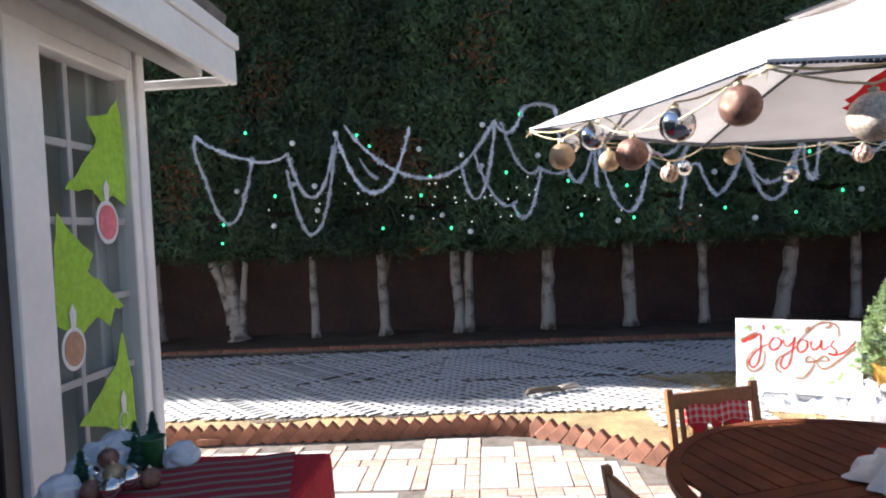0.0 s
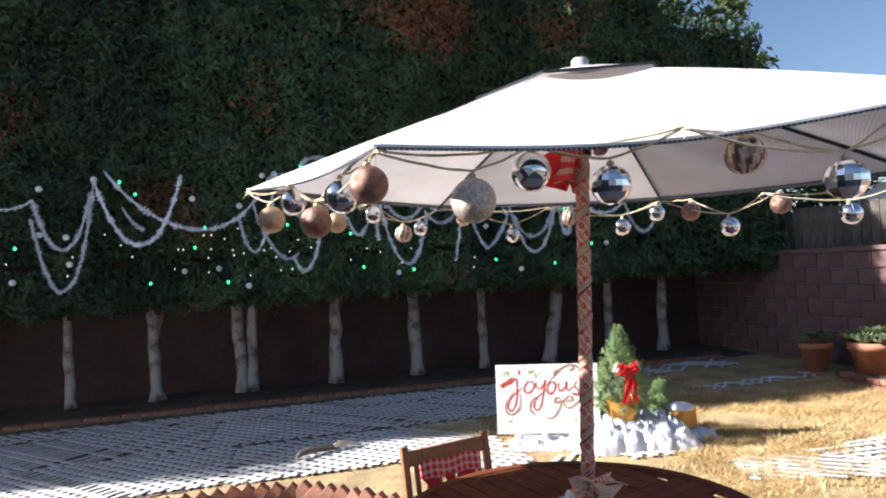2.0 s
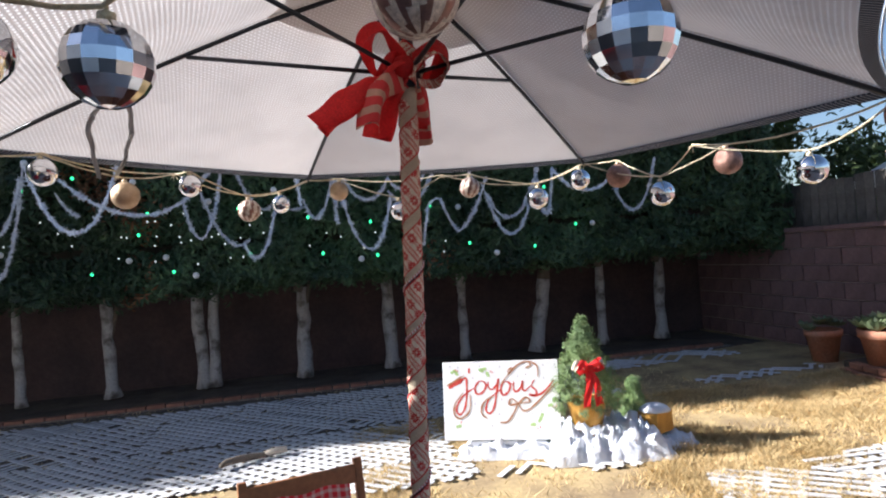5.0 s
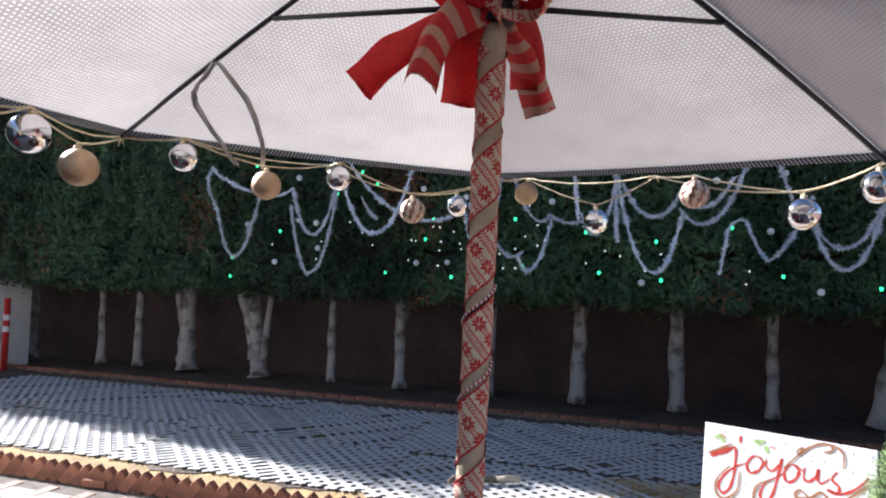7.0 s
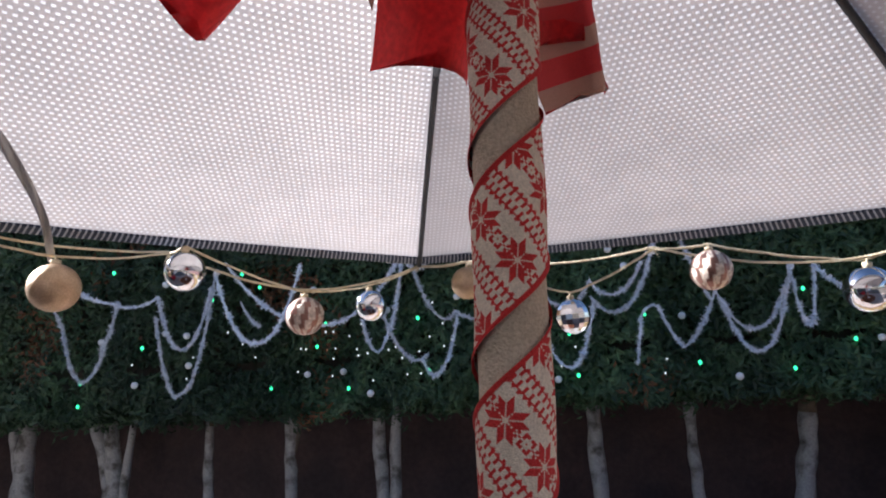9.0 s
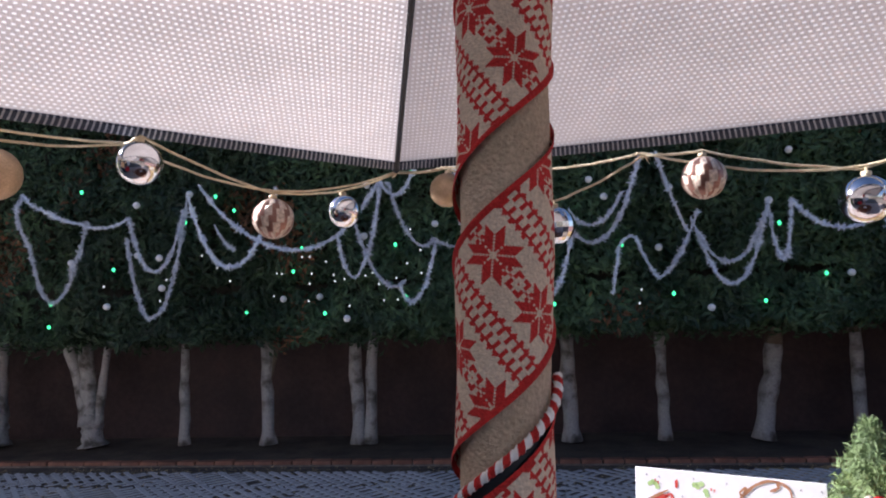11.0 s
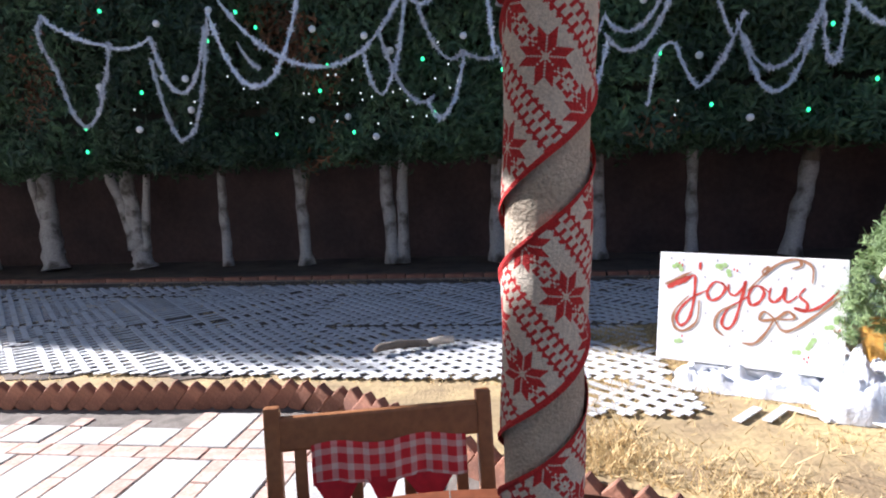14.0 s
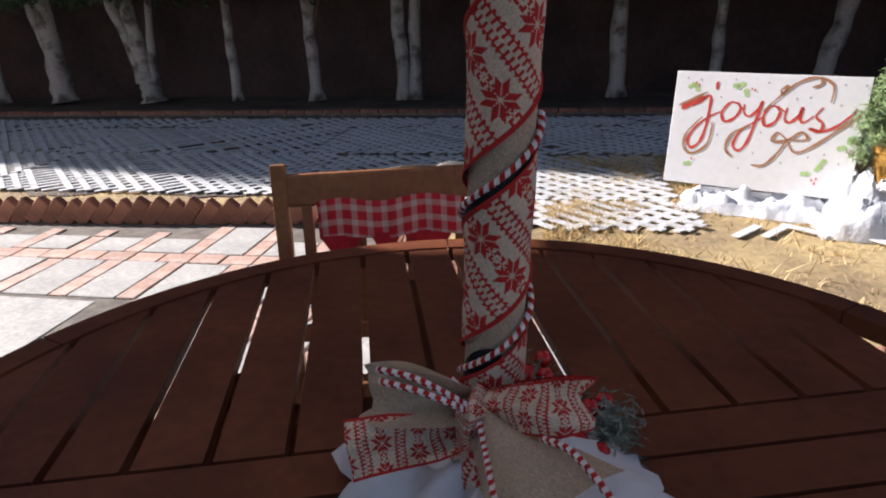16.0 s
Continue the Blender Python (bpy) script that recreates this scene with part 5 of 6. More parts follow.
knit_patch("knit_tail", [(-0.012, -0.046, 0.149), (-0.035, -0.062, 0.152), (-0.067, -0.076, 0.155), (-0.097, -0.086, 0.152)], [0.022, 0.034, 0.042, 0.046], FACING, tb, 11)
knit_patch("knit_knot", [(-0.010, -0.036, 0.179), (-0.008, -0.061, 0.178), (-0.009, -0.061, 0.158), (-0.010, -0.046, 0.128)], [0.024, 0.026, 0.026, 0.022], (1, 0, 0), tb, 5)
knit_patch("knit_collar", [(-0.030, -0.012, 0.088), (-0.014, -0.031, 0.080), (0.010, -0.031, 0.084), (0.031, -0.006, 0.096)], [0.060, 0.064, 0.064, 0.060], (0, 0, 1), tb, 31)
candy_cord([(-0.008, -0.056, 0.176), (-0.025, -0.065, 0.194), (-0.049, -0.067, 0.207), (-0.077, -0.061, 0.208)])
candy_cord([(-0.009, -0.058, 0.174), (-0.020, -0.069, 0.188), (-0.047, -0.071, 0.199), (-0.074, -0.067, 0.202)])
candy_cord([(-0.002, -0.061, 0.169), (0.004, -0.079, 0.161), (0.010, -0.101, 0.157), (0.017, -0.131, 0.157)])
candy_cord([(0.045, -0.091, 0.181), (0.062, -0.106, 0.186), (0.077, -0.126, 0.184), (0.089, -0.151, 0.184)])


# ---- tinsel and ornaments on the hedge ----
def swag(a, b, sag, n=26, p=2.2):
    return [Vector((a[0] + (b[0] - a[0]) * k / n, 0, a[1] + (b[1] - a[1]) * k / n - sag * (1 - abs(2 * k / n - 1) ** p))) for k in range(n + 1)]


def tinsel(spans):
    g = random.Random(len(spans) * 7 + int(spans[0][0][0] * 10))
    t = thing("tinsel_garland", "frosty white tinsel garland draped over the dark hedge", "garland", None, "garlands on the hedge")
    for a, b, sag in spans:
        vs, fs = [], []
        pts = swag(a, b, sag)
        for p, q in zip(pts, pts[1:]):
            d = q - p
            L = d.length
            for _ in range(max(2, int(L * 900))):
                c = p + d * g.random()
                c.y = min(front_depth(c.x, c.z), 8.35) - 0.16 + g.uniform(-0.01, 0.01)
                u = Vector((g.gauss(0, 1), g.gauss(0, 1), g.gauss(0, 1))).normalized()
                w = u.cross(Vector((g.gauss(0, 1), g.gauss(0, 1), g.gauss(0, 1)))).normalized()
                s = g.uniform(0.018, 0.046) * max(0.45, 1.05 + 0.9 * noise.noise(Vector((c.x * 13, c.z * 13, 1.5))))
                o = len(vs)
                vs += [c - w * 0.0085, c + w * 0.0085, c + u * s]
                fs.append((o, o + 1, o + 2))
        part("strand", mesh_of("strand", vs, fs, M_TINSEL), M_TINSEL, t)


tinsel([((-3.50, 3.04), (-2.77, 2.69), 0.06), ((-2.77, 2.69), (-2.26, 2.74), 0.07)])
tinsel([((-3.50, 3.04), (-2.74, 2.72), 1.02)])
tinsel([((-2.26, 2.74), (-1.64, 2.80), 0.62)])
tinsel([((-2.28, 2.52), (-1.60, 2.95), 1.06), ((-1.60, 2.95), (-0.63, 2.99), 0.80)])
tinsel([((-1.48, 3.06), (0.01, 2.45), 0.36), ((0.01, 2.45), (0.47, 3.01), 0.05)])
tinsel([((-1.30, 2.62), (-1.08, 2.35), 0.05)])
tinsel([((0.02, 2.45), (0.48, 3.01), 0.68)])
tinsel([((0.20, 2.60), (0.72, 1.97), 0.28)])
tinsel([((0.47, 3.01), (0.85, 3.15), 0.22), ((0.85, 3.15), (1.25, 3.12), -0.05), ((1.25, 3.12), (1.33, 2.33), -0.05)])
tinsel([((0.56, 2.98), (1.02, 2.38), 0.28), ((1.02, 2.38), (1.40, 2.33), 0.06)])
tinsel([((0.66, 1.93), (1.04, 2.36), 0.36)])
tinsel([((1.36, 2.40), (1.74, 2.80), 0.40), ((1.74, 2.80), (2.40, 2.36), 0.80)])
tinsel([((1.72, 2.86), (1.74, 2.10), 0.0)])
tinsel([((1.80, 2.72), (2.38, 2.60), 0.30), ((2.38, 2.60), (2.90, 2.76), 0.22)])
tinsel([((2.38, 2.44), (2.94, 2.66), 0.26), ((2.94, 2.66), (3.10, 3.12), 0.0), ((3.10, 3.12), (3.26, 3.13), 0.0), ((3.26, 3.13), (3.52, 2.34), 0.06)])
tinsel([((2.77, 1.76), (2.84, 2.20), 0.0), ((2.84, 2.20), (3.02, 2.30), -0.06), ((3.02, 2.30), (3.22, 1.90), 0.05), ((3.22, 1.90), (3.62, 2.55), 0.10)])
tinsel([((3.55, 2.48), (4.27, 2.60), 0.50), ((4.27, 2.60), (4.50, 2.62), 0.56)])
tinsel([((3.62, 2.30), (4.25, 2.52), 0.58)])
tinsel([((4.50, 2.62), (5.30, 2.48), 0.22), ((5.30, 2.48), (5.95, 2.70), 0.55)])


def hedge_spots():
    g = random.Random(21)
    small = ball_mesh("gold", 0.036)
    small.materials[0] = M_WHITE
    bulb = mesh_of("bulb", *lathe([(0.0, -0.024), (0.014, -0.016), (0.019, 0.0), (0.014, 0.016), (0.0, 0.024)], 8), M_BULBGREEN, smooth=True)
    whites = [(-2.25, 2.35), (-1.93, 2.30), (-1.92, 1.98), (-3.05, 2.30), (-2.5, 1.80), (-1.62, 2.98), (-0.53, 2.72), (0.03, 2.60), (0.32, 2.98), (-0.7, 1.83), (-0.28, 1.84),
              (0.28, 2.45), (1.02, 2.55), (1.27, 2.95), (2.62, 2.95), (2.75, 2.75), (3.28, 2.22), (3.42, 2.83), (4.30, 2.62), (4.0, 3.3), (4.6, 3.15), (3.7, 1.6), (0.1, 1.6), (1.9, 2.55), (-2.2, 2.88), (5.1, 1.9), (2.0, 1.65)]
    greens = [(-2.82, 3.05), (-2.5, 2.2), (-3.25, 1.85), (-1.68, 2.68), (-1.22, 2.82), (-0.4, 2.35), (-0.55, 2.12), (-1.1, 1.70), (-1.35, 2.95), (0.8, 3.08), (0.72, 1.80), (0.6, 2.35), (1.4, 2.2),
              (-0.15, 1.66), (1.55, 1.75), (2.15, 2.1), (2.9, 2.25), (4.25, 1.65), (4.4, 2.4), (4.85, 1.9), (1.75, 2.72), (2.2, 1.68), (3.4, 1.75), (-3.3, 1.6)]
    for x, z in whites:
        b = thing("hedge_bauble", "small pale silver bauble hung in the dark hedge", "bauble", pose(x, front_depth(x, z) - 0.13, z), "baubles in the hedge")
        part("ball", small, M_WHITE, b)
    glint = mesh_of("bulb", *lathe([(0.0, -0.012), (0.008, -0.008), (0.010, 0.0), (0.008, 0.008), (0.0, 0.012)], 8), M_BULBWHITE, smooth=True)
    for k in range(38):
        x, z = g.choice((-0.9, -0.2, -2.2, 0.4, 1.4, 3.0)) + g.gauss(0, 0.55), 2.0 + g.gauss(0, 0.20)
        b = thing("fairy_light", "tiny clear fairy light glinting in the hedge", "light", pose(x, front_depth(x, z) - 0.10, z), "clear fairy lights in the hedge")
        part("bulb", glint, M_BULBWHITE, b)
    for x, z in greens:
        b = thing("fairy_light", "tiny green fairy light glowing in the hedge", "light", pose(x, front_depth(x, z) - 0.12, z), "fairy lights in the hedge")
        part("bulb", bulb, M_BULBGREEN, b)


hedge_spots()


# ---- sign painting ----
def brush(name, pts, width, mat, depth=-0.0012):
    """A brush stroke on the board: pts in metres from its lower left corner; a flat strip with rounded ends, 1 mm proud."""
    P = [Vector((p[0], p[1])) for p in pts]
    fine = []
    for i in range(len(P) - 1):
        p0, p1, p2, p3 = P[max(i - 1, 0)], P[i], P[i + 1], P[min(i + 2, len(P) - 1)]
        for k in range(7):
            t = k / 7
            fine.append(0.5 * ((2 * p1) + (p2 - p0) * t + (2 * p0 - 5 * p1 + 4 * p2 - p3) * t * t + (3 * p1 - p0 - 3 * p2 + p3) * t ** 3))
    fine.append(P[-1])
    vs, fs = [], []
    n = len(fine)
    for i, p in enumerate(fine):
        t = (fine[min(i + 1, n - 1)] - fine[max(i - 1, 0)])
        t = t.normalized() if t.length > 1e-9 else Vector((1, 0))
        s = Vector((-t.y, t.x))
        w = width / 2 * (0.45 + 0.55 * min(1, 4 * i / n, 4 * (n - 1 - i) / n)) * (1 + 0.18 * math.sin(i * 0.8))
        for e in (-1, 1):
            vs.append((p.x + s.x * w * e, depth, p.y + s.y * w * e))
    for i in range(n - 1):
        fs.append((2 * i, 2 * i + 1, 2 * i + 3, 2 * i + 2))
    return part(name, mesh_of(name, vs, fs, mat), mat, sign)


def letters():
    S = 1.0
    red = [
        [(0.10, 0.425), (0.14, 0.455), (0.185, 0.485), (0.19, 0.42), (0.185, 0.33), (0.165, 0.24), (0.125, 0.20), (0.10, 0.24), (0.13, 0.31), (0.19, 0.37), (0.25, 0.405)],
        [(0.335, 0.45), (0.29, 0.455), (0.255, 0.40), (0.275, 0.355), (0.32, 0.375), (0.345, 0.425), (0.325, 0.455), (0.36, 0.42)],
        [(0.36, 0.45), (0.365, 0.405), (0.395, 0.39), (0.43, 0.43), (0.445, 0.465), (0.425, 0.36), (0.40, 0.25), (0.365, 0.205), (0.335, 0.235), (0.36, 0.31), (0.42, 0.36), (0.465, 0.395)],
        [(0.53, 0.445), (0.485, 0.445), (0.46, 0.395), (0.475, 0.345), (0.515, 0.365), (0.535, 0.415), (0.52, 0.445), (0.56, 0.42)],
        [(0.565, 0.445), (0.56, 0.39), (0.585, 0.37), (0.62, 0.405), (0.635, 0.45), (0.63, 0.395), (0.65, 0.375), (0.69, 0.41)],
        [(0.725, 0.455), (0.70, 0.41), (0.735, 0.375), (0.73, 0.34), (0.68, 0.345), (0.73, 0.335), (0.79, 0.36), (0.85, 0.42), (0.875, 0.455)],
    ]
    for st in red:
        brush("letter", st, 0.0145, M_PAINTRED)
    brush("flag", [(0.045, 0.41), (0.10, 0.445), (0.165, 0.475)], 0.034, M_PAINTRED)
    brush("dot", [(0.205, 0.54), (0.213, 0.54), (0.221, 0.54)], 0.042, M_PAINTRED)
    gold = [
        [(0.03, 0.425), (0.09, 0.46), (0.17, 0.505)], [(0.16, 0.37), (0.09, 0.28), (0.085, 0.20), (0.135, 0.17), (0.205, 0.23), (0.215, 0.35)],
        [(0.40, 0.34), (0.32, 0.29), (0.30, 0.21), (0.345, 0.165)], [(0.455, 0.42), (0.53, 0.51), (0.60, 0.575), (0.68, 0.60), (0.75, 0.565), (0.755, 0.48)],
        [(0.52, 0.53), (0.55, 0.555), (0.535, 0.51), (0.52, 0.53)], [(0.66, 0.55), (0.70, 0.57), (0.69, 0.60)],
        [(0.59, 0.28), (0.54, 0.315), (0.52, 0.27), (0.59, 0.28), (0.65, 0.325), (0.68, 0.29), (0.59, 0.28)], [(0.59, 0.28), (0.55, 0.20), (0.50, 0.14), (0.44, 0.135)],
        [(0.59, 0.28), (0.625, 0.225), (0.68, 0.235), (0.78, 0.32), (0.86, 0.40), (0.905, 0.435)]]
    for st in gold:
        brush("copper_stroke", st, 0.013, M_PAINTGOLD, -0.0022)
    for x, z, a in ((0.085, 0.535, 0.5), (0.11, 0.525, 2.0), (0.33, 0.55, 0.2), (0.36, 0.51, 1.9), (0.31, 0.54, 2.6), (0.84, 0.26, 0.2), (0.87, 0.30, 1.5), (0.70, 0.115, 0.1), (0.755, 0.15, 1.0), (0.77, 0.18, 1.0), (0.115, 0.11, 0.2)):
        brush("holly_leaf", [(x - 0.022 * math.cos(a), z - 0.022 * math.sin(a)), (x, z), (x + 0.022 * math.cos(a), z + 0.022 * math.sin(a))], 0.024, M_PAINTGREEN)
    for x, z in ((0.105, 0.55), (0.12, 0.54), (0.385, 0.53), (0.40, 0.525), (0.865, 0.245), (0.885, 0.25), (0.875, 0.235), (0.735, 0.085), (0.755, 0.095), (0.75, 0.07), (0.135, 0.14)):
        brush("holly_berry", [(x - 0.004, z), (x, z), (x + 0.004, z)], 0.013, M_PAINTRED, -0.0026)
    for x, z in ((0.06, 0.575), (0.125, 0.57), (0.30, 0.575), (0.24, 0.48), (0.46, 0.565), (0.60, 0.49), (0.66, 0.50), (0.80, 0.57), (0.89, 0.57), (0.80, 0.47), (0.46, 0.31), (0.44, 0.20), (0.70, 0.20), (0.77, 0.22), (0.84, 0.18), (0.25, 0.28), (0.38, 0.11), (0.58, 0.16)):
        brush("snow_dot", [(x - 0.003, z), (x, z), (x + 0.003, z)], 0.011, M_PAINTGREY)


letters()


# ---- batting, boxes, potted trees beside the sign ----
def heap(name, label, x, y, w, d, h, turn, seed, mat=M_COTTON, lumps=3.2, category="snow cloth"):
    """A crumpled heap of soft cloth."""
    g = np.random.default_rng(seed)
    nx, ny = 44, 30
    vs, fs = [], []
    for j in range(ny + 1):
        for i in range(nx + 1):
            u, v = 2 * i / nx - 1, 2 * j / ny - 1
            q = Vector((u * lumps + seed, v * lumps, seed * 0.7))
            e = max(abs(u), abs(v))
            edge = max(0.0, 1 - e ** 5)
            z = h * edge * (0.50 + 0.55 * abs(noise.noise(q)) + 0.30 * noise.noise(q * 2.7) + 0.12 * noise.noise(q * 6.1))
            r = 1 + 0.10 * noise.noise(Vector((u * 4, v * 4, seed + 9)))
            vs.append((u * w / 2 * r, v * d / 2 * r, max(z, 0.004)))
    for j in range(ny):
        for i in range(nx):
            a = j * (nx + 1) + i
            fs.append((a, a + 1, a + nx + 2, a + nx + 1))
    t = thing(name, label, category, pose(x, y, 0.0, 0, 0, turn))
    part("cloth", mesh_of("cloth", vs, fs, mat, smooth=True), mat, t)
    return t


ang_sign = math.degrees(math.atan2(sx_dir.y, sx_dir.x))
heap("snow_batting", "white snow batting bunched under the painted sign", 2.86, 5.42, 0.82, 0.34, 0.19, ang_sign, 3)
heap("snow_batting", "white snow batting round the small potted pine", 3.58, 5.20, 0.95, 0.72, 0.33, -12, 8)
heap("snow_batting", "white snow batting spread over a low box", 3.98, 5.16, 0.50, 0.5, 0.16, 20, 14)
prop = thing("sign_prop", "plain white box holding the sign off the grass", "box", SIGN_M @ pose(0.5, 0.10, -0.08, 7))
part("carton", box(0.6, 0.14, 0.16, 0.006), M_WHITE, prop)
prop2 = thing("covered_box", "white covered box under the potted pine", "box", pose(3.46, 5.26, 0.0, 0, 0, 10))
part("carton", box(0.30, 0.28, 0.21, 0.01, at=pose(0, 0, 0.105)), M_WHITE, prop2)
side_box = thing("gift_box", "tan paper gift box on the batting, snow on top", "box", pose(3.98, 5.12, 0.12, 0, 0, 25))
part("carton", box(0.20, 0.18, 0.16, 0.006, at=pose(0, 0, 0.08)), M_GOLDPOT, side_box)
part("snow_cap", mesh_of("snow_cap", *lathe([(0.0, 0.05), (0.07, 0.045), (0.11, 0.02), (0.12, 0.0), (0.0, 0.0)], 16), M_COTTON, smooth=True), M_COTTON, side_box, "white batting on top", at=pose(0, 0, 0.16))


def conifer(name, label, x, y, z, h, r, seed, pot_r, pot_h, pot_mat):
    g = np.random.default_rng(seed)
    t = thing(name, label, "potted tree", pose(x, y, z))
    v, f = lathe([(0.0, 0.0), (pot_r * 0.78, 0.0), (pot_r, pot_h * 0.86), (pot_r * 1.07, pot_h * 0.86), (pot_r * 1.07, pot_h), (pot_r * 0.92, pot_h), (pot_r * 0.88, pot_h * 0.9), (0.0, pot_h * 0.9)], 24)
    part("pot", mesh_of("pot", v, f, pot_mat, smooth=False), pot_mat, t, "gold-wrapped pot")
    part("stem", rod((0, 0, pot_h * 0.8), (0, 0, pot_h + h * 0.9), 0.012, 0.003, 8), M_BARKDARK, t)
    pts, nor = [], []
    tufts = 170
    for k in range(tufts):
        f2 = (k + 0.5) / tufts
        zz = pot_h * 0.75 + h * f2
        rr = r * (1 - f2) ** 0.78 * g.uniform(0.62, 1.12)
        a = k * 2.399
        c = np.array([rr * math.cos(a), rr * math.sin(a), zz])
        d = np.array([math.cos(a), math.sin(a), 0.45])
        m = 75
        q = g.random(m)[:, None]
        pts.append(c - d * 0.05 * q + g.normal(0, 0.016, (m, 3)))
        nor.append(np.tile(d, (m, 1)))
    pts, nor = np.concatenate(pts), np.concatenate(nor)
    v, f = leaf_cloud(pts, nor, 0.021, g, 0.12, 0.05)
    part("needles", mesh_of("needles", v.tolist(), f.tolist(), M_PINE), M_PINE, t)
    return t


conifer("potted_pine", "small dense potted pine, red bow on its front", 3.46, 5.22, 0.21, 0.68, 0.335, 5, 0.15, 0.20, M_GOLDPOT)
conifer("potted_sprig", "low dark evergreen in a pot behind the batting", 3.98, 5.45, 0.02, 0.34, 0.13, 6, 0.10, 0.14, M_TERRA)
pb = thing("red_bow", "red velvet bow with cream loops on the pine", "bow", pose(3.39, 4.975, 0.70, 0, 0, 12) @ Matrix.Scale(1.3, 4))
for sx in (-1, 1):
    v, f, uv = ribbon_strip([(0, 0, 0), (0.05 * sx, -0.03, 0.03), (0.085 * sx, -0.01, 0.01), (0.05 * sx, 0.01, -0.015), (0, 0, 0)], [0.03, 0.05, 0.055, 0.05, 0.03], (0.1, 0.5, 1))
    part("loop", mesh_of("loop", v, f, M_RIBBON, smooth=True, uv=uv), M_RIBBON, pb)
    v, f, uv = ribbon_strip([(0, -0.01, 0), (0.02 * sx, -0.03, -0.07), (0.035 * sx, -0.03, -0.15), (0.045 * sx, -0.025, -0.22)], [0.03, 0.045, 0.05, 0.05], (1, 0, 0.1), 0, 1)
    part("tail", mesh_of("tail", v, f, M_RIBBON, smooth=True, uv=uv), M_RIBBON, pb)
    v, f, uv = ribbon_strip([(0.03 * sx, 0, 0.0), (0.08 * sx, -0.015, 0.035), (0.105 * sx, 0.0, 0.0)], [0.03, 0.04, 0.035], (0.1, 0.5, 1))
    part("cream_loop", mesh_of("cream_loop", v, f, M_CREAM, smooth=True, uv=uv), M_CREAM, pb, "cream loop")
part("knot", mesh_of("knot", *lathe([(0.0, -0.02), (0.016, -0.014), (0.02, 0.0), (0.016, 0.014), (0.0, 0.02)], 12), M_RIBBON, smooth=True), M_RIBBON, pb, at=pose(0, -0.015, 0))


# ---- raised bed and terracotta pots by the block wall ----
bedr = structure("raised_bed", box(0.86, 4.2, 0.13, 0.01, at=pose(WALL_X - 0.45, 4.45, 0.065)), M_SOIL, "low raised bed edged with brick under the pots", "bed")


def pot_plant(x, y, z, r, h, seed, mat, count, leaf, label, leafmat):
    g = np.random.default_rng(seed)
    t = thing("potted_succulent", label, "potted plant", pose(x, y, z), "pots by the block wall")
    v, f = lathe([(0.0, 0.0), (r * 0.66, 0.0), (r * 0.94, h * 0.80), (r * 1.02, h * 0.80), (r * 1.05, h), (r * 0.93, h), (r * 0.90, h * 0.88), (0.0, h * 0.86)], 26)
    part("pot", mesh_of("pot", v, f, mat, smooth=True), mat, t, "terracotta pot")
    vs, fs = [], []
    for k in range(count):
        a, rr = g.uniform(0, 6.28), r * 1.05 * math.sqrt(g.random())
        c = np.array([rr * math.cos(a), rr * math.sin(a), h + g.uniform(0.0, 0.10) * (1.2 - rr / r)])
        for q in range(9):
            b = q * 0.7 + a
            d = np.array([math.cos(b), math.sin(b), 0.75])
            s = np.array([-math.sin(b), math.cos(b), 0])
            L = leaf * g.uniform(0.7, 1.2)
            o = len(vs)
            vs += [c, c + d * L * 0.6 + s * L * 0.28, c + d * L, c + d * L * 0.6 - s * L * 0.28, c + d * L * 0.5 - np.array([0, 0, L * 0.2])]
            fs += [(o, o + 1, o + 2), (o, o + 2, o + 3), (o, o + 4, o + 1), (o, o + 3, o + 4), (o + 1, o + 4, o + 2), (o + 4, o + 3, o + 2)]
    part("leaves", mesh_of("leaves", [tuple(p) for p in vs], fs, leafmat), leafmat, t)


pot_plant(7.38, 7.15, 0.0, 0.20, 0.38, 1, M_TERRA, 8, 0.11, "small terracotta pot with a sparse dark succulent", M_SUCC)
pot_plant(7.25, 6.15, 0.06, 0.255, 0.44, 2, M_TERRA, 30, 0.12, "wide terracotta pot full of leafy succulents", M_SUCC)
pot_plant(7.32, 5.48, 0.13, 0.25, 0.43, 3, M_TERRA, 34, 0.12, "pale terracotta pot heaped with green succulents", M_SUCC)


# ---- beyond the walls ----
def wild_tree(x, y, top, r, seed, label, mat, n=9000, size=0.10, low=0.35):
    g = np.random.default_rng(seed)
    t = thing("garden_tree", label, "tree", pose(x, y, PATIO - 0.05))
    part("trunk", rod((0, 0, 0), (0, 0, top * 0.7), 0.16, 0.06, 10), M_BARKDARK, t)
    cs = np.stack([g.normal(0, r * 0.5, 46), g.normal(0, r * 0.5, 46), g.uniform(top * low, top, 46)], 1)
    pick = g.integers(0, 46, n)
    pts = cs[pick] + g.normal(0, r * 0.17, (n, 3))
    nor = pts - np.array([0, 0, top * 0.6])
    nor /= np.linalg.norm(nor, axis=1)[:, None]
    v, f = leaf_cloud(pts, nor, size, g, 0.4, 0.2)
    part("crown", mesh_of("crown", v.tolist(), f.tolist(), mat), mat, t)
    for k in range(5):
        part("limb", rod((0, 0, top * 0.35), tuple(cs[k * 7]), 0.06, 0.02, 7), M_BARKDARK, t)


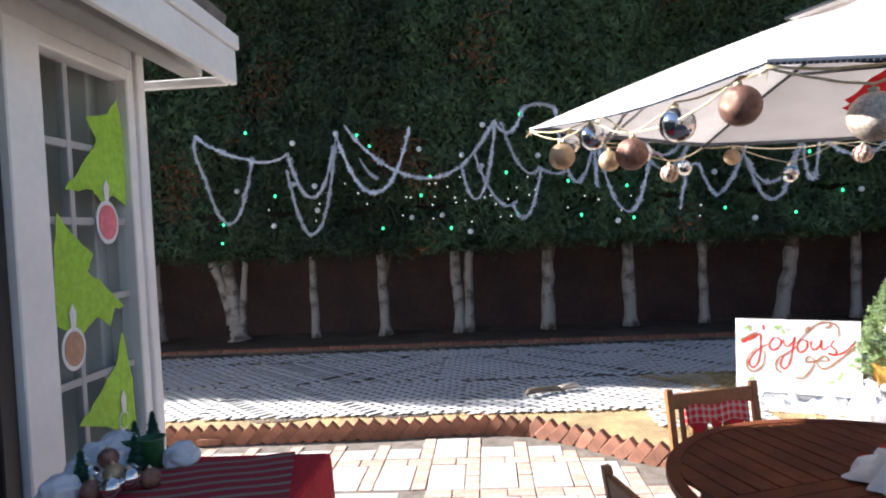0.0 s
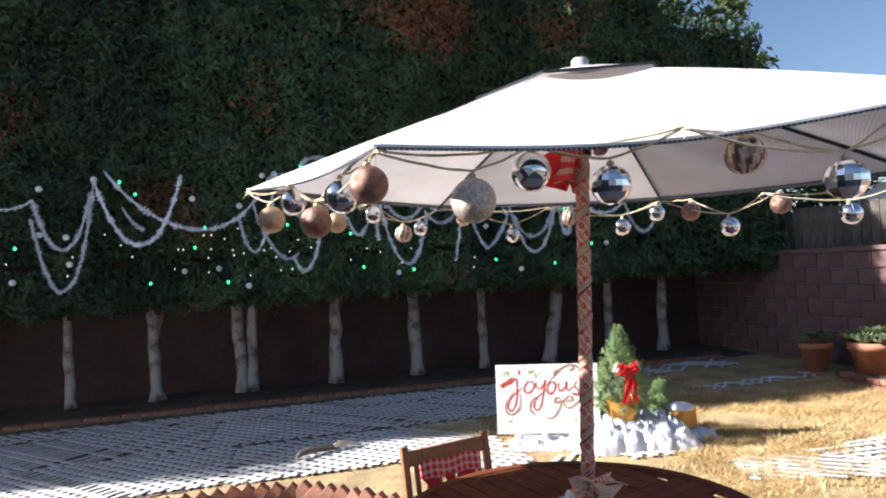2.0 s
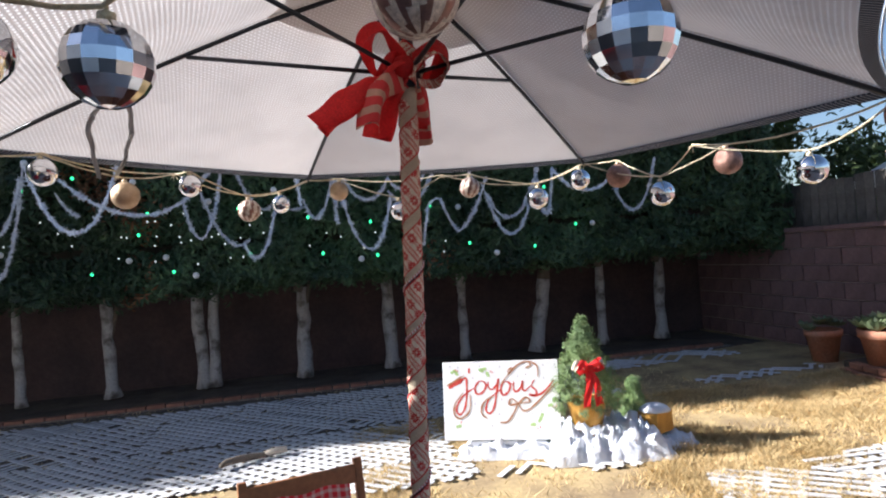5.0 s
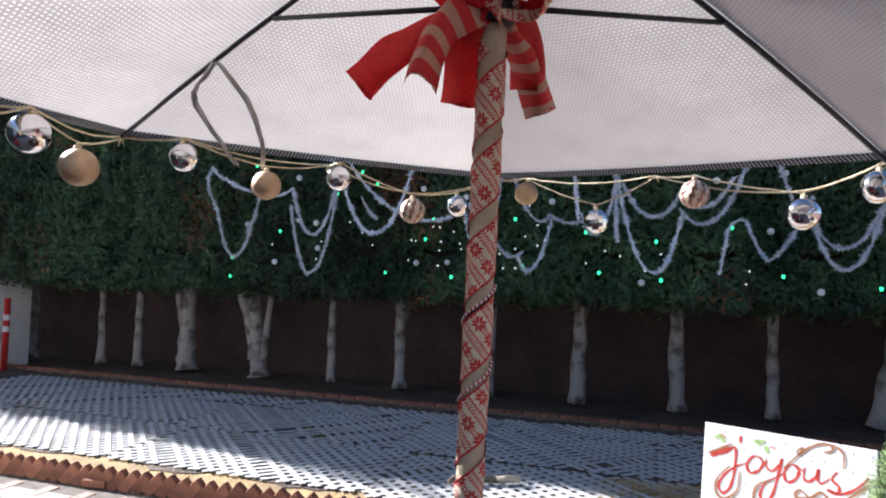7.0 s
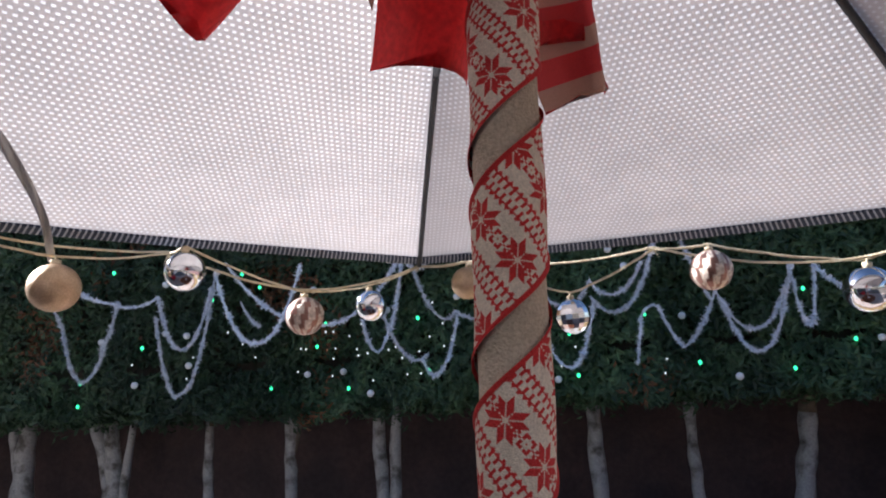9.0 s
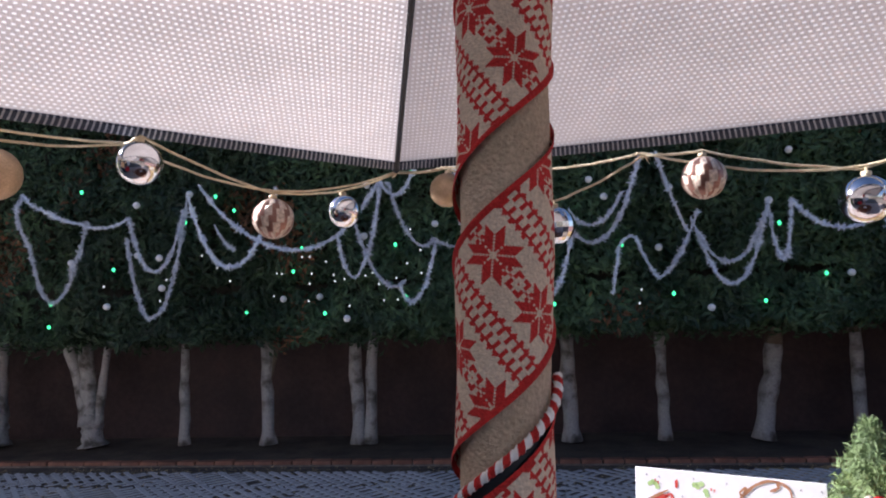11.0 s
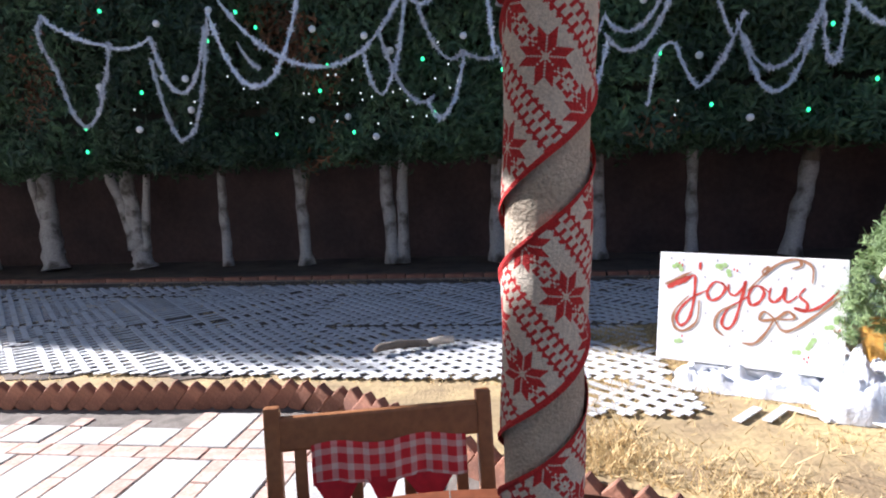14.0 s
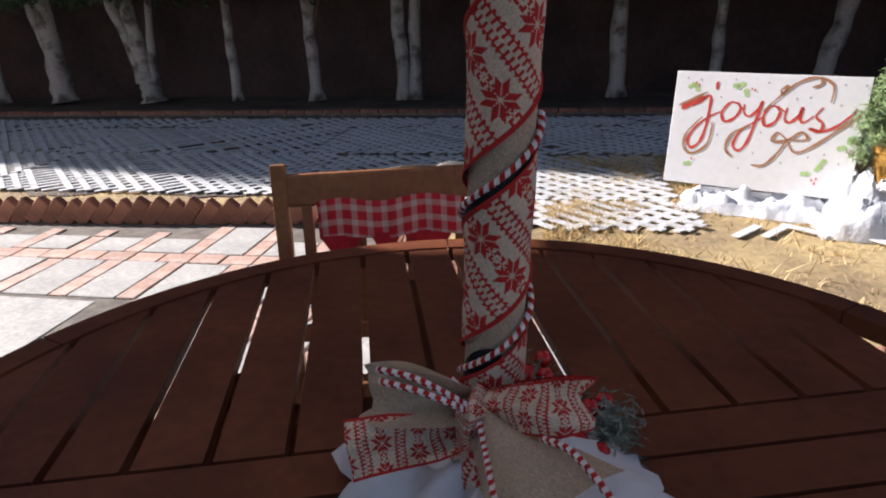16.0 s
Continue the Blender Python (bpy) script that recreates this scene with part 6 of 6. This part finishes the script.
wild_tree(7.2, 11.9, 8.2, 1.4, 1, "leafy sunlit tree rising behind the hedge", M_LEAFLIGHT)
wild_tree(9.2, 12.0, 7.3, 1.1, 2, "pale green tree behind the garden wall", M_LEAFLIGHT, 6000)
wild_tree(4.6, 12.2, 8.4, 1.6, 3, "tall sunlit tree behind the hedge", M_LEAFLIGHT)
wild_tree(1.0, 12.8, 7.3, 1.5, 4, "tall tree behind the hedge, rust-tinged", M_LEAFLIGHT)
wild_tree(-3.0, 12.9, 7.2, 1.6, 6, "tall tree behind the hedge, sunlit top", M_LEAFLIGHT)
wild_tree(11.0, 12.6, 6.4, 1.0, 7, "pale sunlit tree beyond the wall", M_LEAFLIGHT, 5000)
wild_tree(11.6, 10.6, 3.3, 1.3, 5, "sunlit shrub beyond the board fence", M_LEAFLIGHT, 6000, 0.08, 0.3)
shade = thing("far_umbrella", "pale garden umbrella open beyond the board fence", "umbrella", pose(10.4, 7.2, PATIO - 0.04))
part("pole", rod((0, 0, 0), (0, 0, 3.1), 0.025), M_BLACK, shade)
v, f = lathe([(0.02, 3.12), (0.5, 3.0), (1.1, 2.72), (1.75, 2.36), (1.75, 2.28), (1.74, 2.35), (1.08, 2.70), (0.5, 2.98), (0.02, 3.10)], 8)
part("canopy", mesh_of("canopy", v, f, M_CANOPYFAR), M_CANOPYFAR, shade)
shed = thing("garden_shed", "small white shed at the yard's far corner", "shed", pose(-8.35, 8.7, -0.02))
part("wall", box(0.9, 1.2, 1.62, 0.01, at=pose(0, 0, 0.81)), M_HOUSE, shed)
part("roof", box(1.1, 1.4, 0.10, 0.01, at=pose(0, 0, 1.68, 0, 6, 0)), M_SHINGLE, shed)
post = thing("marker_post", "red post with white reflective bands beside the shed", "post", pose(-7.55, 8.6, 0))
part("shaft", rod((0, 0, 0), (0, 0, 1.15), 0.045, sides=14), M_RED, post)
for z in (0.62, 0.80):
    part("band", rod((0, 0, z), (0, 0, z + 0.09), 0.0475, sides=14), M_WHITE, post, "white band")


# ---- high table with red cloth before the house ----
TX0, TX1, TY0, TY1, TTZ = -0.80, -0.175, 0.85, 1.785, 1.0
high = thing("side_table", "tall narrow table hidden under a red cloth", "table", pose(0, 0, PATIO))
part("top", box(TX1 - TX0 - 0.03, TY1 - TY0 - 0.03, 0.03, 0.004, at=pose((TX0 + TX1) / 2, (TY0 + TY1) / 2, TTZ - PATIO - 0.02)), M_CHAIR, high)
for x in (TX0 + 0.06, TX1 - 0.06):
    for y in (TY0 + 0.06, TY1 - 0.06):
        part("leg", box(0.04, 0.04, TTZ - PATIO - 0.036, 0.004, at=pose(x, y, (TTZ - PATIO - 0.036) / 2)), M_CHAIR, high)
rc = thing("red_tablecloth", "plain red tablecloth hanging over the side table", "tablecloth")
vs, fs = [], []
ring = []
for a, b, n in (((TX0, TY0), (TX1, TY0), 14), ((TX1, TY0), (TX1, TY1), 24), ((TX1, TY1), (TX0, TY1), 14), ((TX0, TY1), (TX0, TY0), 24)):
    for k in range(n):
        ring.append((a[0] + (b[0] - a[0]) * k / n, a[1] + (b[1] - a[1]) * k / n))
N = len(ring)
mx, my = (TX0 + TX1) / 2, (TY0 + TY1) / 2
for lvl, (z, out) in enumerate(((TTZ + 0.002, -0.012), (TTZ - 0.004, -0.002), (TTZ - 0.02, 0.003), (TTZ - 0.2, 0.012), (TTZ - 0.45, 0.03), (TTZ - 0.72, 0.045))):
    for k, (x, y) in enumerate(ring):
        d = Vector((x - mx, y - my)).normalized()
        w = out + (0.014 * math.sin(k * 0.9) * max(0, lvl - 2) / 3)
        vs.append((max(x + d.x * w, TX0 - 0.02), y + d.y * w, z))
fs.append(tuple(range(N)))
for lvl in range(5):
    for k in range(N):
        fs.append((lvl * N + k, (lvl + 1) * N + k, (lvl + 1) * N + (k + 1) % N, lvl * N + (k + 1) % N))
part("cloth", mesh_of("cloth", vs, fs, M_CLOTHRED, smooth=False), M_CLOTHRED, rc)
run = thing("table_runner", "dark red striped runner laid slantwise on the cloth", "runner", pose(-0.435, 1.43, TTZ + 0.004, 0, 0, 14))
vs, fs, uv = [], [], []
for j in range(9):
    for i in range(13):
        x, y = -0.28 + 0.56 * i / 12, -0.40 + 0.70 * j / 8
        vs.append((x * 0.86, y, 0.003 + 0.002 * math.sin(i * 1.1 + j)))
        uv.append((y, x))
for j in range(8):
    for i in range(12):
        a = j * 13 + i
        fs.append((a, a + 1, a + 14, a + 13))
part("cloth", mesh_of("cloth", vs, fs, M_RUNNER, smooth=True, uv=uv), M_RUNNER, run)


def puff(x, y, z, r, seed):
    g = np.random.default_rng(seed)
    bm = bmesh.new()
    bmesh.ops.create_icosphere(bm, subdivisions=4, radius=r)
    for q in bm.verts:
        k = noise.noise(q.co * (6.0 / max(r, 0.05)) * 0.35 + Vector((seed, 0, 0)))
        q.co *= 1 + 0.35 * k
        q.co.z = max(q.co.z * 0.8, -r * 0.45)
        q.co += Vector((0, 0, 0))
    for q in bm.faces:
        q.smooth = True
    t = thing("white_tulle", "crumpled white tulle puff on the red cloth", "tulle", pose(x, y, z + r * 0.45), "tulle on the side table")
    part("puff", bm, M_COTTON, t)


for i, (x, y, z, r) in enumerate(((-0.755, 1.655, 1.07, 0.075), (-0.758, 1.712, 1.09, 0.07), (-0.77, 1.475, 1.04, 0.05), (-0.582, 1.717, 1.05, 0.045), (-0.767, 1.566, 1.05, 0.055), (-0.77, 1.744, 1.07, 0.05))):
    puff(x, y, TTZ + 0.004, r, i + 1)


def bucket(x, y, z, r, h):
    t = thing("green_bucket", "small dark green painted bucket holding bottle-brush trees", "bucket", pose(x, y, z))
    v, f = lathe([(0.0, 0.002), (r * 0.8, 0.0), (r, h), (r * 1.05, h + 0.004), (r * 0.97, h + 0.004), (r * 0.76, 0.008), (0.0, 0.008)], 22)
    m = pbr("green_enamel", (0.03, 0.13, 0.05), (0.025, 0.10, 0.04), 8, rough=0.35)
    part("pail", mesh_of("pail", v, f, m, smooth=True), m, t)


bucket(-0.65, 1.69, TTZ + 0.010, 0.036, 0.075)
bucket(-0.723, 1.694, TTZ + 0.010, 0.034, 0.075)


def brush_tree(x, y, z, h, seed):
    g = np.random.default_rng(seed)
    n = 700
    f2 = g.random(n)
    a = g.uniform(0, 6.28, n)
    rr = h * 0.26 * (1 - f2) * g.uniform(0.4, 1.0, n)
    pts = np.stack([rr * np.cos(a), rr * np.sin(a), 0.15 * h + 0.85 * h * f2], 1)
    nor = np.stack([np.cos(a), np.sin(a), 0.2 + a * 0], 1)
    v, f = leaf_cloud(pts, nor, 0.008, g, 0.2, 0.1)
    t = thing("bottlebrush_tree", "small teal bottle-brush tree among the baubles", "ornament tree", pose(x, y, z), "bottle-brush trees")
    part("bristles", mesh_of("bristles", v.tolist(), f.tolist(), M_GREENPAINT), M_GREENPAINT, t)
    part("foot", rod((0, 0, 0), (0, 0, h * 0.2), 0.009, sides=10), M_WHITE, t)


for i, (x, y, z, h) in enumerate(((-0.662, 1.627, 1.0, 0.1), (-0.74, 1.52, 1.0, 0.1), (-0.74, 1.86, 1.03, 0.1), (-0.74, 1.763, 1.03, 0.1))):
    brush_tree(x, y, TTZ + 0.010, h, 60 + i)
bowl = thing("white_bowl", "white bowl heaped with silver and copper baubles", "bowl", pose(-0.70, 1.545, TTZ + 0.010))
v, f = lathe([(0.0, 0.004), (0.04, 0.0), (0.07, 0.020), (0.08, 0.035), (0.076, 0.035), (0.066, 0.022), (0.036, 0.008), (0.0, 0.008)], 24)
part("dish", mesh_of("dish", v, f, M_WHITE, smooth=True), M_WHITE, bowl)
for (x, y, z), k in zip(((-0.7, 1.571, 1.075), (-0.739, 1.55, 1.04), (-0.652, 1.515, 1.055), (-0.61, 1.513, 1.045), (-0.577, 1.548, 1.03), (-0.637, 1.477, 1.035), (-0.688, 1.478, 1.03)), ("rose", "silver", "gold", "silver", "rose", "silver", "rose")):
    bauble(x, y, z, 0.026, k, "heaped in the white bowl", "baubles in the bowl")


# ---- paper trees and ornaments on the window ----
STICKERS = []
EYE_0 = Vector((0.300, 0.032, 1.622))
HOUSE_SIZE = 1.75

def decal(name, label, outline, y0, z0, mat, depth, parent=None):
    """Flat paper shape on the glass; outline as (along the wall, up) in metres."""
    n = len(outline)
    vs = [(HX - 0.026 + depth, y0 + a, z0 + b) for a, b in outline] + [(HX - 0.0275 + depth, y0 + a, z0 + b) for a, b in outline]
    fs = [tuple(range(n)), tuple(range(2 * n - 1, n - 1, -1))] + [(i, n + i, n + (i + 1) % n, (i + 1) % n) for i in range(n)]
    return part(name, mesh_of(name, vs, fs, mat), mat, parent)


def paper_tree(outline):
    t = thing("paper_tree", "lime green paper pine tree stuck on the window", "window sticker", None, "paper trees on the window")
    rough = []
    g = random.Random(len(outline))
    for (a, b2), (c2, d) in zip(outline, outline[1:] + outline[:1]):
        for k in range(4):
            rough.append((a + (c2 - a) * k / 4 + g.uniform(-0.004, 0.004), b2 + (d - b2) * k / 4 + g.uniform(-0.004, 0.004)))
    STICKERS.append(t)
    decal("sheet", "", rough, 0.0, 0.0, M_DECAL, 0.012, t)


def ring_pts(r, n=26, squash=1.0, cz=0.0):
    return [(r * squash * math.cos(2 * math.pi * k / n), cz + r * math.sin(2 * math.pi * k / n)) for k in range(n)]


paper_tree([(1.953, 2.09), (1.90, 2.03), (1.795, 2.0), (1.84, 1.94), (1.76, 1.86), (1.68, 1.785), (1.80, 1.79), (1.85, 1.755), (1.90, 1.78), (1.975, 1.75), (1.982, 1.90), (1.978, 1.99)])
paper_tree([(1.642, 1.72), (1.70, 1.66), (1.79, 1.60), (1.755, 1.555), (1.86, 1.49), (1.925, 1.435), (1.87, 1.43), (1.85, 1.38), (1.79, 1.42), (1.72, 1.38), (1.614, 1.415), (1.618, 1.60)])
paper_tree([(1.909, 1.355), (1.86, 1.26), (1.77, 1.19), (1.68, 1.13), (1.80, 1.09), (1.95, 1.03), (1.952, 1.16), (1.935, 1.25)])
for y0, z0, r, m in ((1.864, 1.697, 0.066, M_PINK), (1.674, 1.347, 0.060, M_TAN), (1.885, 1.085, 0.030, M_DECAL)):
    o = thing("paper_ornament", "round paper bauble with a white rim on the window", "window sticker", None, "paper baubles on the window")
    STICKERS.append(o)
    decal("rim", "", ring_pts(r, squash=0.84), y0, z0, M_WHITE, 0.014, o)
    decal("disc", "", ring_pts(r * 0.80, squash=0.84), y0, z0, m, 0.0162, o)
    decal("loop", "", [(-0.010, r), (0.010, r), (0.014, r + 0.04), (0.0, r + 0.065), (-0.014, r + 0.04)], y0, z0, M_WHITE, 0.0162, o)

# the house front stands back from the walk at its true size
GROW = Matrix.Translation(EYE_0) @ Matrix.Scale(HOUSE_SIZE, 4) @ Matrix.Translation(-EYE_0)
for ob in [house, win, door, roof] + STICKERS:
    ob.matrix_world = GROW @ ob.matrix_world


# ---- bricks, pavers and blocks ----
for p, t in along([(-9, 8.885), (7.0, 8.72)], 0.222):
    part("brick", kb, M_EDGE, kerb, at=pose(p.x, p.y, 0.035 + random.uniform(-0.006, 0.006), random.uniform(-2, 2), random.uniform(-2, 2), math.degrees(math.atan2(t.y, t.x)) + random.uniform(-3, 3)))
wall_blocks()
tooth = bpy.data.meshes.new("brick")
b0 = box(0.095, 0.062, 0.205, 0.006, seg=1)
b0.to_mesh(tooth)
b0.free()
tooth.materials.append(M_EDGE)
edging = structure("brick_edging", box(0.6, 0.05, 0.05, at=pose(0.0, 5.40, -0.06)), M_SOIL, "sawtooth edging of tilted clay bricks round the lawn", "edging")
for p, t in along(EDGE, 0.118):
    if -7 < p.x < 7.5:
        yaw = math.degrees(math.atan2(t.y, t.x)) + random.uniform(-4, 4)
        low = 0.012 if p.x > 1.45 else 0.0
        part("brick", tooth, M_EDGE, edging, at=pose(p.x, p.y - 0.02, -0.052 - low + random.uniform(-0.008, 0.008), 0, 0, yaw) @ pose(0, 0, 0, 0, 42 + random.uniform(-5, 5), 0))
for p, t in along([(6.7, 4.9), (7.0, 5.75), (7.1, 6.5)], 0.21):
    part("brick", kb, M_EDGE, bedr, at=pose(p.x - 0.03, p.y, 0.10 + random.uniform(-0.01, 0.01), random.uniform(-3, 3), 0, math.degrees(math.atan2(t.y, t.x)) + random.uniform(-8, 8)))
    part("brick", kb, M_EDGE, bedr, at=pose(p.x - 0.05, p.y + 0.1, 0.032, 0, 0, math.degrees(math.atan2(t.y, t.x))))

paver_mesh, paver_rest = {}, ([], [])


def paver(x0, x1, y0, y1, mat, name):
    cx2, cy2 = (x0 + x1) / 2, (y0 + y1) / 2
    if not (inside_patio(x0, y1) and inside_patio(x1, y1)):
        y1 = y0 + (y1 - y0) * 0.5
        cy2 = (y0 + y1) / 2
        if not (inside_patio(x0, y1) and inside_patio(x1, y1)):
            return
    if cx2 < HX and cy2 < HY:
        return
    dz = random.uniform(-0.003, 0.003)
    key = (name, round(x1 - x0, 3), round(y1 - y0, 3))
    if -3.2 < cx2 < 2.8 and cy2 > 2.3:
        if key not in paver_mesh:
            bm = box(x1 - x0 - 0.008, y1 - y0 - 0.008, 0.03, 0.004, seg=1)
            me = bpy.data.meshes.new(name)
            bm.to_mesh(me)
            bm.free()
            me.materials.append(mat)
            paver_mesh[key] = me
        part(name, paver_mesh[key], mat, pave, at=pose(cx2, cy2, PATIO - 0.015 + dz, random.uniform(-0.4, 0.4), random.uniform(-0.4, 0.4), random.uniform(-0.5, 0.5)))
    else:
        vs, fs = paver_rest
        o = len(vs)
        e = 0.004
        for z in (PATIO - 0.03, PATIO + dz):
            vs.extend([(x0 + e, y0 + e, z), (x1 - e, y0 + e, z), (x1 - e, y1 - e, z), (x0 + e, y1 - e, z)])
        k = 0 if mat is M_SLAB else 1
        for q in ((4, 5, 6, 7), (0, 1, 5, 4), (1, 2, 6, 5), (2, 3, 7, 6), (3, 0, 4, 7)):
            fs.append((tuple(o + w for w in q), k))


PX, PW, PYR, PH = 0.366, 0.262, 0.580, 0.450
for col in range(-18, 14):
    for row in range(-9, 1):
        x0, y0 = -0.185 + col * PX, 4.765 + row * PYR
        if x0 < -0.4 and y0 < 4.1 and x0 > -2.5 and y0 > 2.9:
            continue
        paver(x0, x0 + PW, y0, y0 + PH, M_SLAB, "slab")
        for k in range(2):
            paver(x0 + PW, x0 + PX, y0 + k * PH / 2, y0 + (k + 1) * PH / 2, M_BRICK, "brick")
        for k in range(2):
            paver(x0 + k * PX / 2, x0 + (k + 1) * PX / 2, y0 + PH, y0 + PYR, M_BRICK, "brick")
for k in range(2):
    paver(-2.4 + k * 1.02, -2.4 + (k + 1) * 1.02, 3.02, 4.16, M_SLAB, "slab")
rest = mesh_of("far_pavers", paver_rest[0], [q for q, _ in paver_rest[1]], [M_SLAB, M_BRICK], face_mats=[k for _, k in paver_rest[1]])
tagged(part("far_pavers", rest, M_SLAB, pave), "pale slabs and bricks of the patio", "", "", "stuff")
